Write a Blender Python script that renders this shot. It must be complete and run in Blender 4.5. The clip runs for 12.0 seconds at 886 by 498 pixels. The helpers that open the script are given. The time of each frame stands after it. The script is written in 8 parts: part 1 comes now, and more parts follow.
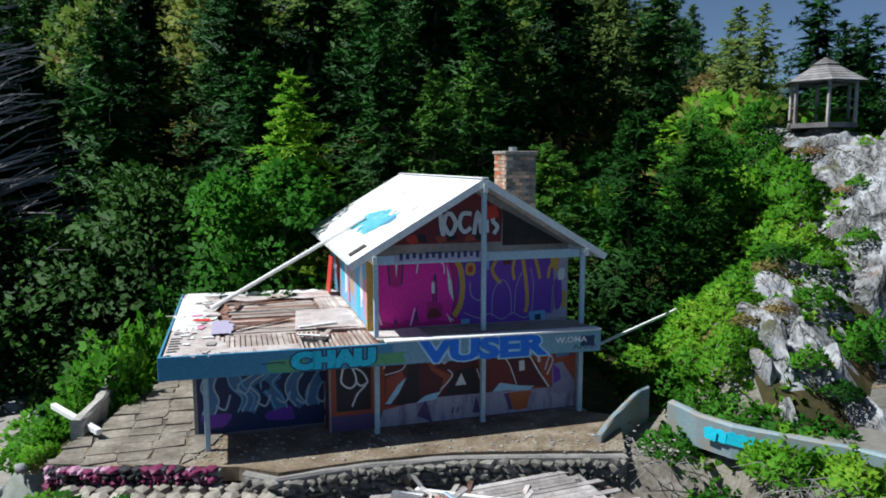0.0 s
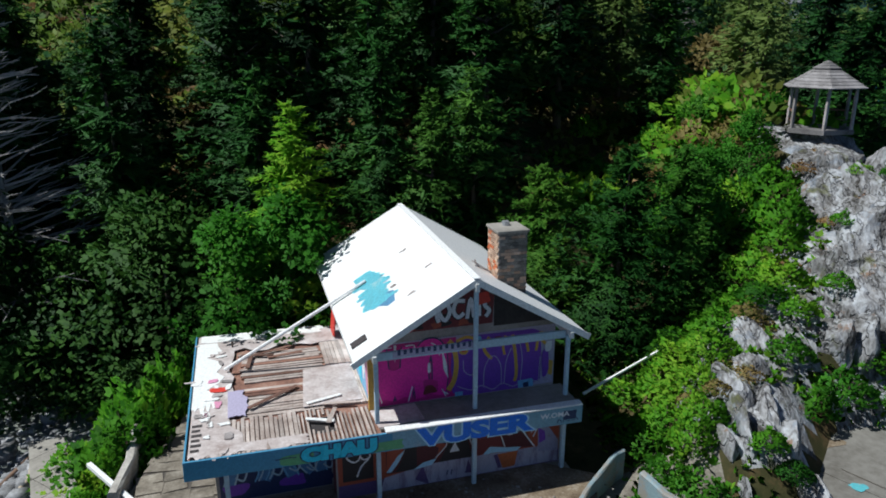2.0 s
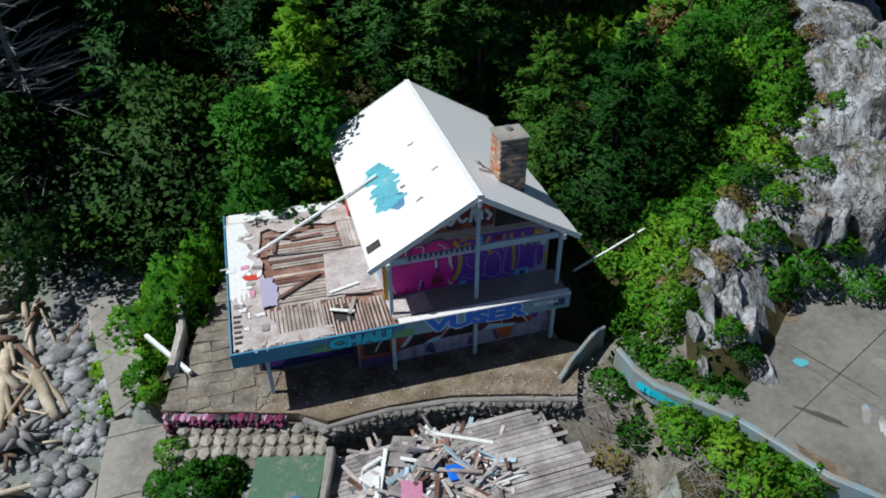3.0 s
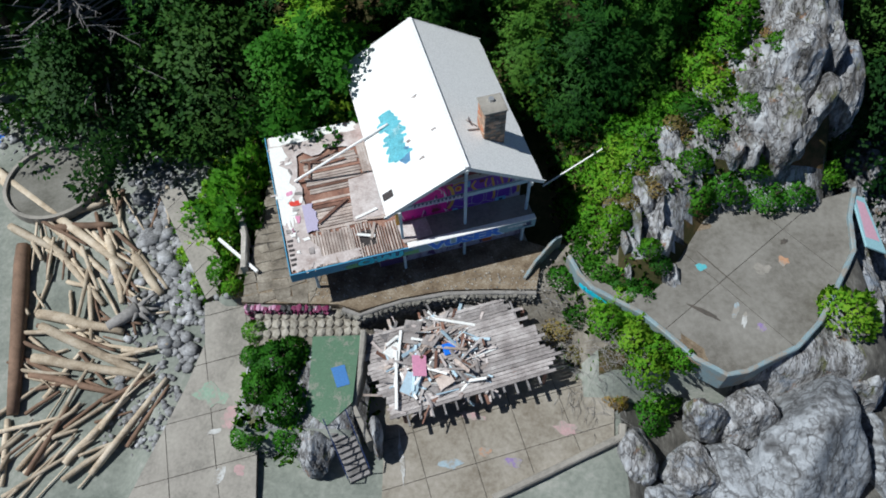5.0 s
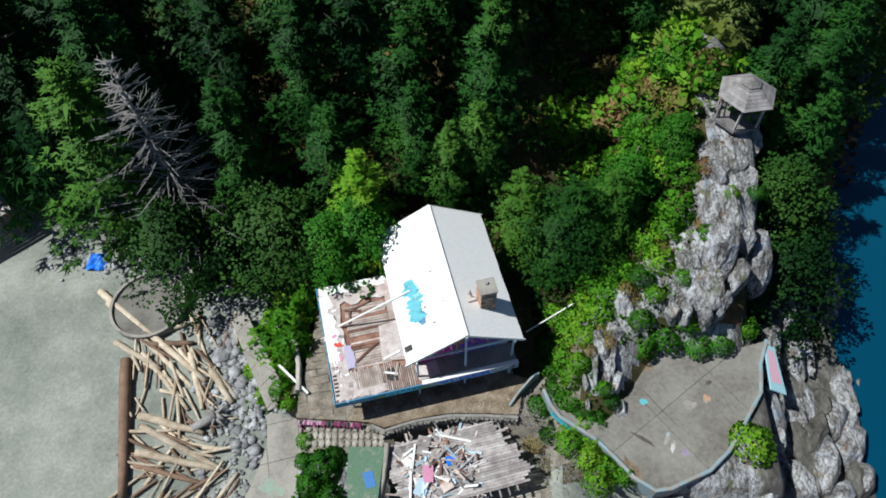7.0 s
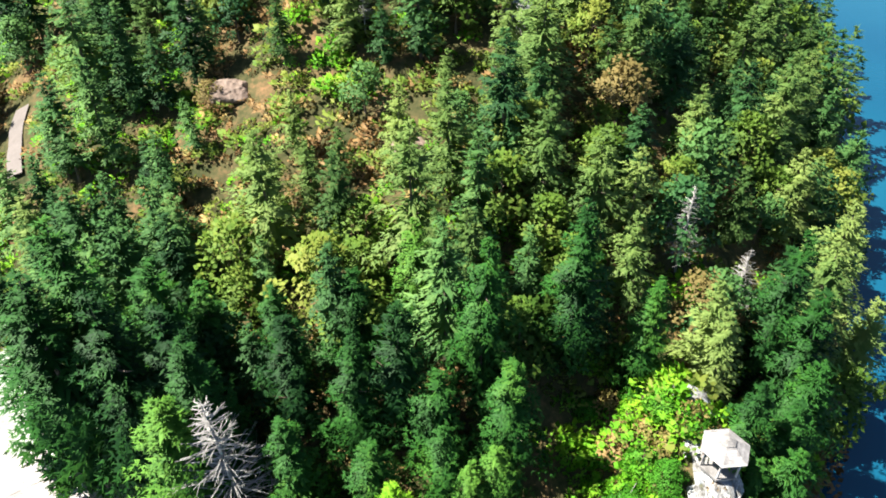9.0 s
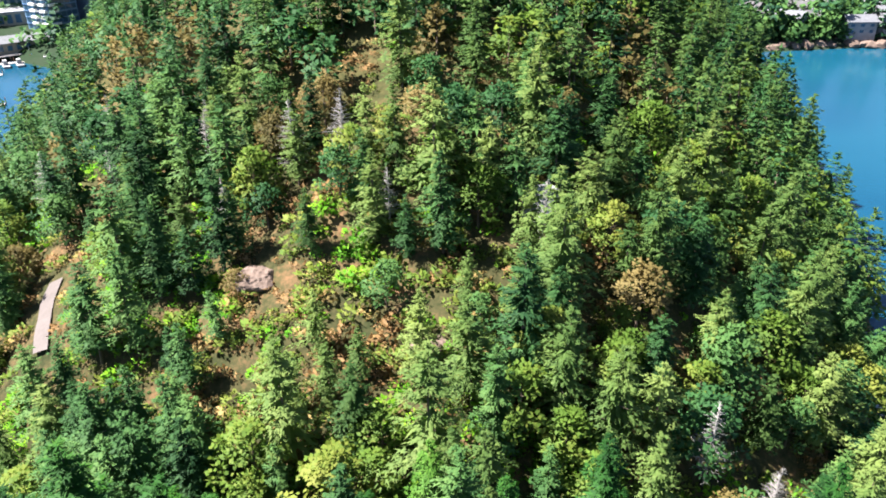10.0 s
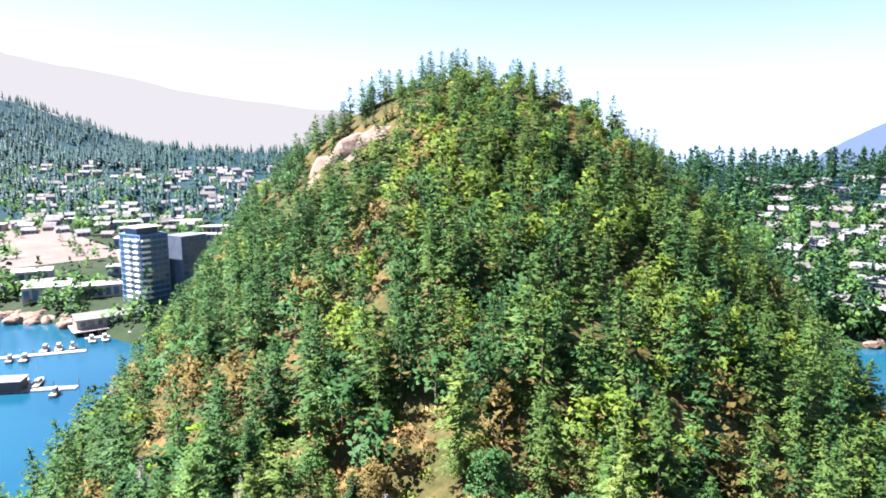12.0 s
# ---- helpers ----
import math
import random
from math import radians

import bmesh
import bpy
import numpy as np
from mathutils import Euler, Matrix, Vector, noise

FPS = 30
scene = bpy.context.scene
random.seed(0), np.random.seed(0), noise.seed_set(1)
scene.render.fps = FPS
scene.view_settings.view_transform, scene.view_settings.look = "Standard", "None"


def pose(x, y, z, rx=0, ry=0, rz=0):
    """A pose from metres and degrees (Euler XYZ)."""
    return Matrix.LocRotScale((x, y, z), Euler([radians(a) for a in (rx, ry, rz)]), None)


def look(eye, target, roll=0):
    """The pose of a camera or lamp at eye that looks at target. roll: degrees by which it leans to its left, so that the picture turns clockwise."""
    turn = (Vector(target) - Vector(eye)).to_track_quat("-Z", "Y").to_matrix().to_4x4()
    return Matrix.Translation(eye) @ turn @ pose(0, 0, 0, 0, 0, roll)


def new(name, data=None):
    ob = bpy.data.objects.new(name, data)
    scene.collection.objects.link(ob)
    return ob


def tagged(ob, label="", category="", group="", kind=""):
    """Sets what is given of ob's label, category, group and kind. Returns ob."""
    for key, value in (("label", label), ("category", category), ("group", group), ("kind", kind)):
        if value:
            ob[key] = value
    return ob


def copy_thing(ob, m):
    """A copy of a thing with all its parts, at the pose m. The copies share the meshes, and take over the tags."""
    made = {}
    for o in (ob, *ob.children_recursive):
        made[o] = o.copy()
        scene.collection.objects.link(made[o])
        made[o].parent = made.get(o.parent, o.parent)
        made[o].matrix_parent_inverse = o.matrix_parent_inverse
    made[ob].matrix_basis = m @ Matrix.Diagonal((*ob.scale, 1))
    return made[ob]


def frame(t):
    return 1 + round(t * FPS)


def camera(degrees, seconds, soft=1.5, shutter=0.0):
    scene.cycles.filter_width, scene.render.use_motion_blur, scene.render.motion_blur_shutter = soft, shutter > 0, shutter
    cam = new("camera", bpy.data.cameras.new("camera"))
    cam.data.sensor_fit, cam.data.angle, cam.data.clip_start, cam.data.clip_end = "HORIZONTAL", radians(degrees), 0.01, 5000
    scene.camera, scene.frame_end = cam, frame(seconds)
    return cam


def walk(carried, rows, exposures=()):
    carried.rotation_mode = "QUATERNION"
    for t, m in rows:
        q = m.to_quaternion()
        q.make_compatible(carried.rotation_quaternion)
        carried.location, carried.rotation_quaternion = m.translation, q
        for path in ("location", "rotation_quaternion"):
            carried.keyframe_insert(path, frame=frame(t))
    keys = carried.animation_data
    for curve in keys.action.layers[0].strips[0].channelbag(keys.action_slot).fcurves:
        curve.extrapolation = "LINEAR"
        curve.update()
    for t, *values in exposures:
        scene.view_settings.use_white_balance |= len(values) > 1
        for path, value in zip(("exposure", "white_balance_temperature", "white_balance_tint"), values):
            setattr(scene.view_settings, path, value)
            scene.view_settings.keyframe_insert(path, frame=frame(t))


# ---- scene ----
cam = camera(64.9, 12.0, 1.8)
METRES, EYE, TILT, LEAN, TURN = 84.0, 7.7, -7.0, 0.0, 0.0
ROWS = [
    (0.0, 0.0, 0.0, 0.0, 0.0, 0.0, -0.0),
    (0.5, 0.0006, -0.0005, 0.0092, 0.04, -1.15, 0.03),
    (1.0, 0.0015, -0.0025, 0.0284, 0.09, -2.47, 0.01),
    (1.5, 0.0025, -0.0066, 0.0516, 0.14, -4.88, 0.04),
    (2.0, 0.0032, -0.0094, 0.0776, 0.28, -9.8, 0.05),
    (2.5, 0.0032, -0.0126, 0.1069, 0.51, -17.76, 0.12),
    (3.0, 0.0037, -0.0155, 0.1376, 0.78, -28.57, 0.25),
    (3.5, 0.0043, -0.0176, 0.1693, 0.92, -38.58, 0.36),
    (5.5, 0.0108, -0.0371, 0.3208, 1.15, -50.54, 0.59),
    (6.0, 0.0114, -0.0426, 0.3628, 1.18, -50.35, 0.59),
    (6.5, 0.0131, -0.0486, 0.4044, 2.05, -50.09, 0.45),
    (8.5, 0.0168, -0.0686, 0.5736, 5.47, -36.23, -0.18),
    (9.0, 0.018, -0.0722, 0.6152, 6.81, -31.27, -0.46),
    (9.5, 0.0165, -0.0557, 0.6582, 7.97, -26.3, -0.71),
    (10.0, 0.0142, -0.0249, 0.7058, 9.05, -21.34, -0.86),
    (10.5, 0.011, 0.0134, 0.7528, 10.32, -16.53, -1.03),
    (11.0, 0.0062, 0.0589, 0.8018, 11.77, -11.61, -1.27),
    (11.5, -0.0012, 0.1113, 0.8516, 13.38, -6.71, -1.47),
    (12.0, -0.0095, 0.1671, 0.9032, 15.27, -1.8, -1.72),
]
EXPOSURES = [(0.0, 0.38, 5800, 7), (1.5, 0.15, 5800, 7), (3.0, -0.08, 5800, 7), (5.5, 0.05, 5800, 7), (6.7, 0.1, 5800, 7), (8.3, 1.88, 6800, 3), (9.5, 2.2, 6400, 11), (11.0, 2.45, 6350, 18), (12.0, 2.62, 6450, 21)]
walk(cam, [(t, pose(0, 0, EYE, TILT, LEAN, TURN) @ pose(METRES * x, METRES * y, METRES * z, 90 + pitch, roll, yaw)) for t, x, y, z, yaw, pitch, roll in ROWS], EXPOSURES)

# ---- light: clear summer afternoon, sun high on the west side ----
SUN = Vector((-0.68, -0.06, 1.0)).normalized()
world = bpy.data.worlds.new("sky")
scene.world = world
world.use_nodes = True
wn = world.node_tree.nodes
sky = wn.new("ShaderNodeTexSky")
sky.sky_type = "NISHITA"
sky.sun_disc = False
sky.sun_elevation = math.asin(SUN.z)
sky.sun_rotation = math.atan2(SUN.x, SUN.y)
sky.air_density, sky.dust_density, sky.ozone_density = 0.7, 0.4, 1.0
wn["Background"].inputs["Strength"].default_value = 0.05
# a bright summer haze band lies all round the horizon
wl = world.node_tree.links
up = wn.new("ShaderNodeSeparateXYZ")
wl.new(wn.new("ShaderNodeTexCoord").outputs["Generated"], up.inputs[0])
band = wn.new("ShaderNodeMapRange")
band.inputs["From Min"].default_value, band.inputs["From Max"].default_value = 0.0, 0.16
band.inputs["To Min"].default_value, band.inputs["To Max"].default_value = 0.75, 0.0
wl.new(up.outputs["Z"], band.inputs["Value"])
hazy = wn.new("ShaderNodeMix")
hazy.data_type = "RGBA"
wl.new(band.outputs["Result"], hazy.inputs[0])
wl.new(sky.outputs["Color"], hazy.inputs[6])
hazy.inputs[7].default_value = (3.0, 4.4, 7.0, 1)
wl.new(hazy.outputs[2], wn["Background"].inputs["Color"])
sun = new("sun", bpy.data.lights.new("sun", "SUN"))
sun.data.energy, sun.data.angle, sun.data.color = 5.0, radians(0.55), (1.0, 0.95, 0.86)
sun.matrix_world = look(SUN * 300, (0, 0, 0))


# ---- materials ----
def nodes_of(name):
    m = bpy.data.materials.new(name)
    m.use_nodes = True
    nt = m.node_tree
    return m, nt, nt.nodes["Principled BSDF"]


def ramp(nt, stops, source):
    r = nt.nodes.new("ShaderNodeValToRGB")
    while len(r.color_ramp.elements) < len(stops):
        r.color_ramp.elements.new(0.5)
    for e, (p, c) in zip(r.color_ramp.elements, stops):
        e.position, e.color = p, (*c, 1)
    nt.links.new(source, r.inputs["Fac"])
    return r.outputs["Color"]


def noise_node(nt, scale, detail=4, rough=0.6, stretch=None, world_space=False):
    n = nt.nodes.new("ShaderNodeTexNoise")
    n.inputs["Scale"].default_value, n.inputs["Detail"].default_value, n.inputs["Roughness"].default_value = scale, detail, rough
    if world_space:
        src = nt.nodes.new("ShaderNodeNewGeometry").outputs["Position"]
    else:
        src = nt.nodes.new("ShaderNodeTexCoord").outputs["Object"]
    if stretch:
        mp = nt.nodes.new("ShaderNodeMapping")
        mp.inputs["Scale"].default_value = stretch
        nt.links.new(src, mp.inputs["Vector"])
        src = mp.outputs["Vector"]
    nt.links.new(src, n.inputs["Vector"])
    return n.outputs["Fac"]


def blend(nt, mode, fac, a, b):
    m = nt.nodes.new("ShaderNodeMix")
    m.data_type, m.blend_type = "RGBA", mode
    if isinstance(fac, float):
        m.inputs[0].default_value = fac
    else:
        nt.links.new(fac, m.inputs[0])
    for sock, v in ((m.inputs[6], a), (m.inputs[7], b)):
        if isinstance(v, tuple):
            sock.default_value = (*v, 1)
        else:
            nt.links.new(v, sock)
    return m.outputs[2]


def maths(nt, op, a, b):
    m = nt.nodes.new("ShaderNodeMath")
    m.operation = op
    for sock, v in ((m.inputs[0], a), (m.inputs[1], b)):
        if isinstance(v, (int, float)):
            sock.default_value = v
        else:
            nt.links.new(v, sock)
    return m.outputs[0]


def surface(name, c1, c2, c3=None, big=0.5, fine=8.0, rough=0.85, bump=0.3, depth=0.02, stretch=None, world_space=True, vary=0.0, metal=0.0, low=0.35, high=0.68):
    """Two scales of stain and grain between c1 and c2, with patches of c3; vary: brightness from piece to piece."""
    m, nt, bsdf = nodes_of(name)
    n1 = noise_node(nt, big, 5, 0.62, stretch, world_space)
    n2 = noise_node(nt, fine, 4, 0.7, stretch, world_space)
    mixed = maths(nt, "ADD", maths(nt, "MULTIPLY", n1, 0.6), maths(nt, "MULTIPLY", n2, 0.4))
    stops = [(low, c1), (high, c2)] if c3 is None else [(low, c1), ((low + high) / 2, c2), (high, c3)]
    col = ramp(nt, stops, mixed)
    if vary:
        info = nt.nodes.new("ShaderNodeObjectInfo").outputs["Random"]
        isl = nt.nodes.new("ShaderNodeNewGeometry").outputs["Random Per Island"]
        both = maths(nt, "FRACT", maths(nt, "ADD", info, isl), 0)
        k = maths(nt, "ADD", maths(nt, "MULTIPLY", both, vary), 1 - vary / 2)
        v = nt.nodes.new("ShaderNodeVectorMath")
        v.operation = "SCALE"
        nt.links.new(col, v.inputs[0])
        nt.links.new(k, v.inputs["Scale"])
        col = v.outputs[0]
    nt.links.new(col, bsdf.inputs["Base Color"])
    bsdf.inputs["Roughness"].default_value, bsdf.inputs["Metallic"].default_value = rough, metal
    if bump:
        b = nt.nodes.new("ShaderNodeBump")
        b.inputs["Strength"].default_value, b.inputs["Distance"].default_value = bump, depth
        nt.links.new(mixed, b.inputs["Height"])
        nt.links.new(b.outputs["Normal"], bsdf.inputs["Normal"])
    return m


def foliage(name, dark, mid, light, patch=0.12, glow=0.35):
    """Leaves: colour varies leaf by leaf, tree by tree and in patches; some light passes through."""
    m, nt, bsdf = nodes_of(name)
    geo = nt.nodes.new("ShaderNodeNewGeometry")
    info = nt.nodes.new("ShaderNodeObjectInfo")
    n = noise_node(nt, patch, 3, 0.6, None, True)
    v = maths(nt, "ADD", maths(nt, "MULTIPLY", geo.outputs["Random Per Island"], 0.2), maths(nt, "MULTIPLY", n, 0.8))
    v = maths(nt, "ADD", v, maths(nt, "MULTIPLY", maths(nt, "SUBTRACT", info.outputs["Random"], 0.5), 0.4))
    col = ramp(nt, [(0.25, dark), (0.52, mid), (0.8, light)], v)
    nt.links.new(col, bsdf.inputs["Base Color"])
    bsdf.inputs["Roughness"].default_value = 0.6
    bsdf.inputs["Specular IOR Level"].default_value = 0.12
    tr = nt.nodes.new("ShaderNodeBsdfTranslucent")
    nt.links.new(col, tr.inputs["Color"])
    mx = nt.nodes.new("ShaderNodeMixShader")
    mx.inputs[0].default_value = glow
    nt.links.new(bsdf.outputs[0], mx.inputs[1])
    nt.links.new(tr.outputs[0], mx.inputs[2])
    nt.links.new(mx.outputs[0], nt.nodes["Material Output"].inputs["Surface"])
    return m


def paint(name, c, worn=(0.35, 0.33, 0.3), amount=0.62, rough=0.6, fine=14.0, stretch=None):
    """Painted board or sprayed wall: even colour, chalky patches, worn places that show what is under it."""
    m, nt, bsdf = nodes_of(name)
    n1 = noise_node(nt, 1.3, 6, 0.7, stretch, True)
    n2 = noise_node(nt, fine, 3, 0.7, stretch, True)
    soft = ramp(nt, [(0.3, tuple(0.78 * v for v in c)), (0.7, tuple(min(1, 1.12 * v) for v in c))], n2)
    mask = ramp(nt, [(amount, (0, 0, 0)), (amount + 0.08, (1, 1, 1))], maths(nt, "ADD", maths(nt, "MULTIPLY", n1, 0.7), maths(nt, "MULTIPLY", n2, 0.3)))
    nt.links.new(blend(nt, "MIX", mask, soft, worn), bsdf.inputs["Base Color"])
    bsdf.inputs["Roughness"].default_value = rough
    b = nt.nodes.new("ShaderNodeBump")
    b.inputs["Strength"].default_value, b.inputs["Distance"].default_value = 0.2, 0.01
    nt.links.new(n2, b.inputs["Height"])
    nt.links.new(b.outputs["Normal"], bsdf.inputs["Normal"])
    return m


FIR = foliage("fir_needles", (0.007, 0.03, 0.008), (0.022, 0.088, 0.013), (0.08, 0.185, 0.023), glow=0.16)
# the fir needles again, lighter: the hill's sunlight put into their colour
LITFIR = foliage("sunlit_tone_fir_needles", (0.018, 0.058, 0.022), (0.058, 0.144, 0.042), (0.14, 0.245, 0.068), glow=0.38)
GARDEN = foliage("garden_leaves", (0.014, 0.054, 0.02), (0.036, 0.105, 0.034), (0.085, 0.175, 0.048), 0.05, 0.35)
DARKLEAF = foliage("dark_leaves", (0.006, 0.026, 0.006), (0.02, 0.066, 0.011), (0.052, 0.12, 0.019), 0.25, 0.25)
HEMLOCK = foliage("hemlock_needles", (0.014, 0.06, 0.01), (0.045, 0.145, 0.017), (0.12, 0.25, 0.03), 0.25, 0.36)
PINE = foliage("pine_needles", (0.042, 0.098, 0.027), (0.118, 0.196, 0.052), (0.228, 0.3, 0.086), glow=0.46)
LEAF = foliage("broad_leaves", (0.022, 0.09, 0.01), (0.06, 0.22, 0.018), (0.15, 0.34, 0.035), 0.2, 0.45)
MADRONE = foliage("madrone_leaves", (0.04, 0.09, 0.014), (0.105, 0.18, 0.028), (0.21, 0.235, 0.048), 0.15, 0.42)
RUSSET = foliage("russet_leaves", (0.075, 0.07, 0.022), (0.15, 0.12, 0.042), (0.21, 0.165, 0.064), 0.2, 0.4)
SHRUB = foliage("shrub_leaves", (0.03, 0.12, 0.009), (0.11, 0.32, 0.018), (0.3, 0.48, 0.036), 0.3, 0.48)
DRY = foliage("dry_grass_blades", (0.1, 0.09, 0.025), (0.2, 0.17, 0.055), (0.32, 0.22, 0.085), 0.4, 0.3)
FLOWER = foliage("yellow_flowers", (0.1, 0.2, 0.02), (0.6, 0.34, 0.015), (0.75, 0.45, 0.02), 0.9, 0.4)
RUST = foliage("rusty_bracken", (0.11, 0.06, 0.024), (0.22, 0.135, 0.055), (0.29, 0.2, 0.085), 0.4, 0.3)
BARK = surface("bark", (0.05, 0.035, 0.025), (0.13, 0.095, 0.07), big=1.5, fine=14, stretch=(1, 1, 0.25), bump=0.6)
SNAGWOOD = surface("dead_grey_wood", (0.15, 0.14, 0.135), (0.34, 0.325, 0.31), big=2, fine=20, bump=0.4)
FLOOR_UP = surface("upper_forest_floor", (0.02, 0.028, 0.01), (0.06, 0.056, 0.022), (0.15, 0.09, 0.045), big=0.1, fine=1.2, bump=0.5, depth=0.15)
FLOOR_DUFF = surface("forest_floor", (0.016, 0.024, 0.009), (0.055, 0.05, 0.022), (0.17, 0.095, 0.05), big=0.22, fine=1.6, bump=0.7, depth=0.15)
SAND = surface("grey_beach_sand", (0.12, 0.135, 0.115), (0.21, 0.225, 0.195), (0.34, 0.335, 0.305), big=0.22, fine=4, bump=0.35, depth=0.03)
TOWNLAND = surface("town_land", (0.01, 0.026, 0.01), (0.02, 0.034, 0.018), (0.04, 0.044, 0.034), big=0.012, fine=0.15, bump=0.0)
ROCK = surface("grey_granite", (0.07, 0.064, 0.058), (0.27, 0.268, 0.272), (0.43, 0.445, 0.47), big=0.9, fine=5, bump=1.0, depth=0.16, stretch=(1.6, 0.7, 0.45), low=0.4, high=0.62)


def cracked(m, scale, stretch):
    """Dark cracks along the layering of a rock, sunk a little."""
    nt = m.node_tree
    bsdf = nt.nodes["Principled BSDF"]
    col = bsdf.inputs["Base Color"].links[0].from_socket
    bump = bsdf.inputs["Normal"].links[0].from_node
    for k in (1.0, 2.7):
        n = noise_node(nt, scale * k, 3, 0.6, stretch, True)
        line = ramp(nt, [(0.472, (1, 1, 1)), (0.495, (0.28, 0.26, 0.25)), (0.505, (0.28, 0.26, 0.25)), (0.528, (1, 1, 1))], n)
        col = blend(nt, "MULTIPLY", 0.6, col, line)
    nt.links.new(col, bsdf.inputs["Base Color"])
    nt.links.new(maths(nt, "ADD", bump.inputs["Height"].links[0].from_socket, maths(nt, "MULTIPLY", line, 0.5)), bump.inputs["Height"])


cracked(ROCK, 0.55, (1.5, 0.6, 0.5))


def overgrown(m):
    """Blotches of olive moss and rusty lichen, and a bluish bloom, over bare rock."""
    nt = m.node_tree
    base = nt.nodes["Principled BSDF"].inputs["Base Color"]
    col = base.links[0].from_socket
    for scale, lo, hi, tint, stretch in ((0.45, 0.56, 0.66, (0.2, 0.235, 0.29), None), (0.8, 0.57, 0.66, (0.085, 0.09, 0.026), (1.2, 0.7, 0.8)), (1.1, 0.6, 0.68, (0.19, 0.1, 0.05), None)):
        mask = ramp(nt, [(lo, (0, 0, 0)), (hi, (0.85, 0.85, 0.85))], noise_node(nt, scale, 6, 0.72, stretch, True))
        col = blend(nt, "MIX", mask, col, tint)
    nt.links.new(col, base)


overgrown(ROCK)
# far ground: the blue of distance haze is mixed into its colour
HAZELAND = surface("hazy_wooded_land", (0.005, 0.02, 0.032), (0.008, 0.03, 0.042), (0.014, 0.044, 0.05), big=0.03, fine=0.4, bump=0.0)
for m in (HAZELAND, TOWNLAND, FLOOR_UP, FLOOR_DUFF):
    m.node_tree.nodes["Principled BSDF"].inputs["Specular IOR Level"].default_value = 0.06
CONCRETE = surface("weathered_concrete", (0.16, 0.15, 0.13), (0.27, 0.25, 0.22), (0.34, 0.32, 0.28), big=0.5, fine=6, bump=0.25)


# ---- geometry helpers ----
def raw_mesh(name, V, F):
    """A mesh from arrays: V (n, 3), F (m, k)."""
    V, F = np.asarray(V, np.float32), np.asarray(F, np.int32)
    me = bpy.data.meshes.new(name)
    me.vertices.add(len(V))
    me.vertices.foreach_set("co", V.ravel())
    me.loops.add(F.size)
    me.loops.foreach_set("vertex_index", F.ravel())
    me.polygons.add(len(F))
    me.polygons.foreach_set("loop_start", np.arange(len(F), dtype=np.int32) * F.shape[1])
    me.update(calc_edges=True)
    return me


def mesh_of(bm, name, material, smooth=False):
    me = bpy.data.meshes.new(name)
    bm.normal_update()
    bm.to_mesh(me)
    bm.free()
    for m in material if isinstance(material, (list, tuple)) else [material]:
        me.materials.append(m)
    if smooth:
        me.polygons.foreach_set("use_smooth", [True] * len(me.polygons))
    return me


def part(name, bm, material, parent, label="", smooth=False):
    ob = new(name, bm if isinstance(bm, bpy.types.Mesh) else mesh_of(bm, name, material, smooth))
    ob.parent = parent
    return tagged(ob, label)


def holder(name, m, label, category, group="", kind=""):
    ob = new(name)
    ob.matrix_world = m
    ob.empty_display_size = 0.2
    return tagged(ob, label, category, group, kind)


def thing(name, bm, material, label, category, group="", kind="", m=None, smooth=False):
    ob = new(name, bm if isinstance(bm, bpy.types.Mesh) else mesh_of(bm, name, material, smooth))
    if m is not None:
        ob.matrix_world = m
    return tagged(ob, label, category, group, kind)


def box(bm, x0, x1, y0, y1, z0, z1, m=None, wear=0.0, rng=random):
    """A box, its corners knocked about by wear."""
    vs = []
    for x, y, z in ((x0, y0, z0), (x1, y0, z0), (x1, y1, z0), (x0, y1, z0), (x0, y0, z1), (x1, y0, z1), (x1, y1, z1), (x0, y1, z1)):
        p = Vector((x + rng.uniform(-wear, wear), y + rng.uniform(-wear, wear), z + rng.uniform(-wear, wear)))
        vs.append(bm.verts.new(m @ p if m else p))
    for f in ((0, 3, 2, 1), (4, 5, 6, 7), (0, 1, 5, 4), (1, 2, 6, 5), (2, 3, 7, 6), (3, 0, 4, 7)):
        bm.faces.new([vs[i] for i in f])
    return bm


def beam(bm, a, b, w, h, roll=0.0):
    """A squared timber from a to b."""
    a, b = Vector(a), Vector(b)
    m = Matrix.Translation((a + b) / 2) @ (b - a).to_track_quat("X", "Z").to_matrix().to_4x4() @ Matrix.Rotation(roll, 4, "X")
    n = (b - a).length / 2
    return box(bm, -n, n, -w / 2, w / 2, -h / 2, h / 2, m)


def slab(bm, outline, z0, z1):
    """A flat slab over a plan outline (anticlockwise)."""
    lo = [bm.verts.new((x, y, z0)) for x, y in outline]
    hi = [bm.verts.new((x, y, z1)) for x, y in outline]
    bm.faces.new(hi)
    bm.faces.new(lo[::-1])
    for i in range(len(lo)):
        j = (i + 1) % len(lo)
        bm.faces.new((lo[i], lo[j], hi[j], hi[i]))
    return bm


def tube(bm, pts, radii, sides=7):
    """A tapered limb through pts."""
    rings = []
    pts = [Vector(p) for p in pts]
    for i, p in enumerate(pts):
        d = (pts[min(i + 1, len(pts) - 1)] - pts[max(i - 1, 0)]).normalized()
        q = d.to_track_quat("Z", "Y")
        rings.append([bm.verts.new(p + q @ Vector((radii[i] * math.cos(2 * math.pi * k / sides), radii[i] * math.sin(2 * math.pi * k / sides), 0))) for k in range(sides)])
    for r0, r1 in zip(rings, rings[1:]):
        for k in range(sides):
            bm.faces.new((r0[k], r0[(k + 1) % sides], r1[(k + 1) % sides], r1[k]))
    bm.faces.new(rings[0][::-1])
    bm.faces.new(rings[-1])
    return bm


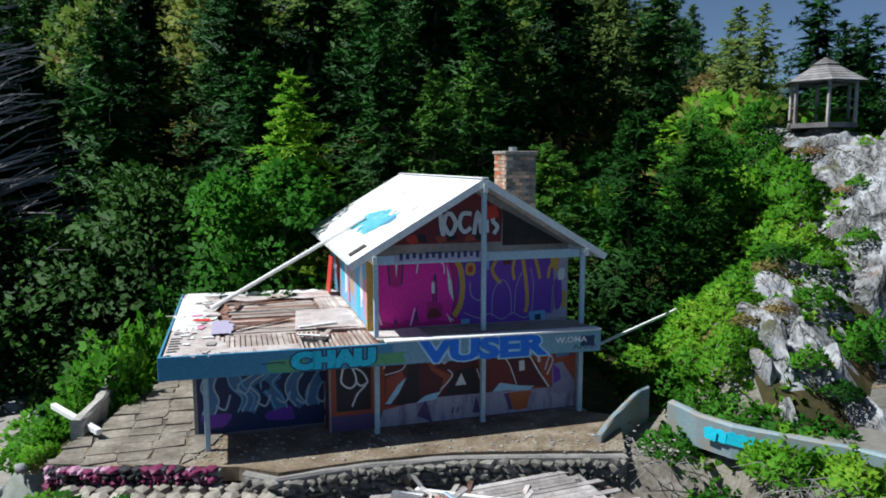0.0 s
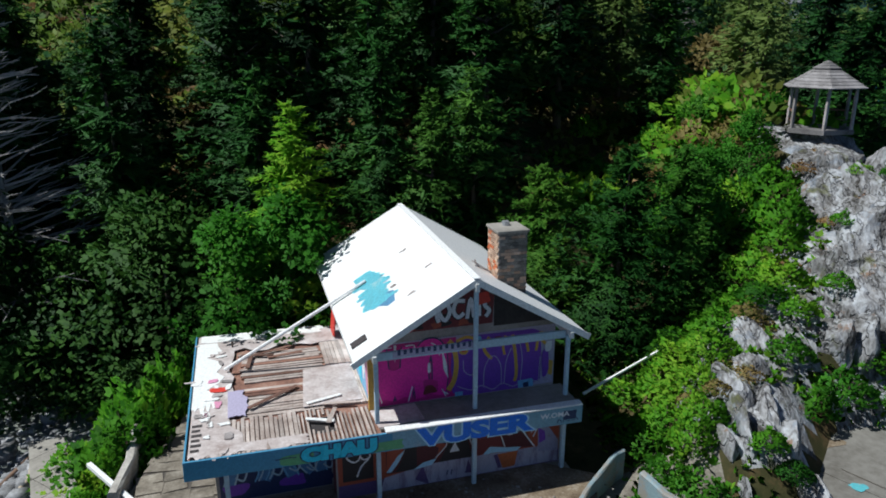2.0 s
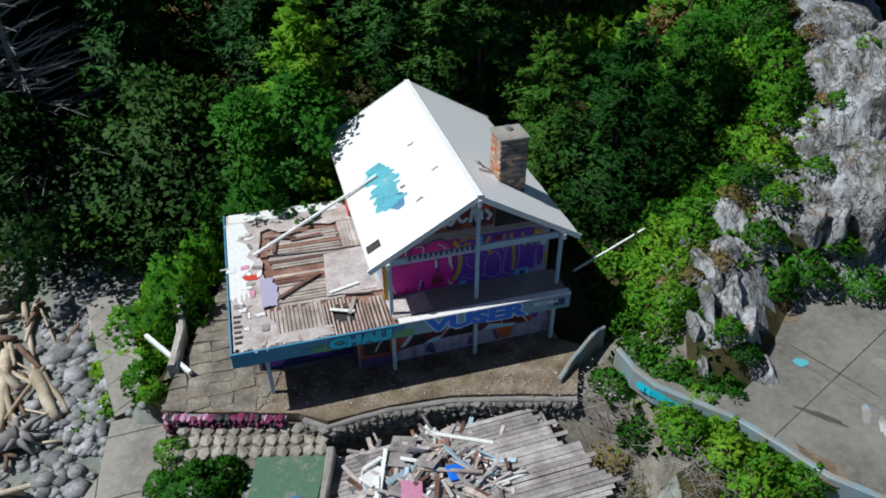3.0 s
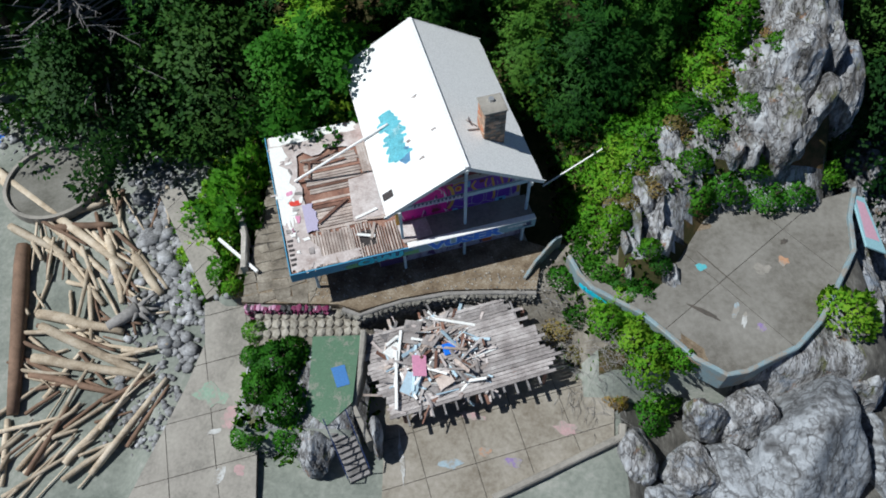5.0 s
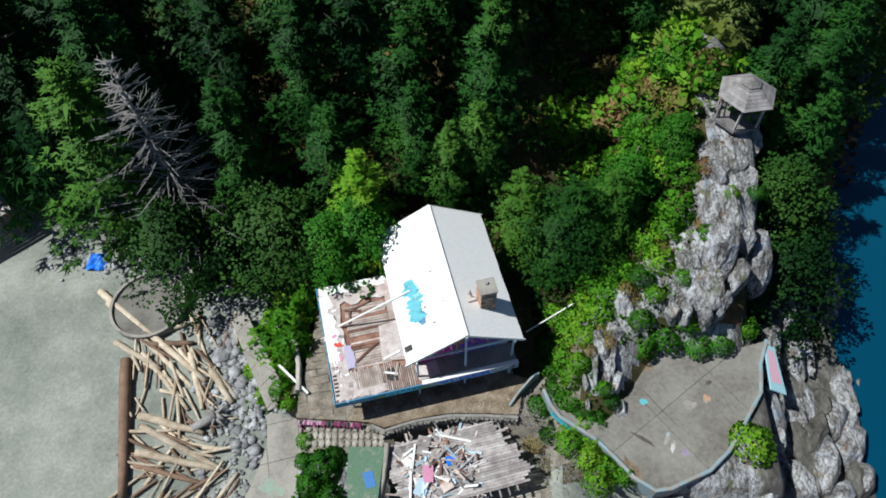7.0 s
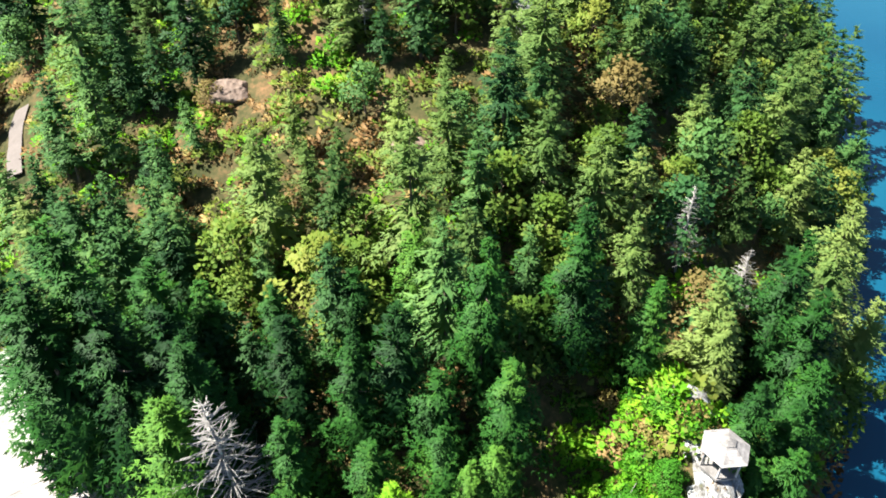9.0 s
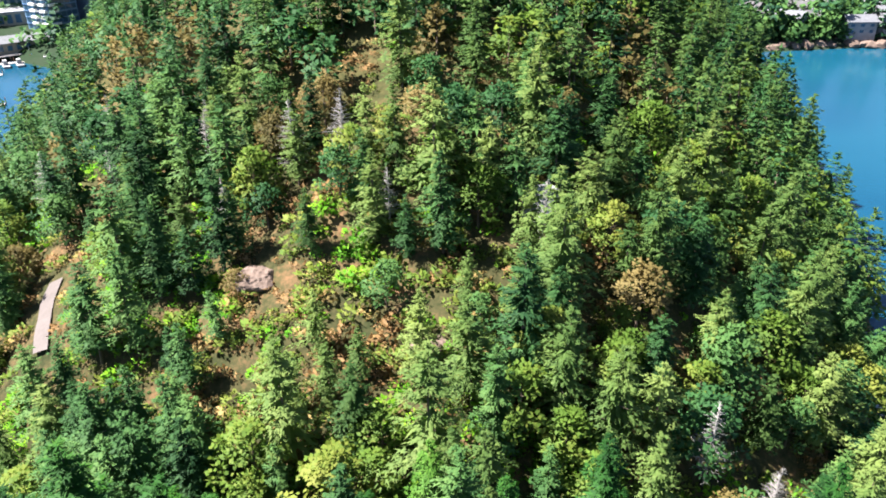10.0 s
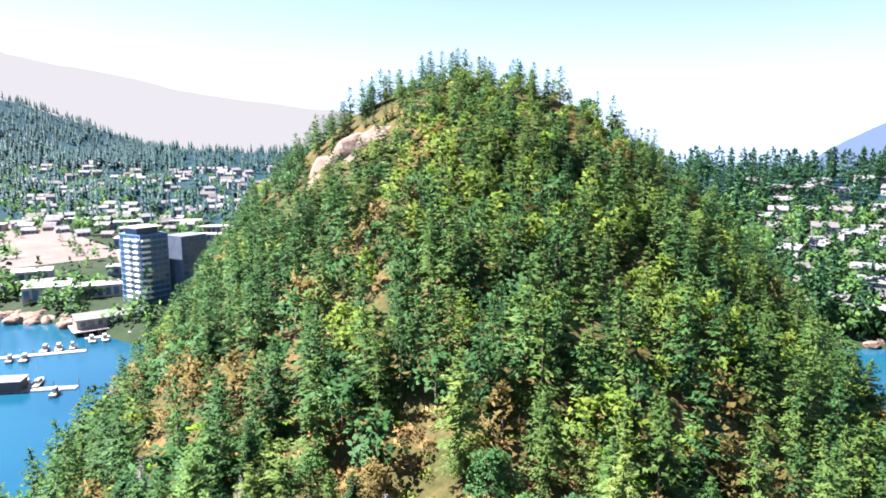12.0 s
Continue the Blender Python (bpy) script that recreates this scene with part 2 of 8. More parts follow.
def bevelled(bm, size=0.02):
    bmesh.ops.bevel(bm, geom=list(bm.edges), offset=size, segments=1, affect="EDGES")
    return bm


def on_box(*a, **k):
    return box(bmesh.new(), *a, **k)

# ---- ground: one sheet from the beach to the mountains ----
LATTICES = {}


def lattice(seed):
    if seed not in LATTICES:
        LATTICES[seed] = np.random.RandomState(seed).rand(128, 128)
    return LATTICES[seed]


def value_noise(x, y, seed=3):
    g = lattice(seed)
    xi, yi = np.floor(x).astype(int), np.floor(y).astype(int)
    fx, fy = x - xi, y - yi
    fx, fy = fx * fx * (3 - 2 * fx), fy * fy * (3 - 2 * fy)
    a, b = g[xi % 128, yi % 128], g[(xi + 1) % 128, yi % 128]
    c, d = g[xi % 128, (yi + 1) % 128], g[(xi + 1) % 128, (yi + 1) % 128]
    return (a * (1 - fx) + b * fx) * (1 - fy) + (c * (1 - fx) + d * fx) * fy


def fbm(x, y, seed=3, octaves=4):
    return sum(value_noise(x * 2 ** i, y * 2 ** i, seed + i) * 0.5 ** i for i in range(octaves)) / 2 * 1.07


def ease(a, b, x):
    t = np.clip((x - a) / (b - a), 0, 1)
    return t * t * (3 - 2 * t)


SEA = -4.6
HILL_Y = (20, 30, 40, 54, 69, 88, 140, 190, 238, 290, 360, 460)
HILL_Z = (-6, 0.3, 6, 14, 22, 31, 54, 78, 101, 92, 50, 30)
HILL_C = (0, 0, -3, -6, -9, -13, -28, -40, -53, -65, -80, -100)
HILL_L = (-10, -20, -33, -60, -90, -108, -132, -152, -176, -205, -250, -300)
HILL_R = (14, 28, 34, 40, 46, 52, 65, 71, 71, 67, 62, 70)
SPINE = ((10.0, 21.0, 2.6), (12.0, 25.0, 3.4), (16.0, 27.8, 5.0), (18.3, 30.0, 7.0), (19.3, 32.6, 8.9), (19.8, 37.4, 9.7), (18.0, 44.0, 11.5))


def hill_u(x, y):
    c, l, r = np.interp(y, HILL_Y, HILL_C), np.interp(y, HILL_Y, HILL_L), np.interp(y, HILL_Y, HILL_R)
    return np.where(x < c, (c - x) / (c - l), (x - c) / (r - c))


def height(x, y):
    x, y = np.asarray(x, float), np.asarray(y, float)
    u = hill_u(x, y)
    zc = np.interp(y, HILL_Y, HILL_Z)
    hill = (zc + 5.5) * (1 - np.clip(u, 0, 1) ** (1.7 + 0.15 * ease(170, 235, y))) - 5.5 - 8 * np.clip(u - 1, 0, 1)
    hill = hill + (fbm(x / 14, y / 14, 11) - 0.5) * 5 * ease(34, 60, y) * (1 - ease(0.75, 1, u))
    hill = np.where(y > 460, -6, hill)
    # mainland behind the bay, rising to wooded hills
    coast = np.interp(x, (-3000, -700, -309, -243, -204, -150), (420, 330, 297, 281, 266, 300))
    d = y - coast
    town = -6 + np.clip(d * 0.5, -4, 6.5) + np.clip(d - 60, 0, 500) * 0.035 + np.clip(y - 620, 0, 500) * 0.09 - np.clip(y - 1200, 0, 900) * 0.1
    town = town + np.clip(y - 520, 0, 400) / 400 * (fbm(x / 160, y / 160, 21) - 0.45) * 28
    town = town + 118 * np.exp(-(((x + 1330) / 260) ** 2 + ((y - 1180) / 400) ** 2))
    town = np.where(x > -120, np.minimum(town, 8 + (y - 300) * 0.05), town)
    town = np.where(x > 40, -9, town)
    # wooded shore across the eastern inlet
    d2 = y - np.interp(x, (30, 100, 143, 400, 3000), (330, 343, 358, 330, 300))
    east = -6 + np.clip(d2 * 0.5, -4, 8) + np.clip(d2 - 20, 0, 350) * 0.14 - np.clip(d2 - 430, 0, 900) * 0.12
    east = np.where(x > 20, east, -9)
    z = np.maximum(np.maximum(hill, town), east)
    # the plot round the house
    beach = -2.95 + 0.02 * (y - 16) - 0.05 * np.clip(-30 - x, 0, 60) + (fbm(x / 5, y / 5, 31) - 0.5) * 0.3
    beach = beach - 3.5 * ease(6, -6, y)
    near = np.where(x < 9, beach, -7.0 + (2.7 + 0.9 * ease(23.5, 21.5, x) + 1.6 * (fbm(x / 3.1, y / 5.3, 33) - 0.5)) * ease(33.5, 29.5, x) * ease(-1, 3, y))
    near = np.maximum(near, -7 + 4.6 * ease(-16.5, -14.5, x) * ease(13, 9, x) * ease(5, 7, y))
    near = np.maximum(near, -7 + 6.7 * ease(-14.5, -11.2, x) * ease(12, 8, x) * ease(16.2, 17.6, y) * ease(46, 40, y))
    near = np.maximum(near, -7 + 6.6 * ease(-10.6, -9.4, x) * ease(-3.2, -4.2, x) * ease(9.6, 10.6, y))
    near = np.maximum(near, -7 + 7.35 * ease(6.2, 8.2, x) * ease(23.4, 21.8, x) * ease(12.4, 13.8, y) * ease(40, 34, y))
    for (x0, y0, z0), (x1, y1, z1) in zip(SPINE, SPINE[1:]):
        t = np.clip(((x - x0) * (x1 - x0) + (y - y0) * (y1 - y0)) / ((x1 - x0) ** 2 + (y1 - y0) ** 2), 0, 1)
        dist = np.hypot(x - x0 - t * (x1 - x0), y - y0 - t * (y1 - y0))
        near = np.maximum(near, z0 + t * (z1 - z0) - 0.5 - np.clip(dist - 1.2, 0, 50) * (0.95 + 2.0 * ease(20.6, 22.4, x)))
    near = near + (fbm(x / 1.7, y / 1.7, 41) - 0.5) * 0.25
    return np.where(y < 60, np.maximum(z, near), z)


def spine_distance(x, y):
    best = np.full(np.shape(x), 99.0)
    for (x0, y0, _), (x1, y1, _) in zip(SPINE, SPINE[1:]):
        t = np.clip(((x - x0) * (x1 - x0) + (y - y0) * (y1 - y0)) / ((x1 - x0) ** 2 + (y1 - y0) ** 2), 0, 1)
        best = np.minimum(best, np.hypot(x - x0 - t * (x1 - x0), y - y0 - t * (y1 - y0)))
    return best


def h_at(x, y):
    return float(height(np.array([x]), np.array([y]))[0])


def on_track(x, y, near):
    return 68 < y < 86 and abs(x - np.interp(y, (64, 70, 73.6, 79.3, 83, 92), (-61, -63.5, -65.5, -68.3, -69, -72))) < near


xs = np.concatenate([np.arange(-3400, -420, 90), np.arange(-420, -36, 5.5), np.arange(-36, 32, 0.6), np.arange(32, 160, 5), np.arange(160, 3400, 100)])
ys = np.concatenate([np.arange(-600, 4, 60), np.arange(4, 60, 0.6), np.arange(60, 360, 4), np.arange(360, 1500, 20), np.arange(1500, 3600, 120)])
gx, gy = np.meshgrid(xs, ys)
gz = height(gx, gy)
nx, ny = len(xs), len(ys)
idx = np.arange(nx * ny).reshape(ny, nx)
quads = np.stack([idx[:-1, :-1], idx[:-1, 1:], idx[1:, 1:], idx[1:, :-1]], -1).reshape(-1, 4)
ground_mesh = raw_mesh("ground", np.stack([gx.ravel(), gy.ravel(), gz.ravel()], 1), quads)
DARKROCK = surface("dark_shore_rock", (0.022, 0.02, 0.017), (0.08, 0.075, 0.066), (0.19, 0.185, 0.17), big=0.8, fine=4, bump=1.0, depth=0.15, stretch=(1.5, 0.6, 0.6))
TRODDEN = surface("trodden_stony_soil", (0.08, 0.068, 0.052), (0.18, 0.16, 0.13), (0.3, 0.28, 0.24), big=1.0, fine=9, bump=0.6)
for m in (FLOOR_DUFF, SAND, TOWNLAND, ROCK, HAZELAND, FLOOR_UP, TRODDEN, DARKROCK):
    ground_mesh.materials.append(m)
fx, fy = gx[:-1, :-1].ravel(), gy[:-1, :-1].ravel()
fz = gz[:-1, :-1].ravel()
which = np.zeros(len(quads), np.int32)
which[fy > 96] = 5
which[(fy > 262) & (hill_u(fx, fy) > 0.97)] = 2
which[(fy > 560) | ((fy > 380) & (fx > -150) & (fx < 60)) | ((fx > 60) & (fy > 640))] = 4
which[spine_distance(fx, fy) < 2.2] = 3
which[(fx > 14) & (fy < 34) & (fz < 2)] = 3
which[(fx > 20) & (fy < 46) & (fz < 1)] = 7
which[(fz < SEA + 0.6) & (fy > 60) & (fy < 250)] = 3
which[(fx > -10.5) & (fx < -3) & (fy > 9) & (fy < 14.6)] = 3
which[(fx > -11) & (fx < 9) & (fy > 14.6) & (fy < 20.6)] = 6
which[(fz < -1.6) & (fy < 60) & (fx < 14) & (which != 6)] = 1
which[(fx > 9) & (fx < 21) & (fy < 12.5) & (fz < -0.5)] = 7
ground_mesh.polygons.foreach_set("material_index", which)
ground_mesh.polygons.foreach_set("use_smooth", [True] * len(quads))
tagged(new("ground", ground_mesh), "sandy beach and wooded hillside ground rising from the sea", "ground", kind="structure")

WATER, wnt, wb = nodes_of("bay_water")
deep = ramp(wnt, [(0.3, (0.002, 0.038, 0.08)), (0.7, (0.006, 0.067, 0.11))], noise_node(wnt, 0.01, 3, 0.5, None, True))
wnt.links.new(deep, wb.inputs["Base Color"])
wb.inputs["Roughness"].default_value = 0.18
wb.inputs["Specular IOR Level"].default_value = 0.25
wbump = wnt.nodes.new("ShaderNodeBump")
wbump.inputs["Strength"].default_value, wbump.inputs["Distance"].default_value = 0.25, 0.1
wnt.links.new(noise_node(wnt, 0.8, 4, 0.6, None, True), wbump.inputs["Height"])
wnt.links.new(wbump.outputs["Normal"], wb.inputs["Normal"])
bm = bmesh.new()
slab(bm, [(-3400, -600), (3400, -600), (3400, 3500), (-3400, 3500)], SEA - 0.6, SEA)
thing("water", bm, WATER, "calm blue-green sea water of the bay", "water", kind="structure")

# ---- the house: an abandoned two-storey cabin, its frame turned 16.7 degrees ----
WHITE = paint("peeling_white_paint", (0.8, 0.8, 0.78), (0.4, 0.37, 0.34), 0.66)
ROOFWHITE = paint("white_roof_coating", (0.82, 0.82, 0.81), (0.6, 0.58, 0.55), 0.64, 0.5)
BLUE = paint("faded_blue_paint", (0.07, 0.26, 0.42), (0.2, 0.3, 0.36), 0.66)
PALEBLUE = paint("pale_blue_paint", (0.42, 0.55, 0.64), (0.3, 0.3, 0.29), 0.62)
MAGENTA = paint("magenta_spray", (0.78, 0.012, 0.34), (0.6, 0.1, 0.34), 0.72)
PURPLE = paint("purple_spray", (0.17, 0.045, 0.42), (0.22, 0.1, 0.4), 0.72)
YELLOW = paint("ochre_spray", (0.62, 0.36, 0.06), (0.5, 0.35, 0.15), 0.7)
ORANGE = paint("orange_spray", (0.5, 0.13, 0.04), (0.35, 0.15, 0.08), 0.66)
CYAN = paint("cyan_spray", (0.04, 0.58, 0.76), (0.2, 0.55, 0.66), 0.66)
SKYBLUE = paint("sky_blue_spray", (0.2, 0.45, 0.68), (0.4, 0.5, 0.6), 0.68)
ROYAL = paint("royal_blue_spray", (0.015, 0.17, 0.74), (0.12, 0.3, 0.7), 0.74)
NAVY = paint("navy_spray", (0.02, 0.035, 0.11), (0.08, 0.1, 0.16), 0.68)
BLACKISH = paint("black_spray", (0.018, 0.016, 0.02), (0.08, 0.07, 0.07), 0.68)
MAROON = paint("dark_red_spray", (0.16, 0.02, 0.025), (0.2, 0.08, 0.06), 0.68)
RED = paint("red_spray", (0.6, 0.045, 0.03), (0.4, 0.15, 0.1), 0.7)
PINK = paint("pink_spray", (0.65, 0.28, 0.42), (0.5, 0.4, 0.42), 0.68)
GREENSPRAY = paint("green_spray", (0.12, 0.36, 0.16), (0.2, 0.35, 0.25), 0.6)
LILAC = paint("lilac_wash", (0.42, 0.38, 0.52), (0.35, 0.3, 0.32), 0.6)
SPRAYWHITE = paint("white_spray", (0.75, 0.75, 0.78), (0.5, 0.5, 0.5), 0.7)
PLASTER = surface("stained_plaster", (0.2, 0.18, 0.17), (0.4, 0.37, 0.35), big=0.8, fine=9, bump=0.3)
OLDBOARD = surface("weathered_deck_board", (0.22, 0.165, 0.14), (0.42, 0.35, 0.31), (0.6, 0.54, 0.5), big=1.2, fine=16, stretch=(1, 1, 1), bump=0.5, vary=0.55)
DARKBOARD = surface("rotten_brown_board", (0.06, 0.03, 0.022), (0.2, 0.1, 0.07), (0.3, 0.2, 0.15), big=1.4, fine=15, bump=0.5, vary=0.6)
MEMBRANE = surface("peeling_deck_membrane", (0.3, 0.24, 0.22), (0.48, 0.42, 0.4), (0.66, 0.62, 0.61), big=1.1, fine=9, bump=0.5)
# near-black for openings: the shade inside them given as surface colour
HOLEDARK = surface("hole_shade", (0.02, 0.018, 0.018), (0.06, 0.05, 0.05), big=1, fine=8)
BRICK = surface("chimney_brick", (0.3, 0.17, 0.11), (0.44, 0.3, 0.21), (0.55, 0.45, 0.36), big=2.2, fine=12, vary=0.6)
STONE = surface("field_stone", (0.13, 0.12, 0.105), (0.29, 0.27, 0.24), (0.42, 0.4, 0.36), big=1.3, fine=9, bump=0.6, vary=0.7)
MORTAR = surface("old_mortar", (0.16, 0.15, 0.14), (0.3, 0.28, 0.26), big=1.5, fine=12)
STEEL = surface("galvanised_steel", (0.35, 0.36, 0.37), (0.6, 0.61, 0.62), big=2, fine=20, rough=0.45, metal=0.7, bump=0.1)

HOUSE = pose(1.2, 20.05, 0, 0, 0, 16.7)
house = holder("house", HOUSE, "abandoned two-storey cabin covered with bright graffiti", "house")
D0, RIDGE, EAVE, HALF, BACK = 2.8, 7.27, 4.99, 3.87, 10.4
WX = 3.2


def wall_block(name, x0, x1, y0, y1, z0, z1, mat, label=""):
    return part(name, on_box(x0, x1, y0, y1, z0, z1), mat, house, label)


# lower storey
low_front = wall_block("wall", -4.5, 3.3, 0.45, 0.6, -0.1, 2.5, PLASTER, "front wall of the lower storey, painted all over")
low_left = wall_block("wall", -8.2, -4.5, 1.35, 1.5, -0.1, 2.5, PLASTER, "set-back front wall sprayed in blues")
wall_block("wall", -4.5, -4.36, 0.6, 1.35, -0.1, 2.5, MAROON)
wall_block("wall", 3.15, 3.3, 0.6, 10.2, -0.1, 2.5, PLASTER)
wall_block("wall", -8.2, -8.05, 1.5, 8.3, -0.1, 2.5, PLASTER)
wall_block("wall", -8.2, -3.4, 8.3, 8.45, -0.1, 2.5, PLASTER)
wall_block("wall", -3.4, -3.26, 8.3, 10.2, -0.1, 2.5, PLASTER)
wall_block("wall", -3.4, 3.3, 10.2, 10.34, -0.1, 2.5, PLASTER)
part("floor_slab", on_box(-8.5, 3.5, -0.6, 10.4, -0.35, -0.02), CONCRETE, house)

# upper storey with a gabled front and back wall
def gable(name, y0, y1, label=""):
    bm = bmesh.new()
    prof = [(-WX, D0 - 0.1), (WX, D0 - 0.1), (WX, EAVE + 0.28), (0, RIDGE - 0.2), (-WX, EAVE + 0.28)]
    a = [bm.verts.new((x, y0, z)) for x, z in prof]
    b = [bm.verts.new((x, y1, z)) for x, z in prof]
    bm.faces.new(a)
    bm.faces.new(b[::-1])
    for i in range(5):
        bm.faces.new((a[i], b[i], b[(i + 1) % 5], a[(i + 1) % 5]))
    return part(name, bm, PLASTER, house, label)


up_front = gable("gable_wall", 1.0, 1.14, "gabled front wall sprayed magenta and purple")
gable("gable_wall", 9.8, 9.94)
up_left = wall_block("wall", -WX, -WX + 0.14, 1.14, 9.8, D0 - 0.1, EAVE + 0.26, PLASTER, "side wall with pale blue and pink spray paint")
wall_block("wall", WX - 0.14, WX, 1.14, 9.8, D0 - 0.1, EAVE + 0.26, PLASTER)

# roof: two pitched slabs with standing edges, barge boards, ridge cap
pitch = math.atan2(RIDGE - EAVE, HALF)
for side in (-1, 1):
    bm = bmesh.new()
    rows = []
    for k in range(13):
        y = BACK * k / 12
        e = 0.03 * math.sin(k * 1.9) - 0.02
        rows.append([bm.verts.new((x, y, z)) for x, z in ((0, RIDGE), (side * (HALF + e), EAVE - e * 0.56), (side * (HALF + e), EAVE - e * 0.56 - 0.07), (0, RIDGE - 0.08))])
    for r0, r1 in zip(rows, rows[1:]):
        for i in range(4):
            bm.faces.new((r0[i], r0[(i + 1) % 4], r1[(i + 1) % 4], r1[i]))
    bm.faces.new(rows[0])
    bm.faces.new(rows[-1][::-1])
    bmesh.ops.recalc_face_normals(bm, faces=bm.faces)
    part("roof", bm, ROOFWHITE, house, "white coated roof slope" if side < 0 else "white roof slope in half light")
    for y in (-0.03, BACK + 0.03):
        bm = bmesh.new()
        beam(bm, (0, y, RIDGE - 0.09), (side * (HALF + 0.06), y, EAVE - 0.12), 0.06, 0.2)
        part("barge_board", bm, WHITE, house)
    bm = bmesh.new()
    beam(bm, (side * (HALF - 0.03), -0.02, EAVE - 0.1), (side * (HALF - 0.03), BACK, EAVE - 0.1), 0.05, 0.14)
    part("eave_board", bm, WHITE, house)
    for y in np.arange(0.5, BACK, 0.8):
        bm = bmesh.new()
        beam(bm, (side * 0.05, y, RIDGE - 0.17), (side * (HALF - 0.1), y, EAVE - 0.13), 0.06, 0.14)
        part("rafter", bm, OLDBOARD, house)
bm = bmesh.new()
beam(bm, (0, -0.05, RIDGE + 0.015), (0, BACK + 0.05, RIDGE + 0.015), 0.22, 0.03)
part("ridge_cap", bm, ROOFWHITE, house)
bm = bmesh.new()
beam(bm, (0, -0.12, RIDGE - 0.27), (0, 10.3, RIDGE - 0.27), 0.12, 0.26)
part("ridge_beam", bm, WHITE, house)
for x in (-3.25, 3.25):
    bm = bmesh.new()
    beam(bm, (x, -0.14, EAVE + 0.05), (x, 10.2, EAVE + 0.05), 0.12, 0.22)
    part("wall_plate", bm, WHITE, house)
# posts and tie beam of the balcony
for x, top in ((-3.2, EAVE), (0.0, RIDGE - 0.3), (3.2, EAVE)):
    part("post", bevelled(on_box(x - 0.065, x + 0.065, -0.02, 0.11, D0 + 0.02, top), 0.012), PALEBLUE, house)
part("tie_beam", bevelled(on_box(-3.15, 3.15, 0.12, 0.22, EAVE - 0.12, EAVE + 0.14), 0.01), PALEBLUE, house)
for x in (-7.8, -3.2, 0.0, 3.2):
    part("post", bevelled(on_box(x - 0.07, x + 0.07, -0.02 if x > -7 else 0.08, 0.12 if x > -7 else 0.22, -0.1, 2.6), 0.012), PALEBLUE, house)

# deck with its deep blue fascia
deck = part("deck", slab(bmesh.new(), [(-8.85, -0.5), (3.45, -0.5), (3.45, 1.0), (-3.2, 1.0), (-3.2, 8.4), (-8.85, 8.4)], D0 - 0.3, D0 - 0.12), DARKBOARD, house)
deck.matrix_local = Matrix.Translation((-2.7, 0, 0)) @ Matrix.Rotation(radians(0.75), 4, "Y") @ Matrix.Translation((2.7, 0, 0))
fascia = part("fascia", bevelled(on_box(-8.92, 3.5, -0.6, -0.52, D0 - 0.62, D0 + 0.0), 0.01), BLUE, deck, "deep blue fascia board with sprayed letters")
part("fascia", bevelled(on_box(-8.92, -8.86, -0.515, 8.45, D0 - 0.5, D0 - 0.02), 0.01), BLUE, deck)
part("kerb", bevelled(on_box(-3.1, 3.5, -0.62, -0.3, D0 + 0.004, D0 + 0.07), 0.015), WHITE, deck, "peeling white lip along the balcony edge")
part("balcony_floor", on_box(-3.2, 3.45, -0.3, 1.0, D0 - 0.1, D0 + 0.0), CONCRETE, deck)

# chimney: two-toned brick shaft with a cap and flue
chimney = part("chimney", on_box(1.5, 2.5, 2.1, 3.1, 5.2, 8.0), MORTAR, house, "brick and stone chimney with a rough cap")
part("cap", bevelled(on_box(1.42, 2.58, 2.02, 3.18, 8.0, 8.1), 0.02), CONCRETE, chimney)
bm = tube(bmesh.new(), [(2.0, 2.8, 8.05), (2.0, 2.8, 8.24)], [0.14, 0.13], 12)
part("flue", bm, STEEL, chimney)

# ---- trees ----
def sprays(P, D, size, rng, fans=3, spread=0.6, thin=0.3, three=False):
    """Needle sprays: narrow blades fanned from the points P along D."""
    n = len(P)
    D = D / np.linalg.norm(D, axis=1, keepdims=True)
    up = rng.normal(size=(n, 3)) * 0.45 + (0, 0, 1)
    S = np.cross(D, up)
    S /= np.linalg.norm(S, axis=1, keepdims=True) + 1e-9
    out = []
    for k in range(fans):
        a = (k - (fans - 1) / 2) * spread + rng.normal(size=(n, 1)) * 0.15
        d = D * np.cos(a) + S * np.sin(a)
        w = np.cross(d, np.cross(d, S) + rng.normal(size=(n, 3)) * 0.3)
        w /= np.linalg.norm(w, axis=1, keepdims=True) + 1e-9
        L = (size * rng.uniform(0.7, 1.2, n))[:, None]
        mid = P + d * L * 0.45
        if three:
            out.append(np.stack([P - w * L * thin, P + w * L * thin, P + d * L], 1))
            continue
        out.append(np.stack([P + 0 * d, mid + w * L * thin, P + d * L, mid - w * L * thin], 1))
    return np.concatenate(out).reshape(-1, 3)


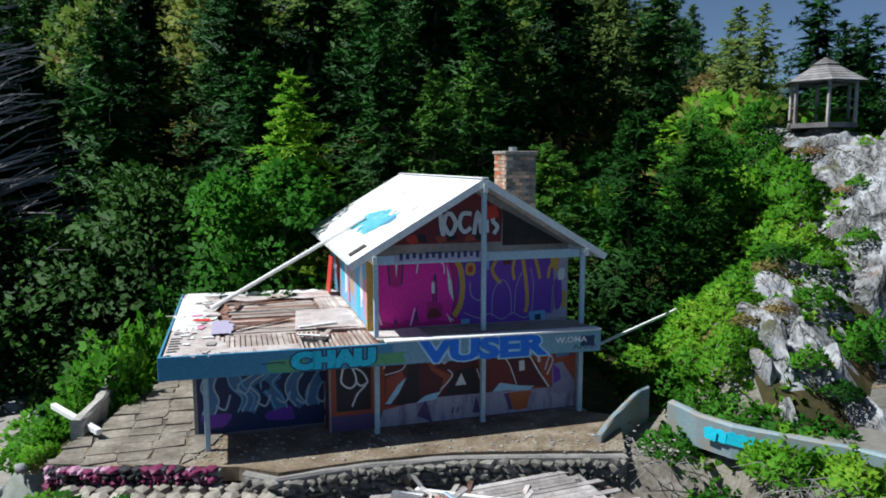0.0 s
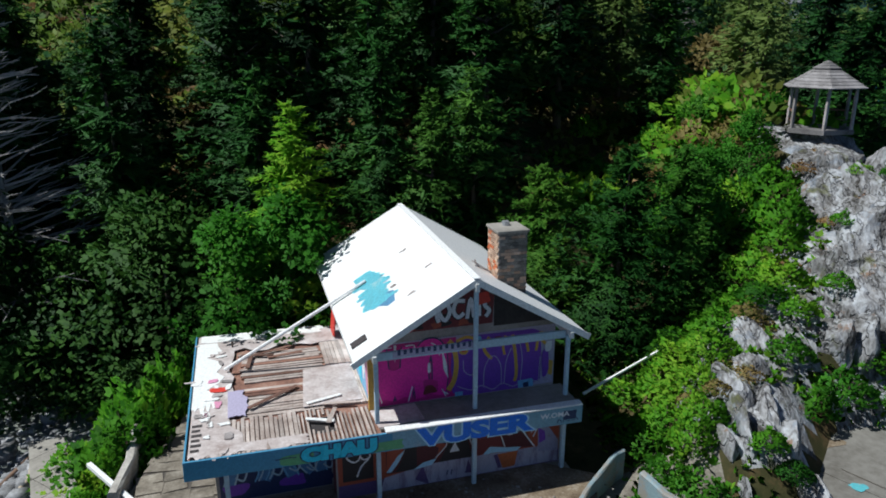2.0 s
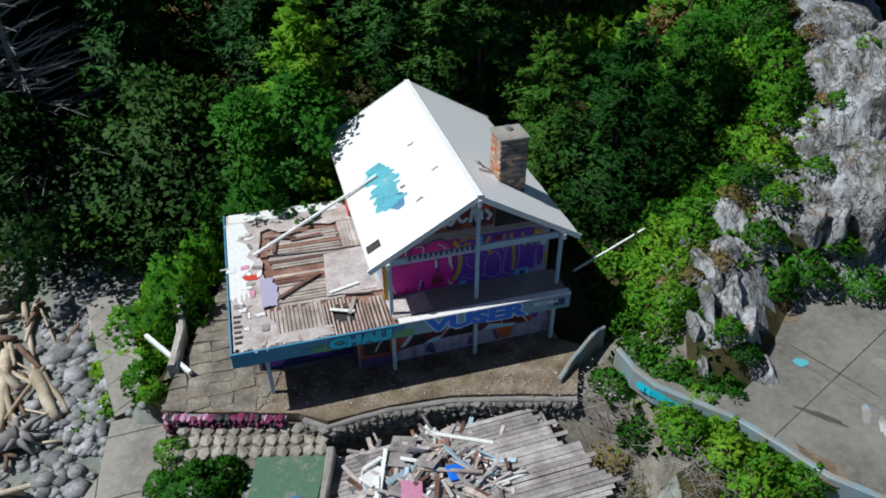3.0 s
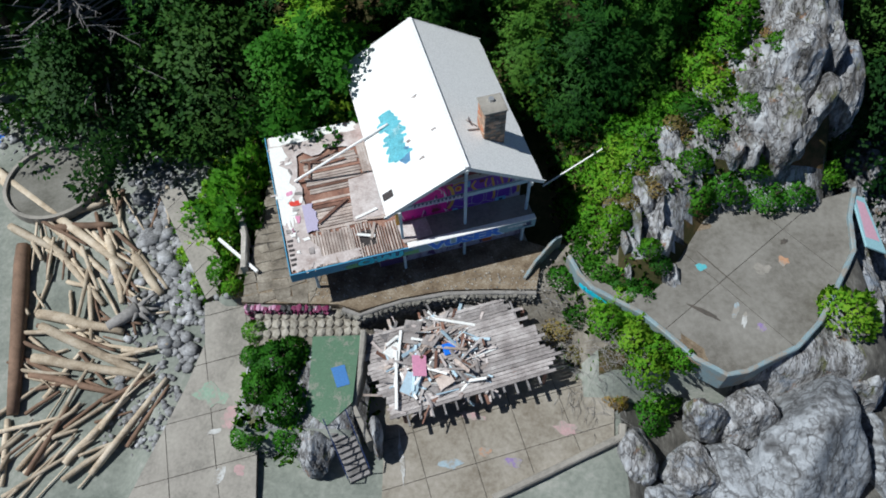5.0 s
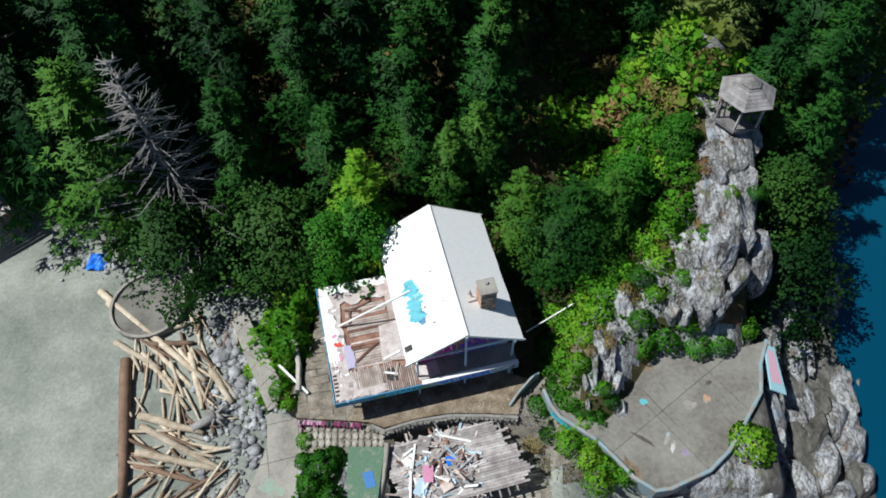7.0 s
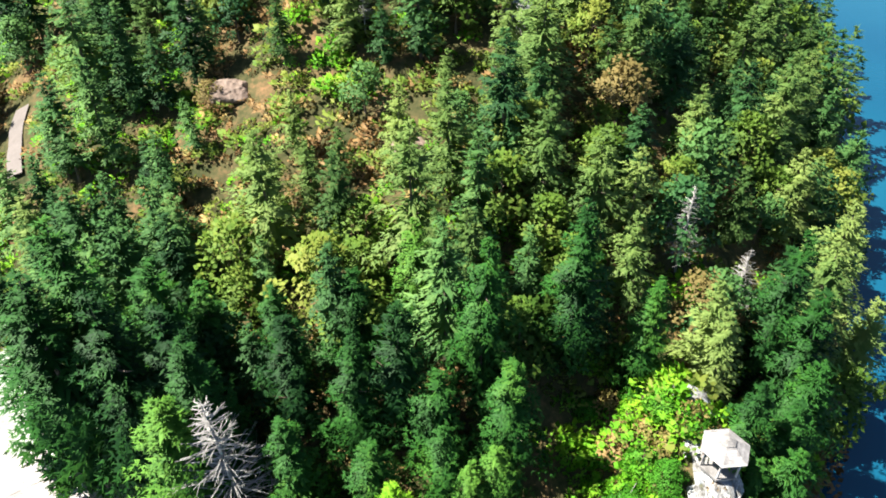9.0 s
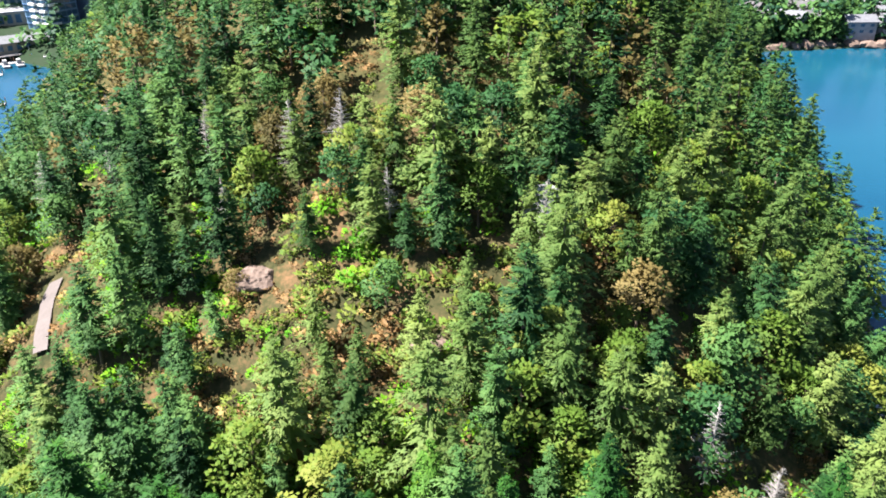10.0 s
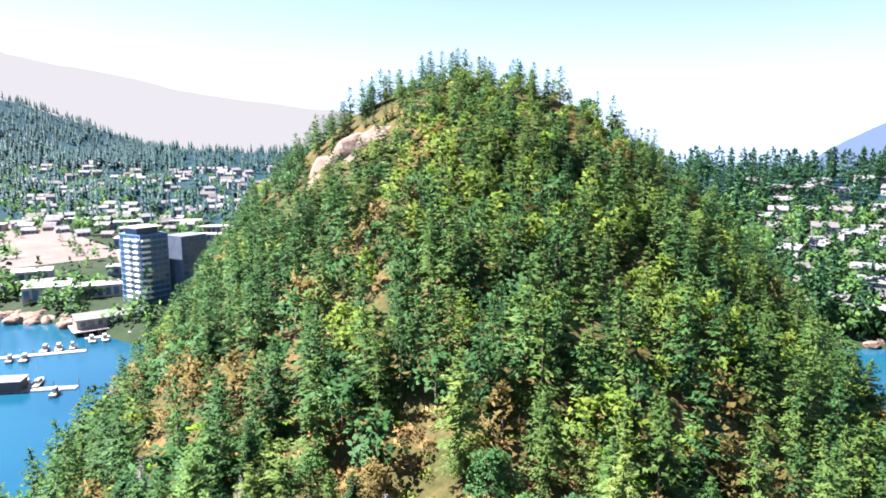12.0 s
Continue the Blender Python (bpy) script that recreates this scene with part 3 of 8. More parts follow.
def layered_fir(h, r, branches, cards, size, seed, fans=2, bare=0.1, gap=0.1, wild=0.32, thin=0.27):
    """A fir of drooping, flat-topped boughs set at uneven heights, each a plate of needle sprays."""
    rng = np.random.RandomState(seed)
    P, D, S = [], [], []
    for k in range(branches):
        f = ((k + rng.rand()) / branches) ** 0.92
        L = r * ((1 - f) ** 0.78 * 0.95 + 0.06) * rng.uniform(1 - wild, 1 + 0.75 * wild)
        if f < 0.14:
            L *= 0.5 + 3.6 * f
        if rng.rand() < gap:
            continue
        a = k * 2.4 + rng.normal() * 0.4
        nc = max(3, int(cards * (0.3 + 0.7 * L / r)))
        t = np.sqrt(rng.uniform(0.06, 1.05, nc))
        side = rng.uniform(-1, 1, nc) * 0.42 * L * np.sqrt(np.clip(t * (1.2 - t), 0.02, 1))
        droop = rng.uniform(0.16, 0.42) * (1 - 0.6 * f)
        z = h * (bare + (1 - bare) * f) + L * (0.3 * f * t - droop * t ** 2) - 0.3 * np.abs(side) + rng.normal(size=nc) * 0.05 * L
        P.append(np.stack([math.cos(a) * L * t - math.sin(a) * side, math.sin(a) * L * t + math.cos(a) * side, z], 1))
        yaw = a + side / L * 1.4 + rng.normal(size=nc) * 0.5
        D.append(np.stack([np.cos(yaw), np.sin(yaw), -0.3 + 0.35 * f + rng.normal(size=nc) * 0.22], 1))
        S.append(size * rng.uniform(0.7, 1.3, nc) * (0.6 + 0.4 * (1 - f)))
        # the thick inner part of the bough
        q = np.array([0.02, 0.16, 0.3])
        yaw = a + rng.normal(size=3) * 0.35
        P.append(np.stack([math.cos(a) * L * q, math.sin(a) * L * q, np.full(3, h * (bare + (1 - bare) * f)) - 0.1 * L], 1))
        D.append(np.stack([np.cos(yaw), np.sin(yaw), np.array([-0.45, -0.25, -0.35])], 1))
        S.append(np.clip(L * np.array([0.62, 0.6, 0.5]) * (0.3 / thin) ** 0.5, size, 2.7 * size))
    n = 6
    P.append(np.stack([np.zeros(n), np.zeros(n), h * np.linspace(0.9, 0.985, n)], 1))
    D.append(np.stack([np.cos(np.arange(n) * 2.4) * 0.35, np.sin(np.arange(n) * 2.4) * 0.35, np.ones(n)], 1))
    S.append(np.full(n, size * 0.8))
    return sprays(np.concatenate(P), np.concatenate(D), np.concatenate(S), rng, fans, 0.9, thin, True)


def broad_leaves(h, r, clumps, leaves, size, seed, low=0.22, lumpy=0.24):
    """A crown of clumps round an uneven egg; each clump holds small leaves."""
    rng = np.random.RandomState(seed)
    P, D = [], []
    for c in range(clumps):
        f = rng.uniform(0, 1)
        z = h * (low + (1 - low) * f)
        R = r * math.sin(math.pi * min(0.97, 0.2 + 0.78 * f)) ** 0.8 * rng.uniform(0.35, 1.25) * (1.15 - 0.4 * f)
        a = rng.uniform(0, 6.283)
        centre = np.array([math.cos(a) * R, math.sin(a) * R, z - 0.06 * h])
        n = int(leaves * rng.uniform(0.6, 1.3))
        v = rng.normal(size=(n, 3))
        v /= np.linalg.norm(v, axis=1, keepdims=True)
        cr = r * lumpy * rng.uniform(0.7, 1.3)
        P.append(centre + v * cr * rng.uniform(0.55, 1.05, (n, 1)) * (1, 1, 0.7))
        D.append(v + rng.normal(size=(n, 3)) * 0.5 + (0, 0, -0.15))
    P, D = np.concatenate(P), np.concatenate(D)
    return sprays(P, D, np.full(len(P), size), rng, 1, 0, 0.38)


def rounded(V, k=4, mid=0.3, lift=0.35, soft=0.8):
    """Blades turned to face outwards from the crown's axis, and soft outward normals beside them: (n, 6)."""
    C = V.reshape(-1, k, 3).copy()
    h, r = V[:, 2].max(), np.abs(V[:, :2]).max()
    c = C.mean(1)
    o = np.stack([c[:, 0] / r, c[:, 1] / r, (c[:, 2] / h - mid) * 0.9 + lift], 1)
    o /= np.linalg.norm(o, axis=1, keepdims=True) + 1e-9
    n = np.cross(C[:, 1] - C[:, 0], C[:, k - 1] - C[:, 0])
    n /= np.linalg.norm(n, axis=1, keepdims=True) + 1e-9
    back = (n * o).sum(1) < 0
    C[back] = C[back][:, ::-1]
    n[back] *= -1
    N = soft * o + (1 - soft) * n
    N /= np.linalg.norm(N, axis=1, keepdims=True) + 1e-9
    return np.concatenate([C, np.repeat(N[:, None], k, 1)], 2).reshape(-1, 6)


def set_down(V, R, p):
    """A grown plant (n, 6) scaled and turned by R and moved to p."""
    N = V[:, 3:] @ R.T
    return np.concatenate([V[:, :3] @ R.T + p, N / (np.linalg.norm(N, axis=1, keepdims=True) + 1e-9)], 1)


def leaf_mesh(name, V, material, k=4):
    if V.shape[1] == 3:
        V = rounded(V, k)
    V, N = np.ascontiguousarray(V[:, :3]), np.ascontiguousarray(V[:, 3:])
    me = raw_mesh(name, V, np.arange(len(V)).reshape(-1, k))
    me.attributes.new("custom_normal", "FLOAT_VECTOR", "POINT").data.foreach_set("vector", N.astype(np.float32).ravel())
    me.materials.append(material)
    return me


def trunk_mesh(h, r, seed, lean=0.0, limbs=5, material=BARK):
    rng = random.Random(seed)
    bm = bmesh.new()
    pts = [(lean * h * f ** 2 + rng.uniform(-0.03, 0.03) * h * 0.3, rng.uniform(-0.02, 0.02) * h * 0.3, h * f - 0.6 * (f == 0)) for f in (0, 0.15, 0.4, 0.7, 1.0)]
    tube(bm, pts, [r * 1.25, r, r * 0.75, r * 0.45, r * 0.1])
    for i in range(limbs):
        f = rng.uniform(0.25, 0.8)
        a = rng.uniform(0, 6.28)
        b = Vector((lean * h * f * f, 0, h * f))
        L = h * 0.22 * (1.1 - f)
        e = b + Vector((math.cos(a) * L, math.sin(a) * L, L * 0.5))
        tube(bm, [b, (b + e) / 2 + Vector((0, 0, -0.1)), e], [r * 0.35, r * 0.22, r * 0.06], 5)
    return mesh_of(bm, "trunk", material)


def snag_parts(h, seed, twigs=110, wide=0.33):
    """A dead trunk and its bare branches, as two meshes."""
    rng = random.Random(seed)
    stem, bm = bmesh.new(), bmesh.new()
    tube(stem, [(0, 0, -0.5), (0.05, 0.02, h * 0.4), (0.1, -0.05, h * 0.75), (0.05, 0.0, h)], [h * 0.013, h * 0.01, h * 0.006, h * 0.0015], 6)
    for i in range(twigs):
        f = rng.uniform(0.2, 0.97)
        a = rng.uniform(0, 6.28)
        L = h * wide * (1.08 - f) * rng.uniform(0.5, 1.1)
        b = Vector((0.05, 0, h * f))
        d = Vector((math.cos(a), math.sin(a), rng.uniform(0.0, 0.45)))
        e = b + d * L
        tube(bm, [b, b + d * L * 0.5 + Vector((0, 0, rng.uniform(-0.05, 0.1) * L)), e], [h * 0.0035, h * 0.0022, h * 0.0008], 3)
        for k in range(2):
            q = b + d * L * rng.uniform(0.4, 0.9)
            g = Vector((math.cos(a + rng.uniform(-1, 1)), math.sin(a + rng.uniform(-1, 1)), rng.uniform(0, 0.5)))
            tube(bm, [q, q + g * L * 0.3], [h * 0.0016, h * 0.0006], 3)
    return mesh_of(stem, "trunk", SNAGWOOD), mesh_of(bm, "branches", SNAGWOOD)


def tree_kind(name, label, category, crown_v, material, h, r, seed, lean=0.0):
    """A prototype tree of unit pose: trunk and crown."""
    ob = holder(name, pose(0, -400, -60), label, category)
    part("trunk", trunk_mesh(h, r, seed, lean), None, ob)
    part("crown", leaf_mesh("crown", rounded(crown_v, 3, 0.3, 0.12 if material is FIR else 0.35 if material in (SHRUB, HEMLOCK) else 0.55) if name == "fir_tree" else crown_v, material, 3 if name == "fir_tree" else 4), None, ob)
    return ob


def plant(proto, x, y, s, z=None, turn=None, rng=random, group=""):
    z = h_at(x, y) - 0.15 if z is None else z
    t = rng.uniform(0, 360) if turn is None else turn
    ob = copy_thing(proto, pose(x, y, z, rng.uniform(-2, 2), rng.uniform(-2, 2), t) @ Matrix.Diagonal((s, s, s, 1)))
    ob.matrix_basis = pose(x, y, z, rng.uniform(-2, 2), rng.uniform(-2, 2), t) @ Matrix.Diagonal((s * rng.uniform(0.92, 1.1), s * rng.uniform(0.92, 1.1), s, 1))
    if group:
        ob["group"] = group
    return ob


FIR_LABEL = "tall dark green fir tree on the wooded slope"
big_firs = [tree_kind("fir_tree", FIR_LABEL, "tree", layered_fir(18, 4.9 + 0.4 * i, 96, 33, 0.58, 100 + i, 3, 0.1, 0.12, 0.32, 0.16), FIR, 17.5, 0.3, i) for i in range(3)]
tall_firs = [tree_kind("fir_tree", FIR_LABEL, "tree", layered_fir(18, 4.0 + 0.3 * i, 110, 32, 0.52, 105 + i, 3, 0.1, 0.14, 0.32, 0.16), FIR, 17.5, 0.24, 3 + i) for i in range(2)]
young_firs = [tree_kind("fir_tree", "young bright green fir tree close behind the house", "tree", layered_fir(10, 3.1, 90, 34, 0.36, 120 + i, 3, 0.04, 0.05, 0.35, 0.2), SHRUB, 9.6, 0.15, 5 + i) for i in range(2)]
dark_firs = [tree_kind("fir_tree", "broad dark hemlock overhanging the house roof", "tree", layered_fir(11, 5.2 + 0.5 * i, 110, 60, 0.38, 130 + i, 3, 0.03, 0.06, 0.45, 0.18), HEMLOCK, 10.5, 0.2, 12 + i) for i in range(2)]
leaf_trees = [tree_kind("broadleaf_tree", "leafy green broadleaf tree beside the house", "tree", broad_leaves(9, 2.9, 85, 62, 0.3, 140 + i), LEAF, 7.5, 0.16, 9 + i) for i in range(3)]
mid_firs = [tree_kind("fir_tree", FIR_LABEL, "tree", layered_fir(16, 4.1 + 0.45 * (i // 2), 78 - 8 * (i // 2), 27, 0.62, 160 + i, 2, 0.1 + 0.05 * (i // 2), 0.12, 0.4, 0.19), PINE if i % 2 else LITFIR, 15.5, 0.22, 20 + i) for i in range(6)]
mid_leafs = [tree_kind("broadleaf_tree", "round-crowned yellow-green broadleaf tree on the slope" if i < 3 else "russet half-dead broadleaf tree on the slope", "tree", broad_leaves(9, 3.2, 46, 32, 0.5, 180 + i, 0.35), (GARDEN, MADRONE, MADRONE, RUSSET)[i], 7.8, 0.17, 30 + i) for i in range(4)]
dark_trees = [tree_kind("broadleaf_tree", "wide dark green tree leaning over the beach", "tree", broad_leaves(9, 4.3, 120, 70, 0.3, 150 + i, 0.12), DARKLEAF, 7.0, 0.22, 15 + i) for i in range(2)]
snags = []
for i in range(3):
    s = holder("dead_tree", pose(0, -400, -60), "bare grey dead tree with brittle branches", "tree")
    stem, twigs = snag_parts(13, 40 + i, 150 + 60 * (i == 2), 0.3 + 0.06 * (i == 2))
    part("trunk", stem, None, s)
    part("crown", twigs, None, s)
    snags.append(s)

rt = random.Random(77)
# (x, y, height of the top, prototype list, its own height)
NEAR = (
    # the tree at (-12.9, 30.4) takes dark leaves: shade put into its colour
    (-6.3, 30.6, 11.6, young_firs, 10), (-6.5, 29.2, 8.2, leaf_trees, 9), (-8.9, 28.6, 7.6, leaf_trees, 9), (-12.9, 30.4, 7.6, dark_trees, 9),
    (4.9, 32.0, 8.6, dark_firs, 11), (8.0, 30.2, 9.8, dark_firs, 11), (11.4, 31.6, 9.6, dark_firs, 11), (12.6, 33.0, 9.6, leaf_trees, 9),
    (-11.4, 38.6, 20.0, big_firs, 18), (-0.5, 43.5, 27.0, big_firs, 18), (14.2, 47.5, 21.0, big_firs, 18), (28.0, 54.0, 22.0, big_firs, 18),
    (30.0, 50.0, 18.0, big_firs, 18), (-30.0, 36.5, 24.0, big_firs, 18), (-37.5, 37.0, 25.0, big_firs, 18), (-0.5, 33.5, 12.0, big_firs, 18), (-2.6, 35.0, 14.0, big_firs, 18), (1.8, 34.6, 13.0, big_firs, 18), (-34.5, 41.0, 28.0, big_firs, 18), (-7.5, 49.3, 24.0, big_firs, 18),
    (7.8, 48.0, 28.0, big_firs, 18), (22.8, 40.6, 15.6, big_firs, 18), (26.0, 37.5, 11.5, big_firs, 18), (-26.0, 33.0, 17.0, big_firs, 18),
    (-23.6, 36.4, 21.0, big_firs, 18), (-17.5, 40.5, 19.0, big_firs, 18), (-4.0, 38.0, 17.0, big_firs, 18),
    (2.5, 38.5, 19.0, big_firs, 18), (-15.5, 33.5, 15.0, big_firs, 18), (-30.0, 43.0, 22.0, big_firs, 18),
    (-21.4, 30.2, 6.4, dark_trees, 9), (-17.4, 31.4, 5.0, dark_trees, 9), (-9.0, 33.8, 13.0, big_firs, 18), (16.0, 36.0, 10.8, leaf_trees, 9), (-40.5, 38.0, 24.0, big_firs, 18), (-26.2, 37.5, 22.0, big_firs, 18), (23.6, 33.6, 8.5, dark_trees, 9), (24.8, 29.6, 5.5, dark_trees, 9), (23.2, 37.0, 11.0, big_firs, 18), (27.0, 42.0, 13.0, big_firs, 18), (26.4, 33.0, 6.5, big_firs, 18), (29.5, 46.0, 14.0, big_firs, 18),
)
for i, (x, y, top, kinds, own) in enumerate(NEAR):
    z = h_at(x, y)
    if kinds is big_firs and top > 19:
        kinds = tall_firs
    plant(kinds[i % len(kinds)], x, y, (top - z + 0.2) / own, rng=rt, group="trees behind the house")
plant(snags[2], -20.5, 32.8, (18.1 - h_at(-20.5, 32.8)) / 13, rng=rt)

# the dark belt of firs close behind the house
yb = 34.5
while yb < 47:
    xb = -39.0
    while xb < 15:
        px, py = xb + rt.uniform(-1.1, 1.1), yb + rt.uniform(-1.1, 1.1)
        xb += 6.4
        if min((px - n[0]) ** 2 + (py - n[1]) ** 2 for n in NEAR) < 16 or math.hypot(px + 20.5, py - 31.5) < 4 or px > 8.5 or px < -24 - (py - 34) * 0.9:
            continue
        z = h_at(px, py)
        plant(rt.choice(big_firs), px, py, rt.uniform(12.5, 18.5) / 18, z - 0.2, rng=rt, group="trees behind the house")
    yb += 5.6

# the hillside wood: single trees on the near slope, one joined wood beyond
def far_conifer(seed):
    return layered_fir(16, 4.2, 38, 14, 1.0, seed, 1, 0.08, 0.06, 0.36, 0.27)


def far_broad(seed):
    return broad_leaves(9, 3.6, 22, 13, 1.02, seed, 0.25)


far_sets = {"fir": ([rounded(far_conifer(200 + i), 3, 0.3, 0.75, 0.92) for i in range(4)], LITFIR, 16, 3), "pine": ([rounded(far_conifer(210 + i), 3, 0.3, 0.75, 0.92) for i in range(4)], PINE, 16, 3), "leaf": ([rounded(far_broad(220 + i), 4, 0.3, 0.75, 0.92) for i in range(3)], MADRONE, 9, 4), "green": ([rounded(far_broad(230 + i), 4, 0.3, 0.75, 0.92) for i in range(2)], GARDEN, 9, 4), "russet": ([rounded(far_broad(240 + i), 4, 0.3, 0.75, 0.92) for i in range(2)], RUSSET, 9, 4)}
joined = {k: [] for k in far_sets}
trunks = []
STEP = 5.1
near_xy = [(n[0], n[1]) for n in NEAR]
y = 46.0
while y < 345:
    x = -210.0
    while x < 75:
        px, py = x + rt.uniform(-2.2, 2.2), y + rt.uniform(-2.2, 2.2)
        x += STEP if y < 250 else 7.0
        u = float(hill_u(np.array([px]), np.array([py]))[0])
        if u > 0.97 or min((px - a) ** 2 + (py - b) ** 2 for a, b in near_xy) < 9:
            continue
        open_spot = float(fbm(np.array([px / 26]), np.array([py / 26]), 51)[0])
        clearing = 0.9 * math.exp(-(((px + 22) / 21) ** 2 + ((py - 69) / 11) ** 2)) + 1.6 * math.exp(-(((px + 81) / 13) ** 2 + ((py - 212) / 14) ** 2)) + 1.6 * math.exp(-(((px + 65) / 8) ** 2 + ((py - 74) / 14) ** 2))
        if rt.random() < clearing * 0.9 or (open_spot > 0.62 and rt.random() < 0.5):
            continue
        z = h_at(px, py) - 0.2
        mix = rt.random() + (open_spot - 0.5) * 0.9
        west = px < float(np.interp(py, HILL_Y, HILL_C)) - 26
        if on_track(px, py, 4.0) or on_track(px - 4, py + 5, 3.5) or (8 < px < 19 and py < 52):
            continue
        kind = ("fir" if rt.random() < (0.85 if west else 0.34) else "pine") if mix < (0.8 if west else 0.66) else ("leaf" if mix < 0.88 else "green" if mix < 1.0 else "russet")
        top = rt.uniform(9, 18) if kind in ("fir", "pine") else rt.uniform(6.5, 11)
        top *= 1 - 0.36 * min(1, max(0, (py - 170) / 50))
        if clearing > 0.35:
            top *= 0.6
        if py < 106:
            if rt.random() < 0.05:
                plant(rt.choice(snags[:2]), px, py, rt.uniform(7, 13) / 13, z, rng=rt, group="dead trees on the slope")
            elif kind in ("fir", "pine"):
                plant(rt.choice(mid_firs[0::2] if kind == "fir" else mid_firs[1::2]), px, py, top / 16, z, rng=rt, group="trees on the slope")
            else:
                plant(mid_leafs[0] if kind == "green" else mid_leafs[3] if kind == "russet" else rt.choice(mid_leafs[1:3]), px, py, top / 9, z, rng=rt, group="trees on the slope")
        else:
            sets, _, own, _ = far_sets[kind]
            V = rt.choice(sets)
            s, a = top / own, rt.uniform(0, 6.28)
            wide = s * rt.uniform(0.85, 1.2) * (1.25 if py > 180 else 1)
            rot = np.array([[math.cos(a) * wide, -math.sin(a) * wide, 0], [math.sin(a) * wide, math.cos(a) * wide, 0], [0, 0, s]])
            joined[kind].append(set_down(V, rot, (px, py, z)))
            trunks.append((px, py, z, top))
    y += STEP * 0.92 if y < 190 else 4.3 if y < 250 else 7.0
for k, chunks in joined.items():
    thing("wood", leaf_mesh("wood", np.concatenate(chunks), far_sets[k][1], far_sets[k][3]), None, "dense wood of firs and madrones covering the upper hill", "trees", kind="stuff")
TV, TF = [], []
for px, py, z, top in trunks:
    b = len(TV)
    for k in range(4):
        a = k * math.pi / 2
        TV.append((px + 0.2 * math.cos(a), py + 0.2 * math.sin(a), z - 0.4))
    TV.append((px, py, z + top * 0.9))
    TF += [(b + k, b + (k + 1) % 4, b + 4) for k in range(4)]
tm = raw_mesh("wood_trunks", TV, TF)
tm.materials.append(BARK)
thing("wood_trunks", tm, None, "brown trunks of the trees on the upper hill", "trunks", kind="stuff")

# ---- the plot: rock, terraces, walls, debris, beach ----
PALEFLAG = surface("pale_tread_stone", (0.16, 0.14, 0.11), (0.3, 0.275, 0.23), (0.42, 0.39, 0.34), big=1.1, fine=9, bump=0.5, vary=0.4)
FLAG = surface("littered_flagstone", (0.08, 0.066, 0.05), (0.19, 0.165, 0.13), (0.33, 0.3, 0.25), big=1.1, fine=9, bump=0.5, vary=0.35)
GRAVEL = surface("littered_gravel", (0.07, 0.045, 0.026), (0.19, 0.145, 0.095), (0.36, 0.32, 0.26), big=1.0, fine=11, bump=0.6)
GREENPAD = paint("green_painted_concrete", (0.075, 0.155, 0.09), (0.19, 0.2, 0.16), 0.52)
BLUEPAD = paint("blue_painted_concrete", (0.04, 0.16, 0.42), (0.2, 0.26, 0.3), 0.66)
PALEWALL = paint("pale_blue_wall_paint", (0.22, 0.3, 0.33), (0.26, 0.24, 0.21), 0.48)
DRIFT = surface("bleached_driftwood", (0.24, 0.18, 0.12), (0.46, 0.38, 0.28), (0.62, 0.55, 0.45), big=1.0, fine=12, bump=0.6, vary=0.5)
LOGBROWN = surface("brown_log", (0.09, 0.055, 0.035), (0.24, 0.15, 0.1), big=1.2, fine=12, bump=0.6, vary=0.3)
GREYBOARD = surface("grey_board", (0.15, 0.13, 0.125), (0.32, 0.29, 0.28), (0.5, 0.47, 0.46), big=1.3, fine=16, bump=0.4, vary=0.6)
SHINGLE = surface("weathered_cedar_shingle", (0.09, 0.083, 0.08), (0.21, 0.197, 0.195), (0.33, 0.312, 0.31), big=1.2, fine=14, bump=0.5, vary=0.4)
PINKROCK = surface("bare_pinkish_rock", (0.085, 0.058, 0.044), (0.15, 0.104, 0.082), (0.215, 0.165, 0.135), big=0.25, fine=2, bump=0.8, depth=0.3)
BOULDER = surface("smooth_blue_grey_granite", (0.13, 0.134, 0.14), (0.29, 0.305, 0.325), (0.44, 0.46, 0.49), big=0.5, fine=4, bump=0.5, depth=0.06)
for k in (0.22, 0.4):
    cracked(BOULDER, k, (1.0, 0.8, 0.6))
rp = random.Random(5)


def crag(rx, ry, rz, seed, sub=4, rough=0.35, strata=2.2):
    """A split, layered rock of those half-sizes: flat broken faces, then ledges and cracks."""
    r = random.Random(seed)
    cuts = []
    for i in range(15):
        n = Vector((r.gauss(0, 1), r.gauss(0, 0.55), r.gauss(0.15, 0.6))).normalized()
        cuts.append((n, r.uniform(0.68, 1.0)))
    bm = bmesh.new()
    bmesh.ops.create_icosphere(bm, subdivisions=sub, radius=1.0)
    off = Vector((seed * 7.3, seed * 3.1, seed * 1.7))
    for v in bm.verts:
        d = v.co.normalized()
        k = 1.12
        for n, h in cuts:
            c = d.dot(n)
            if c > 0.05:
                k = min(k, h / c)
        p = Vector((d.x * rx, d.y * ry, d.z * rz)) * k
        q = p + off
        # ledges run along the layering, which dips steeply
        across = q.x * 0.86 + q.z * 0.4 + 0.35 * noise.noise(q * 0.5)
        ledge = (across * 1.7) % 1.0
        s1 = noise.fractal(Vector((q.x * 1.6, q.y * 0.5, q.z * 0.8)), 0.9, 2.1, 4)
        s2 = noise.noise(Vector((q.x * 5.0, q.y * 1.4, q.z * 1.8)))
        v.co = p + d * (rough * (0.42 * s1 + 0.28 * (ledge - 0.5) + 0.14 * s2)) * min(1.2, 0.5 * (rx + rz) ** 0.5 + 0.2)
    return bm


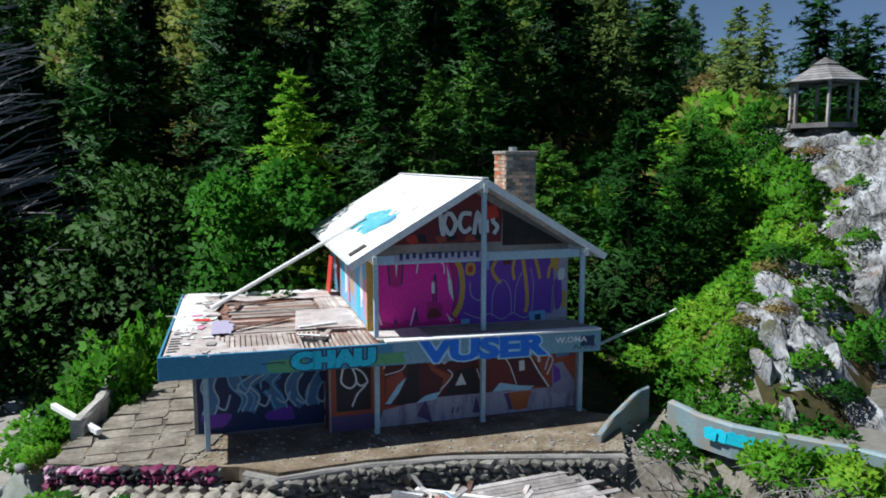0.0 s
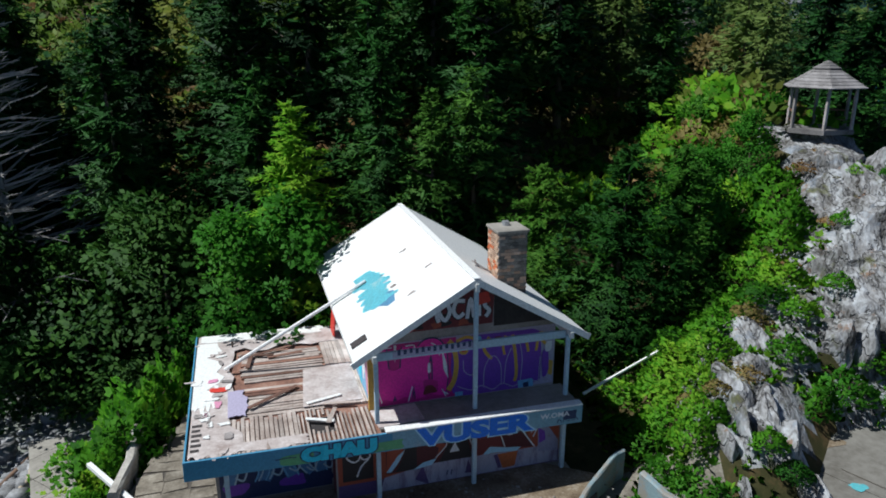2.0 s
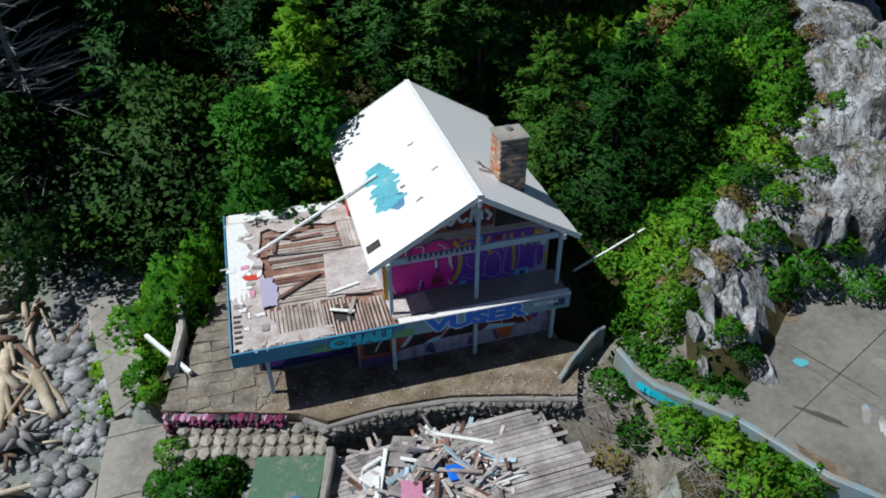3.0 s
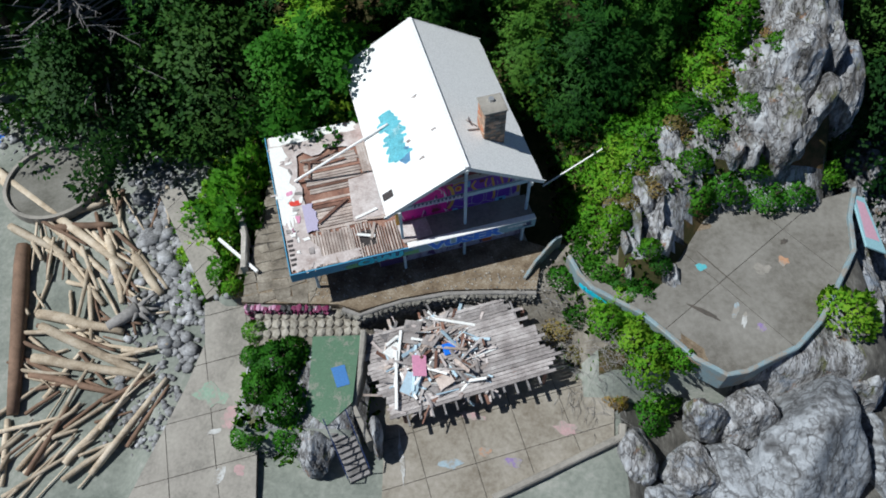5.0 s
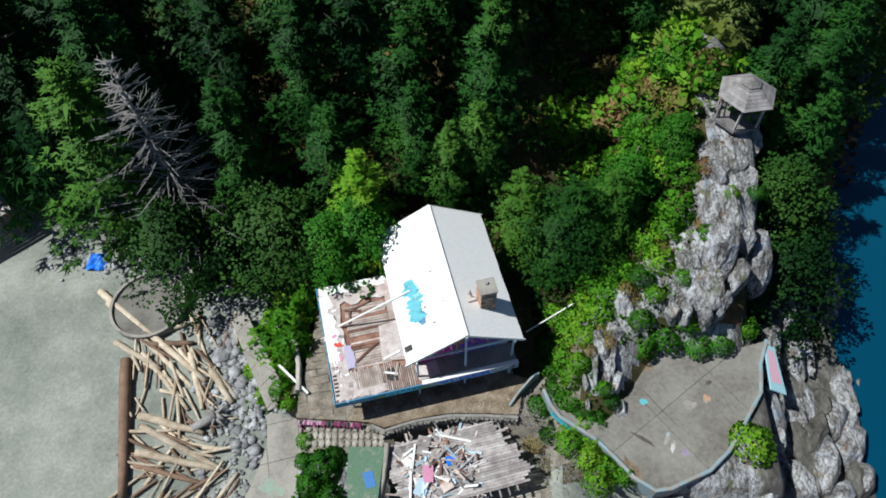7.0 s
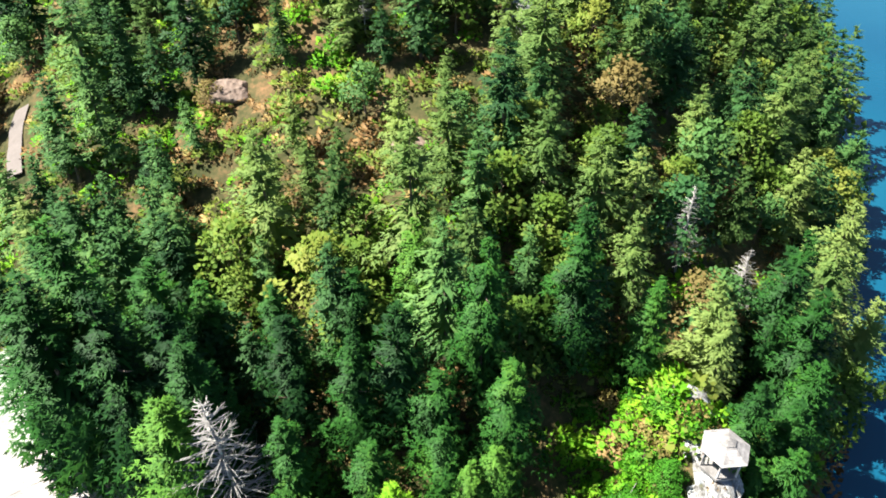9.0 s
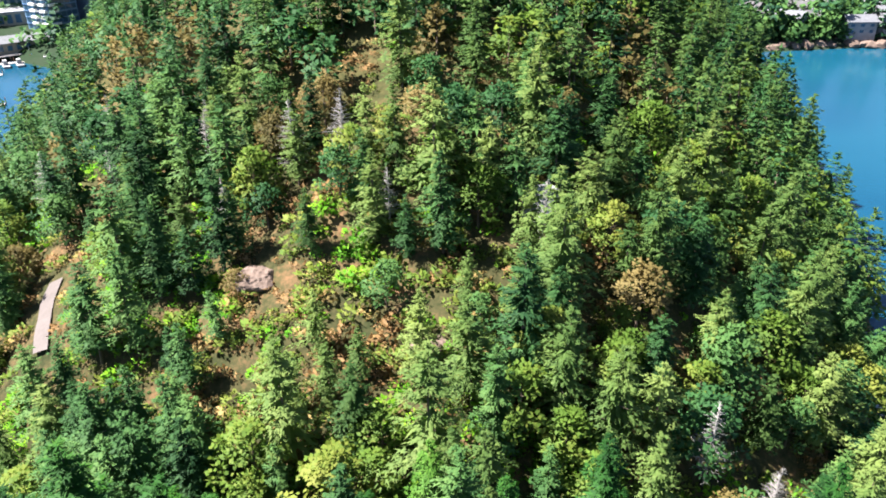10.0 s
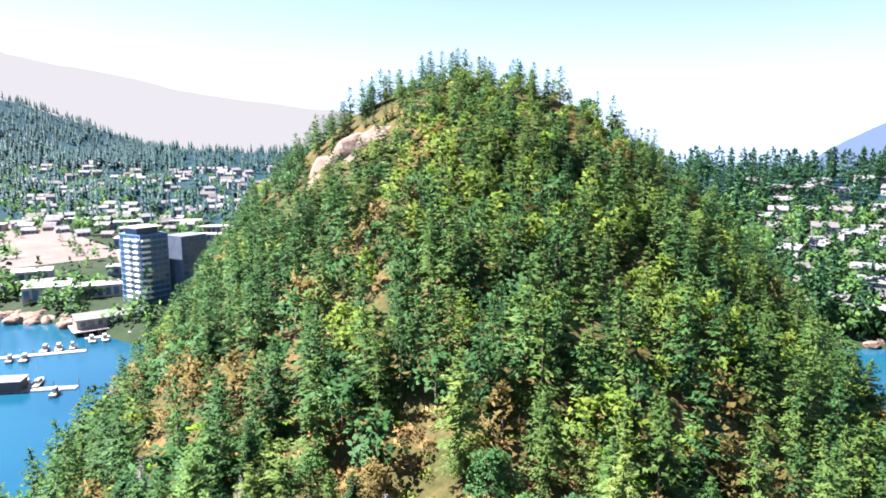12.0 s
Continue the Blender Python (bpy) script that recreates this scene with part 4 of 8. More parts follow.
def rock(x, y, z, rx, ry, rz, seed, turn=0.0, lean=0.0, sub=4, label="fissured pale grey granite outcrop", rough=0.35):
    return thing("rock", crag(rx, ry, rz, seed, sub, rough), ROCK, label, "rock", m=pose(x, y, z, lean, 0, turn), smooth=rough < 0.3)


# outcrop above the patio and the spine up to the gazebo
for i, (x, y, z, a, b, c, t, l) in enumerate(((9.3, 20.2, 0.7, 0.42, 1.2, 1.5, 8, 14), (9.9, 20.9, 1.0, 0.4, 1.5, 1.9, 4, 16), (10.5, 20.6, 0.9, 0.45, 1.4, 1.9, -4, 18), (11.1, 21.2, 1.0, 0.6, 1.6, 2.0, -8, 16), (11.5, 20.0, 0.8, 0.5, 1.1, 1.5, -12, 14), (10.2, 22.4, 1.6, 0.6, 1.1, 1.7, 10, 10), (11.2, 23.2, 1.6, 0.8, 1.0, 1.7, 30, 8), (9.5, 19.0, 0.4, 0.3, 0.8, 1.0, 6, 18), (11.7, 18.6, 0.5, 0.5, 0.75, 0.95, 20, 0), (12.0, 22.8, 1.3, 0.5, 0.9, 1.4, 50, 5))):
    rock(x, y, z, a, b, c, 1 + i * 0.37, t, l, label="steep slab of pale grey layered rock")
for i, (x, y, z, a, b, c, t, l) in enumerate(((15.2, 25.2, 2.2, 0.7, 1.0, 2.2, 15, 12), (16.2, 24.9, 2.0, 0.6, 0.9, 2.4, -10, 14), (17.4, 24.8, 2.2, 0.8, 0.9, 2.6, 5, 16), (18.6, 25.6, 2.6, 0.7, 1.2, 2.8, -12, 16), (19.6, 27.0, 3.4, 0.7, 1.5, 3.0, -5, 18), (16.6, 27.6, 4.0, 0.8, 1.4, 2.4, 20, 14), (17.6, 30.2, 5.6, 0.7, 1.5, 2.4, 10, 18), (20.2, 29.6, 4.6, 0.8, 1.7, 3.0, -8, 20), (20.3, 32.6, 6.6, 0.8, 1.6, 2.6, 0, 18), (18.2, 33.2, 7.4, 0.7, 1.4, 1.9, 6, 14))):
    rock(x, y, z, a, b, c, 60 + i * 0.41, t, l, label="steep blue-grey rib of the layered rock face")
rock(12.2, 24.9, 1.8, 1.5, 1.8, 1.9, 4, 30)
rock(14.6, 26.6, 2.2, 1.7, 2.2, 2.2, 5, 40, 8, 5)
rock(17.0, 26.4, 2.6, 2.2, 2.2, 3.4, 6, 10, 10, 5, "tall grey rock face with rusty moss in its cracks")
rock(18.2, 28.8, 4.2, 2.2, 2.6, 3.4, 7, -15, 16, 5, "tall grey rock face with rusty moss in its cracks")
rock(19.0, 31.4, 5.9, 1.7, 2.4, 3.3, 8, 10, 20, 5)
rock(19.3, 34.2, 7.4, 1.6, 2.2, 2.3, 9, -10, 10)
rock(21.0, 30.0, 3.0, 1.3, 3.2, 3.2, 10, 12, 10)
rock(20.2, 37.0, 7.6, 2.3, 2.1, 2.0, 11, 0)
# boulders under the patio and along the water
rock(17.6, 10.4, -3.2, 3.5, 4.0, 4.2, 12, -15, -8, 5, "large smooth blue-grey boulder below the patio wall", 0.27).data.materials[0] = BOULDER
rock(15.0, 11.8, -2.2, 1.6, 1.3, 2.4, 13, 20)
rock(13.0, 11.9, -2.0, 1.2, 0.9, 1.9, 14, 0)
rock(20.8, 14.3, -3.0, 1.3, 1.7, 2.7, 15, 30)
for i, (x, y, z, a, b, c) in enumerate(((14.4, 9.4, -3.4, 1.8, 1.7, 1.9), (16.4, 7.6, -3.8, 2.2, 1.8, 2.0), (21.6, 10.6, -4.0, 1.6, 2.4, 2.0), (20.4, 7.4, -4.2, 2.0, 1.8, 1.8), (10.8, 7.4, -3.8, 1.8, 1.6, 1.6), (12.6, 6.0, -4.2, 1.8, 1.6, 1.6), (24.6, 9.6, -4.9, 1.0, 2.0, 1.3))):
    rock(x, y, z, a, b, c, 70 + i, rp.uniform(-25, 25), label="blue-grey shore boulder below the patio").data.materials[0] = BOULDER
rock(12.1, 9.6, -3.4, 1.5, 1.6, 1.6, 16, 50)
rock(9.6, 10.3, -3.0, 1.0, 1.3, 1.5, 17, 10)
for i, (x, y, z, a, b, c) in enumerate(((23.2, 19.6, -3.0, 1.0, 2.2, 2.2), (24.3, 15.6, -4.2, 1.2, 2.2, 1.6), (25.2, 21.6, -4.0, 1.1, 2.6, 1.9), (26.2, 24.8, -4.0, 1.0, 2.0, 2.0), (25.0, 27.6, -3.4, 1.6, 2.6, 2.6), (27.6, 20.0, -4.8, 0.8, 1.9, 1.1), (26.6, 12.4, -5.0, 1.0, 1.9, 1.2), (23.6, 24.9, -2.4, 1.0, 1.9, 2.4), (27.5, 30.0, -4.0, 1.4, 2.6, 2.2), (24.2, 31.4, -1.5, 1.6, 2.4, 3.2), (28.6, 34.6, -3.8, 1.8, 2.4, 2.4))):
    rock(x, y, z, a, b, c, 20 + i, rp.uniform(-20, 20), label="wet dark shore rock rising from the sea")
for i in range(84):
    y = 3.0 + 37 * (i % 42) / 42 + rp.uniform(-0.6, 0.6)
    x = float(np.interp(y, (3, 14, 20, 28, 40), (22.6, 23.6, 24.4, 25.0, 28.5))) + (rp.uniform(-1.1, 1.8) if i < 42 else rp.uniform(1.8, 6.8))
    k = rp.uniform(0.7, 1.3)
    rock(x, y, h_at(x, y) + 0.2 * k, k, k * rp.uniform(1.2, 2.3), k * rp.uniform(0.8, 1.5), 120 + i, rp.uniform(-30, 10), rp.uniform(-10, 15), 3, label="split grey shore rock with dark clefts" if i % 3 else "dark weedy shore rock").data.materials[0] = ROCK if i % 3 else DARKROCK
rock(-5.9, 9.9, -1.7, 1.0, 1.1, 1.5, 40, 20, label="grey boulder beside the concrete stairs")
rock(-2.95, 10.4, -1.6, 0.35, 1.0, 1.3, 41, 10, label="narrow grey rock on the stairs' edge")
for i, (x, y, z, a, b, c) in enumerate(((-82, 220, 76, 9, 8, 8), (-73, 221, 81, 8, 7, 7), (-91, 219, 70, 8, 7, 7), (-78, 212, 73, 7, 6, 6), (-66, 216, 82, 5, 5, 4), (-87, 211, 67, 6, 6, 6), (-97, 222, 68, 6, 6, 5))):
    rock(x, y, z, a, b, c, 50 + i, 20 * i, 0, 4, "bare pinkish rock knoll on the hill's shoulder").data.materials[0] = PINKROCK
rock(1.0, 88.0, 29.0, 3.0, 2.4, 2.6, 52, 30, label="grey rock bluff among the hillside trees")
rock(-34.0, 76.0, 22.0, 3.4, 2.6, 1.8, 53, 0, label="bare pinkish rock slab among the hillside trees").data.materials[0] = PINKROCK
rock(-11.0, 68.0, 20.2, 2.6, 2.2, 1.5, 54, 0, label="bare reddish rock slab among the hillside trees").data.materials[0] = PINKROCK


# paved areas cut into panels
def clip_half(poly, a, b, c):
    out = []
    for i, p in enumerate(poly):
        q = poly[(i + 1) % len(poly)]
        dp, dq = a * p[0] + b * p[1] - c, a * q[0] + b * q[1] - c
        if dp >= 0:
            out.append(p)
        if dp * dq < 0:
            t = dp / (dp - dq)
            out.append((p[0] + t * (q[0] - p[0]), p[1] + t * (q[1] - p[1])))
    return out


def area(poly):
    return sum(p[0] * q[1] - q[0] * p[1] for p, q in zip(poly, poly[1:] + poly[:1])) / 2


def paved(name, outline, z, thick, angle, sx, sy, mat, label, fall=(0.0, 0.0), joint=0.018, rough=0.0):
    """A slab laid in panels with open joints; fall: rise per metre along x and y."""
    if area(outline) < 0:
        outline = outline[::-1]
    bed = slab(bmesh.new(), outline, -thick, -0.035)
    cx, cy = outline[0]
    for v in bed.verts:
        v.co.z += z + fall[0] * (v.co.x - cx) + fall[1] * (v.co.y - cy)
    base = thing(name, bed, DARKCONC, label, "paving", kind="structure")
    ca, sa = math.cos(radians(angle)), math.sin(radians(angle))
    us = [p[0] * ca + p[1] * sa for p in outline]
    vs = [-p[0] * sa + p[1] * ca for p in outline]
    u = min(us)
    while u < max(us):
        v = min(vs)
        while v < max(vs):
            q = clip_half(outline, ca, sa, u + joint)
            q = clip_half(q, -ca, -sa, -(u + sx - joint)) if q else q
            q = clip_half(q, -sa, ca, v + joint) if q else q
            q = clip_half(q, sa, -ca, -(v + sy - joint)) if q else q
            if len(q) > 2 and area(q) > 0.05:
                bm = slab(bmesh.new(), [(a + rp.uniform(-rough, rough), b + rp.uniform(-rough, rough)) for a, b in q], -0.05, rp.uniform(-0.008, 0.006) + rp.uniform(-rough, rough) * 0.25)
                for w in bm.verts:
                    w.co.z += z + fall[0] * (w.co.x - cx) + fall[1] * (w.co.y - cy)
                part("panel", bm, mat, base)
            v += sy
        u += sx
    return base


DARKCONC = surface("dirty_joint", (0.05, 0.045, 0.04), (0.12, 0.1, 0.08), big=1, fine=8)
TERRACEGREY = surface("brown_stained_concrete", (0.14, 0.115, 0.085), (0.25, 0.225, 0.185), (0.34, 0.31, 0.27), big=0.4, fine=4, bump=0.25)
PATIOGREY = surface("stained_patio_concrete", (0.1, 0.09, 0.075), (0.175, 0.165, 0.145), (0.24, 0.228, 0.205), big=0.35, fine=3.5, bump=0.25)
PATIO_OUT = [(6.6, 19.5), (7.05, 18.4), (7.65, 17.6), (8.6, 17.0), (9.9, 16.2), (11.1, 15.0), (12.1, 13.85), (13.4, 13.05), (14.4, 13.25), (17.0, 14.5), (18.4, 15.8), (19.2, 16.9), (20.2, 18.4), (21.3, 20.0), (21.7, 22.1), (22.5, 24.0)]
PATIO_IN = [(20.9, 23.5), (19.6, 23.0), (17.7, 22.9), (15.9, 23.4), (12.6, 22.3), (12.0, 20.2), (11.4, 18.2), (10.4, 17.3), (9.0, 17.6), (7.9, 18.2), (7.2, 19.7)]
paved("patio", PATIO_OUT + PATIO_IN, 0.66, 0.5, 40, 5.2, 4.6, PATIOGREY, "cracked grey concrete patio with sprayed marks")
paved("lower_terrace", [(-2.7, 12.8), (-2.6, 7.0), (1.0, 7.0), (3.6, 8.5), (8.5, 10.6), (8.7, 12.4), (6.6, 14.6), (3.0, 14.2)], -2.28, 0.4, 17, 2.5, 2.3, TERRACEGREY, "stained concrete terrace below the collapsed deck")
paved("plaza", [(-12.6, 17.6), (-12.2, 15.4), (-12.8, 13.1), (-14.8, 7.2), (-8.4, 7.2), (-8.8, 10.7), (-9.7, 15.1), (-10.3, 18.2)], -1.25, 0.5, 15, 2.3, 2.6, CONCRETE, "cracked concrete landing with chalky graffiti", (0.05, 0.11))
paved("footpath", [(-17.3, 25.6), (-12.6, 17.9), (-11.2, 18.8), (-15.9, 25.8)], -1.95, 0.4, -34, 1.6, 2.4, CONCRETE, "narrow concrete footpath beside the boulders", (0.1, -0.02))
thing("terrace", slab(bmesh.new(), [(-10.2, 17.0), (-5.2, 16.95), (-4.1, 16.6), (-2.0, 17.35), (0.3, 17.85), (2.6, 17.95), (4.9, 17.95), (5.4, 20.6), (3.0, 21.5), (-6.6, 18.9), (-10.0, 18.4)], -0.35, 0.03), GRAVEL, "gravelly stone terrace in front of the house", "paving", kind="structure")
paved("terrace_edge", [(-10.2, 17.0), (-6.7, 17.0), (-6.2, 19.0), (-8.6, 27.2), (-9.9, 27.0), (-10.1, 21.5)], 0.06, 0.1, 14, 0.85, 0.6, FLAG, "pale worn paving beside the house", rough=0.1)
thing("pad", slab(bmesh.new(), [(-6.4, 15.3), (-6.2, 11.4), (-5.2, 10.7), (-4.1, 11.9), (-4.0, 15.4)], -0.9, -0.32), GREENPAD, "green-painted concrete pad at the head of the stairs", "paving", kind="structure")
thing("painted_mat", slab(bmesh.new(), [(-5.3, 13.6), (-4.9, 12.6), (-4.3, 12.8), (-4.65, 13.8)], -0.316, -0.3), BLUEPAD, "blue rectangle painted on the green pad", "paint patch")


# sprayed marks lying on pavings
def faded(name, c):
    return paint(name, c, (0.27, 0.25, 0.22), 0.47, 0.85, 9.0)


F_CYAN, F_ORANGE, F_PURPLE, F_PINK, F_GREEN, F_WHITE, F_BLUE = (faded("faded_" + n, c) for n, c in (("cyan", (0.1, 0.4, 0.45)), ("orange", (0.42, 0.24, 0.14)), ("purple", (0.24, 0.17, 0.36)), ("pink", (0.42, 0.28, 0.28)), ("green", (0.24, 0.34, 0.26)), ("white", (0.5, 0.5, 0.49)), ("blue", (0.3, 0.38, 0.43))))

def blot(name, x, y, z, w, d, mat, label, turn=0.0, seed=0):
    r = random.Random(seed)
    pts = []
    for k in range(14):
        a = 6.283 * k / 14
        f = r.uniform(0.6, 1.15)
        pts.append((w / 2 * math.cos(a) * f, d / 2 * math.sin(a) * f))
    return thing(name, slab(bmesh.new(), pts, 0, 0.004), mat, label, "spray paint", m=pose(x, y, z, 0, 0, turn))


for i, (x, y, w, d, mat, lab) in enumerate(((13.3, 19.0, 0.6, 0.5, F_CYAN, "cyan"), (17.6, 19.4, 0.7, 0.6, F_ORANGE, "orange"), (16.4, 18.9, 0.9, 0.8, CONCRETE, "pale"), (15.6, 15.6, 0.6, 0.5, F_PURPLE, "purple"), (14.6, 16.6, 1.1, 0.4, F_BLUE, "pale lilac"), (14.9, 16.0, 1.0, 0.25, F_WHITE, "white"))):
    blot("paint_blot", x, y, 0.671, w, d, mat, lab + " patch of spray paint on the patio", rp.uniform(0, 90), i)
for i, (x, y, w, d, mat, lab) in enumerate(((0.6, 9.6, 1.2, 0.5, F_BLUE, "pale blue"), (3.6, 9.7, 1.0, 0.6, F_PURPLE, "lilac"), (-1.8, 9.9, 0.25, 2.6, F_WHITE, "white"), (2.2, 10.2, 0.7, 0.6, F_ORANGE, "orange"), (1.6, 12.0, 1.5, 0.4, F_PINK, "pinkish"), (6.2, 11.4, 1.2, 0.8, F_PINK, "faded pink"))):
    blot("paint_blot", x, y, -2.262, w, d, mat, lab + " patch of spray paint on the terrace", rp.uniform(-20, 20), 20 + i)
for i, (x, y, w, d, mat, lab) in enumerate(((-11.4, 12.7, 2.0, 1.2, F_GREEN, "pale green"), (-10.3, 11.6, 0.9, 1.2, F_PINK, "pink"), (-10.9, 10.9, 1.2, 0.3, F_WHITE, "white"), (-9.4, 9.1, 0.7, 0.6, F_PINK, "red"), (-10.4, 8.9, 0.7, 1.0, F_WHITE, "white"))):
    blot("paint_blot", x, y, -1.25 + 0.05 * (x + 12.6) + 0.11 * (y - 17.6) + 0.012, w, d, mat, lab + " patch of spray paint on the landing", rp.uniform(-20, 20), 40 + i).rotation_euler.x = math.atan(0.11)


for x, y, w, d, t, lab in ((13.0, 16.4, 1.9, 0.28, -33, "dark damp groove across the patio"), (12.1, 14.3, 2.0, 0.9, -52, "brown leaf litter against the patio wall"), (14.2, 18.8, 4.5, 0.07, -51, "crooked crack in the patio"), (17.9, 20.6, 0.5, 0.35, 30, "dark scorch mark on the patio"), (13.6, 21.4, 1.6, 0.5, 20, "brown leaf litter at the patio's edge")):
    blot("ground_stain", x, y, 0.672, w, d, DARKCONC if "litter" not in lab else GRAVEL, lab, t, int(x * 10))["category"] = "stain"


# low walls that follow a line
def low_wall(name, pts, width, tops, bottoms, mat, label, cap=None):
    bm = bmesh.new()
    rows = []
    n = len(pts)
    for i, p in enumerate(pts):
        a, b = Vector(pts[max(0, i - 1)]), Vector(pts[min(n - 1, i + 1)])
        d = (b - a).normalized()
        s = Vector((-d.y, d.x)) * width / 2
        t, bo = tops[i] if isinstance(tops, (list, tuple)) else tops, bottoms[i] if isinstance(bottoms, (list, tuple)) else bottoms
        r = 0.22
        prof = [(1, bo), (1, t - r * width), (0.6, t), (-0.6, t), (-1, t - r * width), (-1, bo)]
        rows.append([bm.verts.new((p[0] + s.x * k + rp.uniform(-0.015, 0.015), p[1] + s.y * k, z + rp.uniform(-0.015, 0.015))) for k, z in prof])
    for r0, r1 in zip(rows, rows[1:]):
        for k in range(6):
            bm.faces.new((r0[k], r1[k], r1[(k + 1) % 6], r0[(k + 1) % 6]))
    bm.faces.new(rows[0])
    bm.faces.new(rows[-1][::-1])
    bmesh.ops.recalc_face_normals(bm, faces=bm.faces)
    return thing(name, bm, mat, label, "wall", kind="structure")


def densify(pts, step=0.5):
    out = []
    for a, b in zip(pts, pts[1:]):
        n = max(1, int((Vector(b) - Vector(a)).length / step))
        out += [tuple(Vector(a).lerp(Vector(b), i / n)) for i in range(n)]
    return out + [pts[-1]]


pw = densify(PATIO_OUT)
low_wall("wall_patio", pw, 0.24, 0.9, [0.0 - 0.6 * (p[0] > 12) for p in pw], PALEWALL, "low curved concrete wall in flaking pale blue paint")
for k in range(6):
    f = k / 5
    x, y = 7.25 + 0.95 * f, 17.95 - 0.85 * f
    dx, dy = (0.6, -0.8) if f < 0.4 else (0.85, -0.52)
    bm = slab(bmesh.new(), [(-0.16, -0.16), (0.16, -0.18), (0.2, 0.1), (0.02, 0.2), (-0.18, 0.12)], 0, 0.004)
    thing("wall_tag", bm, CYAN, "unreadable cyan tag sprayed on the low wall", "graffiti", "wall tags", m=pose(x + dy * 0.155, y - dx * 0.155, 0.55, 0, 0, 0) @ Matrix.Rotation(math.atan2(dy, dx), 4, "Z") @ Matrix.Rotation(radians(90), 4, "X"))
lw = densify([(4.3, 18.5), (4.9, 19.4), (6.0, 20.6), (6.3, 20.7)], 0.3)
low_wall("wall_bank", lw, 0.15, [0.25 + 0.75 * i / len(lw) for i in range(len(lw))], -0.3, PALEWALL, "short pale concrete wall beside the terrace")
low_wall("wall_lower", densify([(2.6, 8.0), (8.9, 11.0), (9.0, 11.6)], 0.5), 0.35, -1.95, -3.4, CONCRETE, "low concrete parapet along the lower terrace")
low_wall("wall_edge", densify([(-11.4, 23.4), (-10.6, 20.8), (-10.3, 18.8)], 0.5), 0.34, 0.55, -0.4, STONE, "mossy old concrete kerb wall on the bank")
wp = densify([(-3.85, 15.6), (-3.9, 13.4), (-4.1, 11.9), (-3.2, 10.2)], 0.4)
low_wall("wall_pad", wp, 0.28, [-0.1 - 0.06 * i for i in range(len(wp))], -2.4, CONCRETE, "rough edge wall of the green pad")

FADEDTURQ = paint("faded_turquoise_paint", (0.3, 0.5, 0.55), (0.36, 0.36, 0.36), 0.6)
FADEDPINK = paint("faded_pink_paint", (0.58, 0.34, 0.42), (0.42, 0.38, 0.4), 0.62)
# slanted painted panel on the patio's end
bm = bmesh.new()
slab(bm, [(-0.62, -1.7), (0.62, -1.9), (0.55, 1.7), (-0.3, 1.75)], 0, 0.12)
panel = thing("bench_slab", bevelled(bm, 0.02), FADEDTURQ, "slanted slab painted pink and turquoise", "bench", m=pose(22.5, 21.9, 0.6, 0, 18, 0))
part("paint_patch", slab(bmesh.new(), [(-0.42, -1.1), (0.42, -1.2), (0.36, 1.3), (-0.12, 1.4)], 0.12, 0.126), FADEDPINK, panel)

# concrete stairs down to the lower terrace, with a rail
stairs = holder("stairs", pose(-4.75, 11.0, -0.32, 0, 0, 27), "narrow concrete stairs between the pad and terrace", "stairs")
# steps take the dark shingle colour, which puts shade on the concrete
for k in range(10):
    part("step", bevelled(on_box(-0.5, 0.5, -0.24 * (k + 1), -0.24 * k + 0.02, -2.0, -0.19 * (k + 1) + 0.19 * 0.2), 0.015), SHINGLE, stairs)
for x in (-0.54, 0.54):
    bm = bmesh.new()
    beam(bm, (x, 0, 0.85), (x, -2.4, -1.05), 0.05, 0.05)
    for k in range(4):
        beam(bm, (x, -0.8 * k, 0.85 - 0.63 * k), (x, -0.8 * k, -0.15 - 0.63 * k), 0.04, 0.04)
    part("handrail", bm, NAVY, stairs, "dark metal handrail")

# ---- collapsed wooden deck and its debris ----
platform = holder("collapsed_deck", pose(0, 0, -0.95, 1.5, -2.0, 0), "collapsed grey timber deck strewn with wreckage", "deck")
ang = 17
ca, sa = math.cos(radians(ang)), math.sin(radians(ang))
for k in range(24):
    v = -4.2 + 0.19 * k
    x0, x1 = -3.9 - 0.03 * k + rp.uniform(-0.3, 0.2), 5.0 + rp.uniform(-0.4, 0.25) - 0.075 * k - 0.25 * max(0, 3 - k)
    bm = on_box(x0, x1, v, v + 0.165, -0.04, 0.0, wear=0.012, rng=rp)
    for w in bm.verts:
        X, Y = w.co.x, w.co.y
        w.co.x, w.co.y = 0.3 + X * ca - Y * sa, 16.4 + X * sa + Y * ca
    part("board", bm, GREYBOARD, platform)
for k in range(12):
    X = -3.2 + 0.6 * k
    bm = on_box(X, X + 0.09, -4.55 + rp.uniform(-0.2, 0.1), 0.2, -0.22, -0.045)
    for w in bm.verts:
        a, b = w.co.x, w.co.y
        w.co.x, w.co.y = 0.3 + a * ca - b * sa, 16.4 + a * sa + b * ca
    part("joist", bm, SHINGLE, platform)
for X in (-3.3, 0.4, 3.9):
    for Y in (-4.0, -0.6):
        px, py = 0.3 + X * ca - Y * sa, 16.4 + X * sa + Y * ca
        part("post", on_box(px - 0.08, px + 0.08, py - 0.08, py + 0.08, -1.8, -0.2), DARKBOARD, platform)


def debris_at(u, v):
    return 0.3 + u * ca - v * sa, 16.4 + u * sa + v * ca


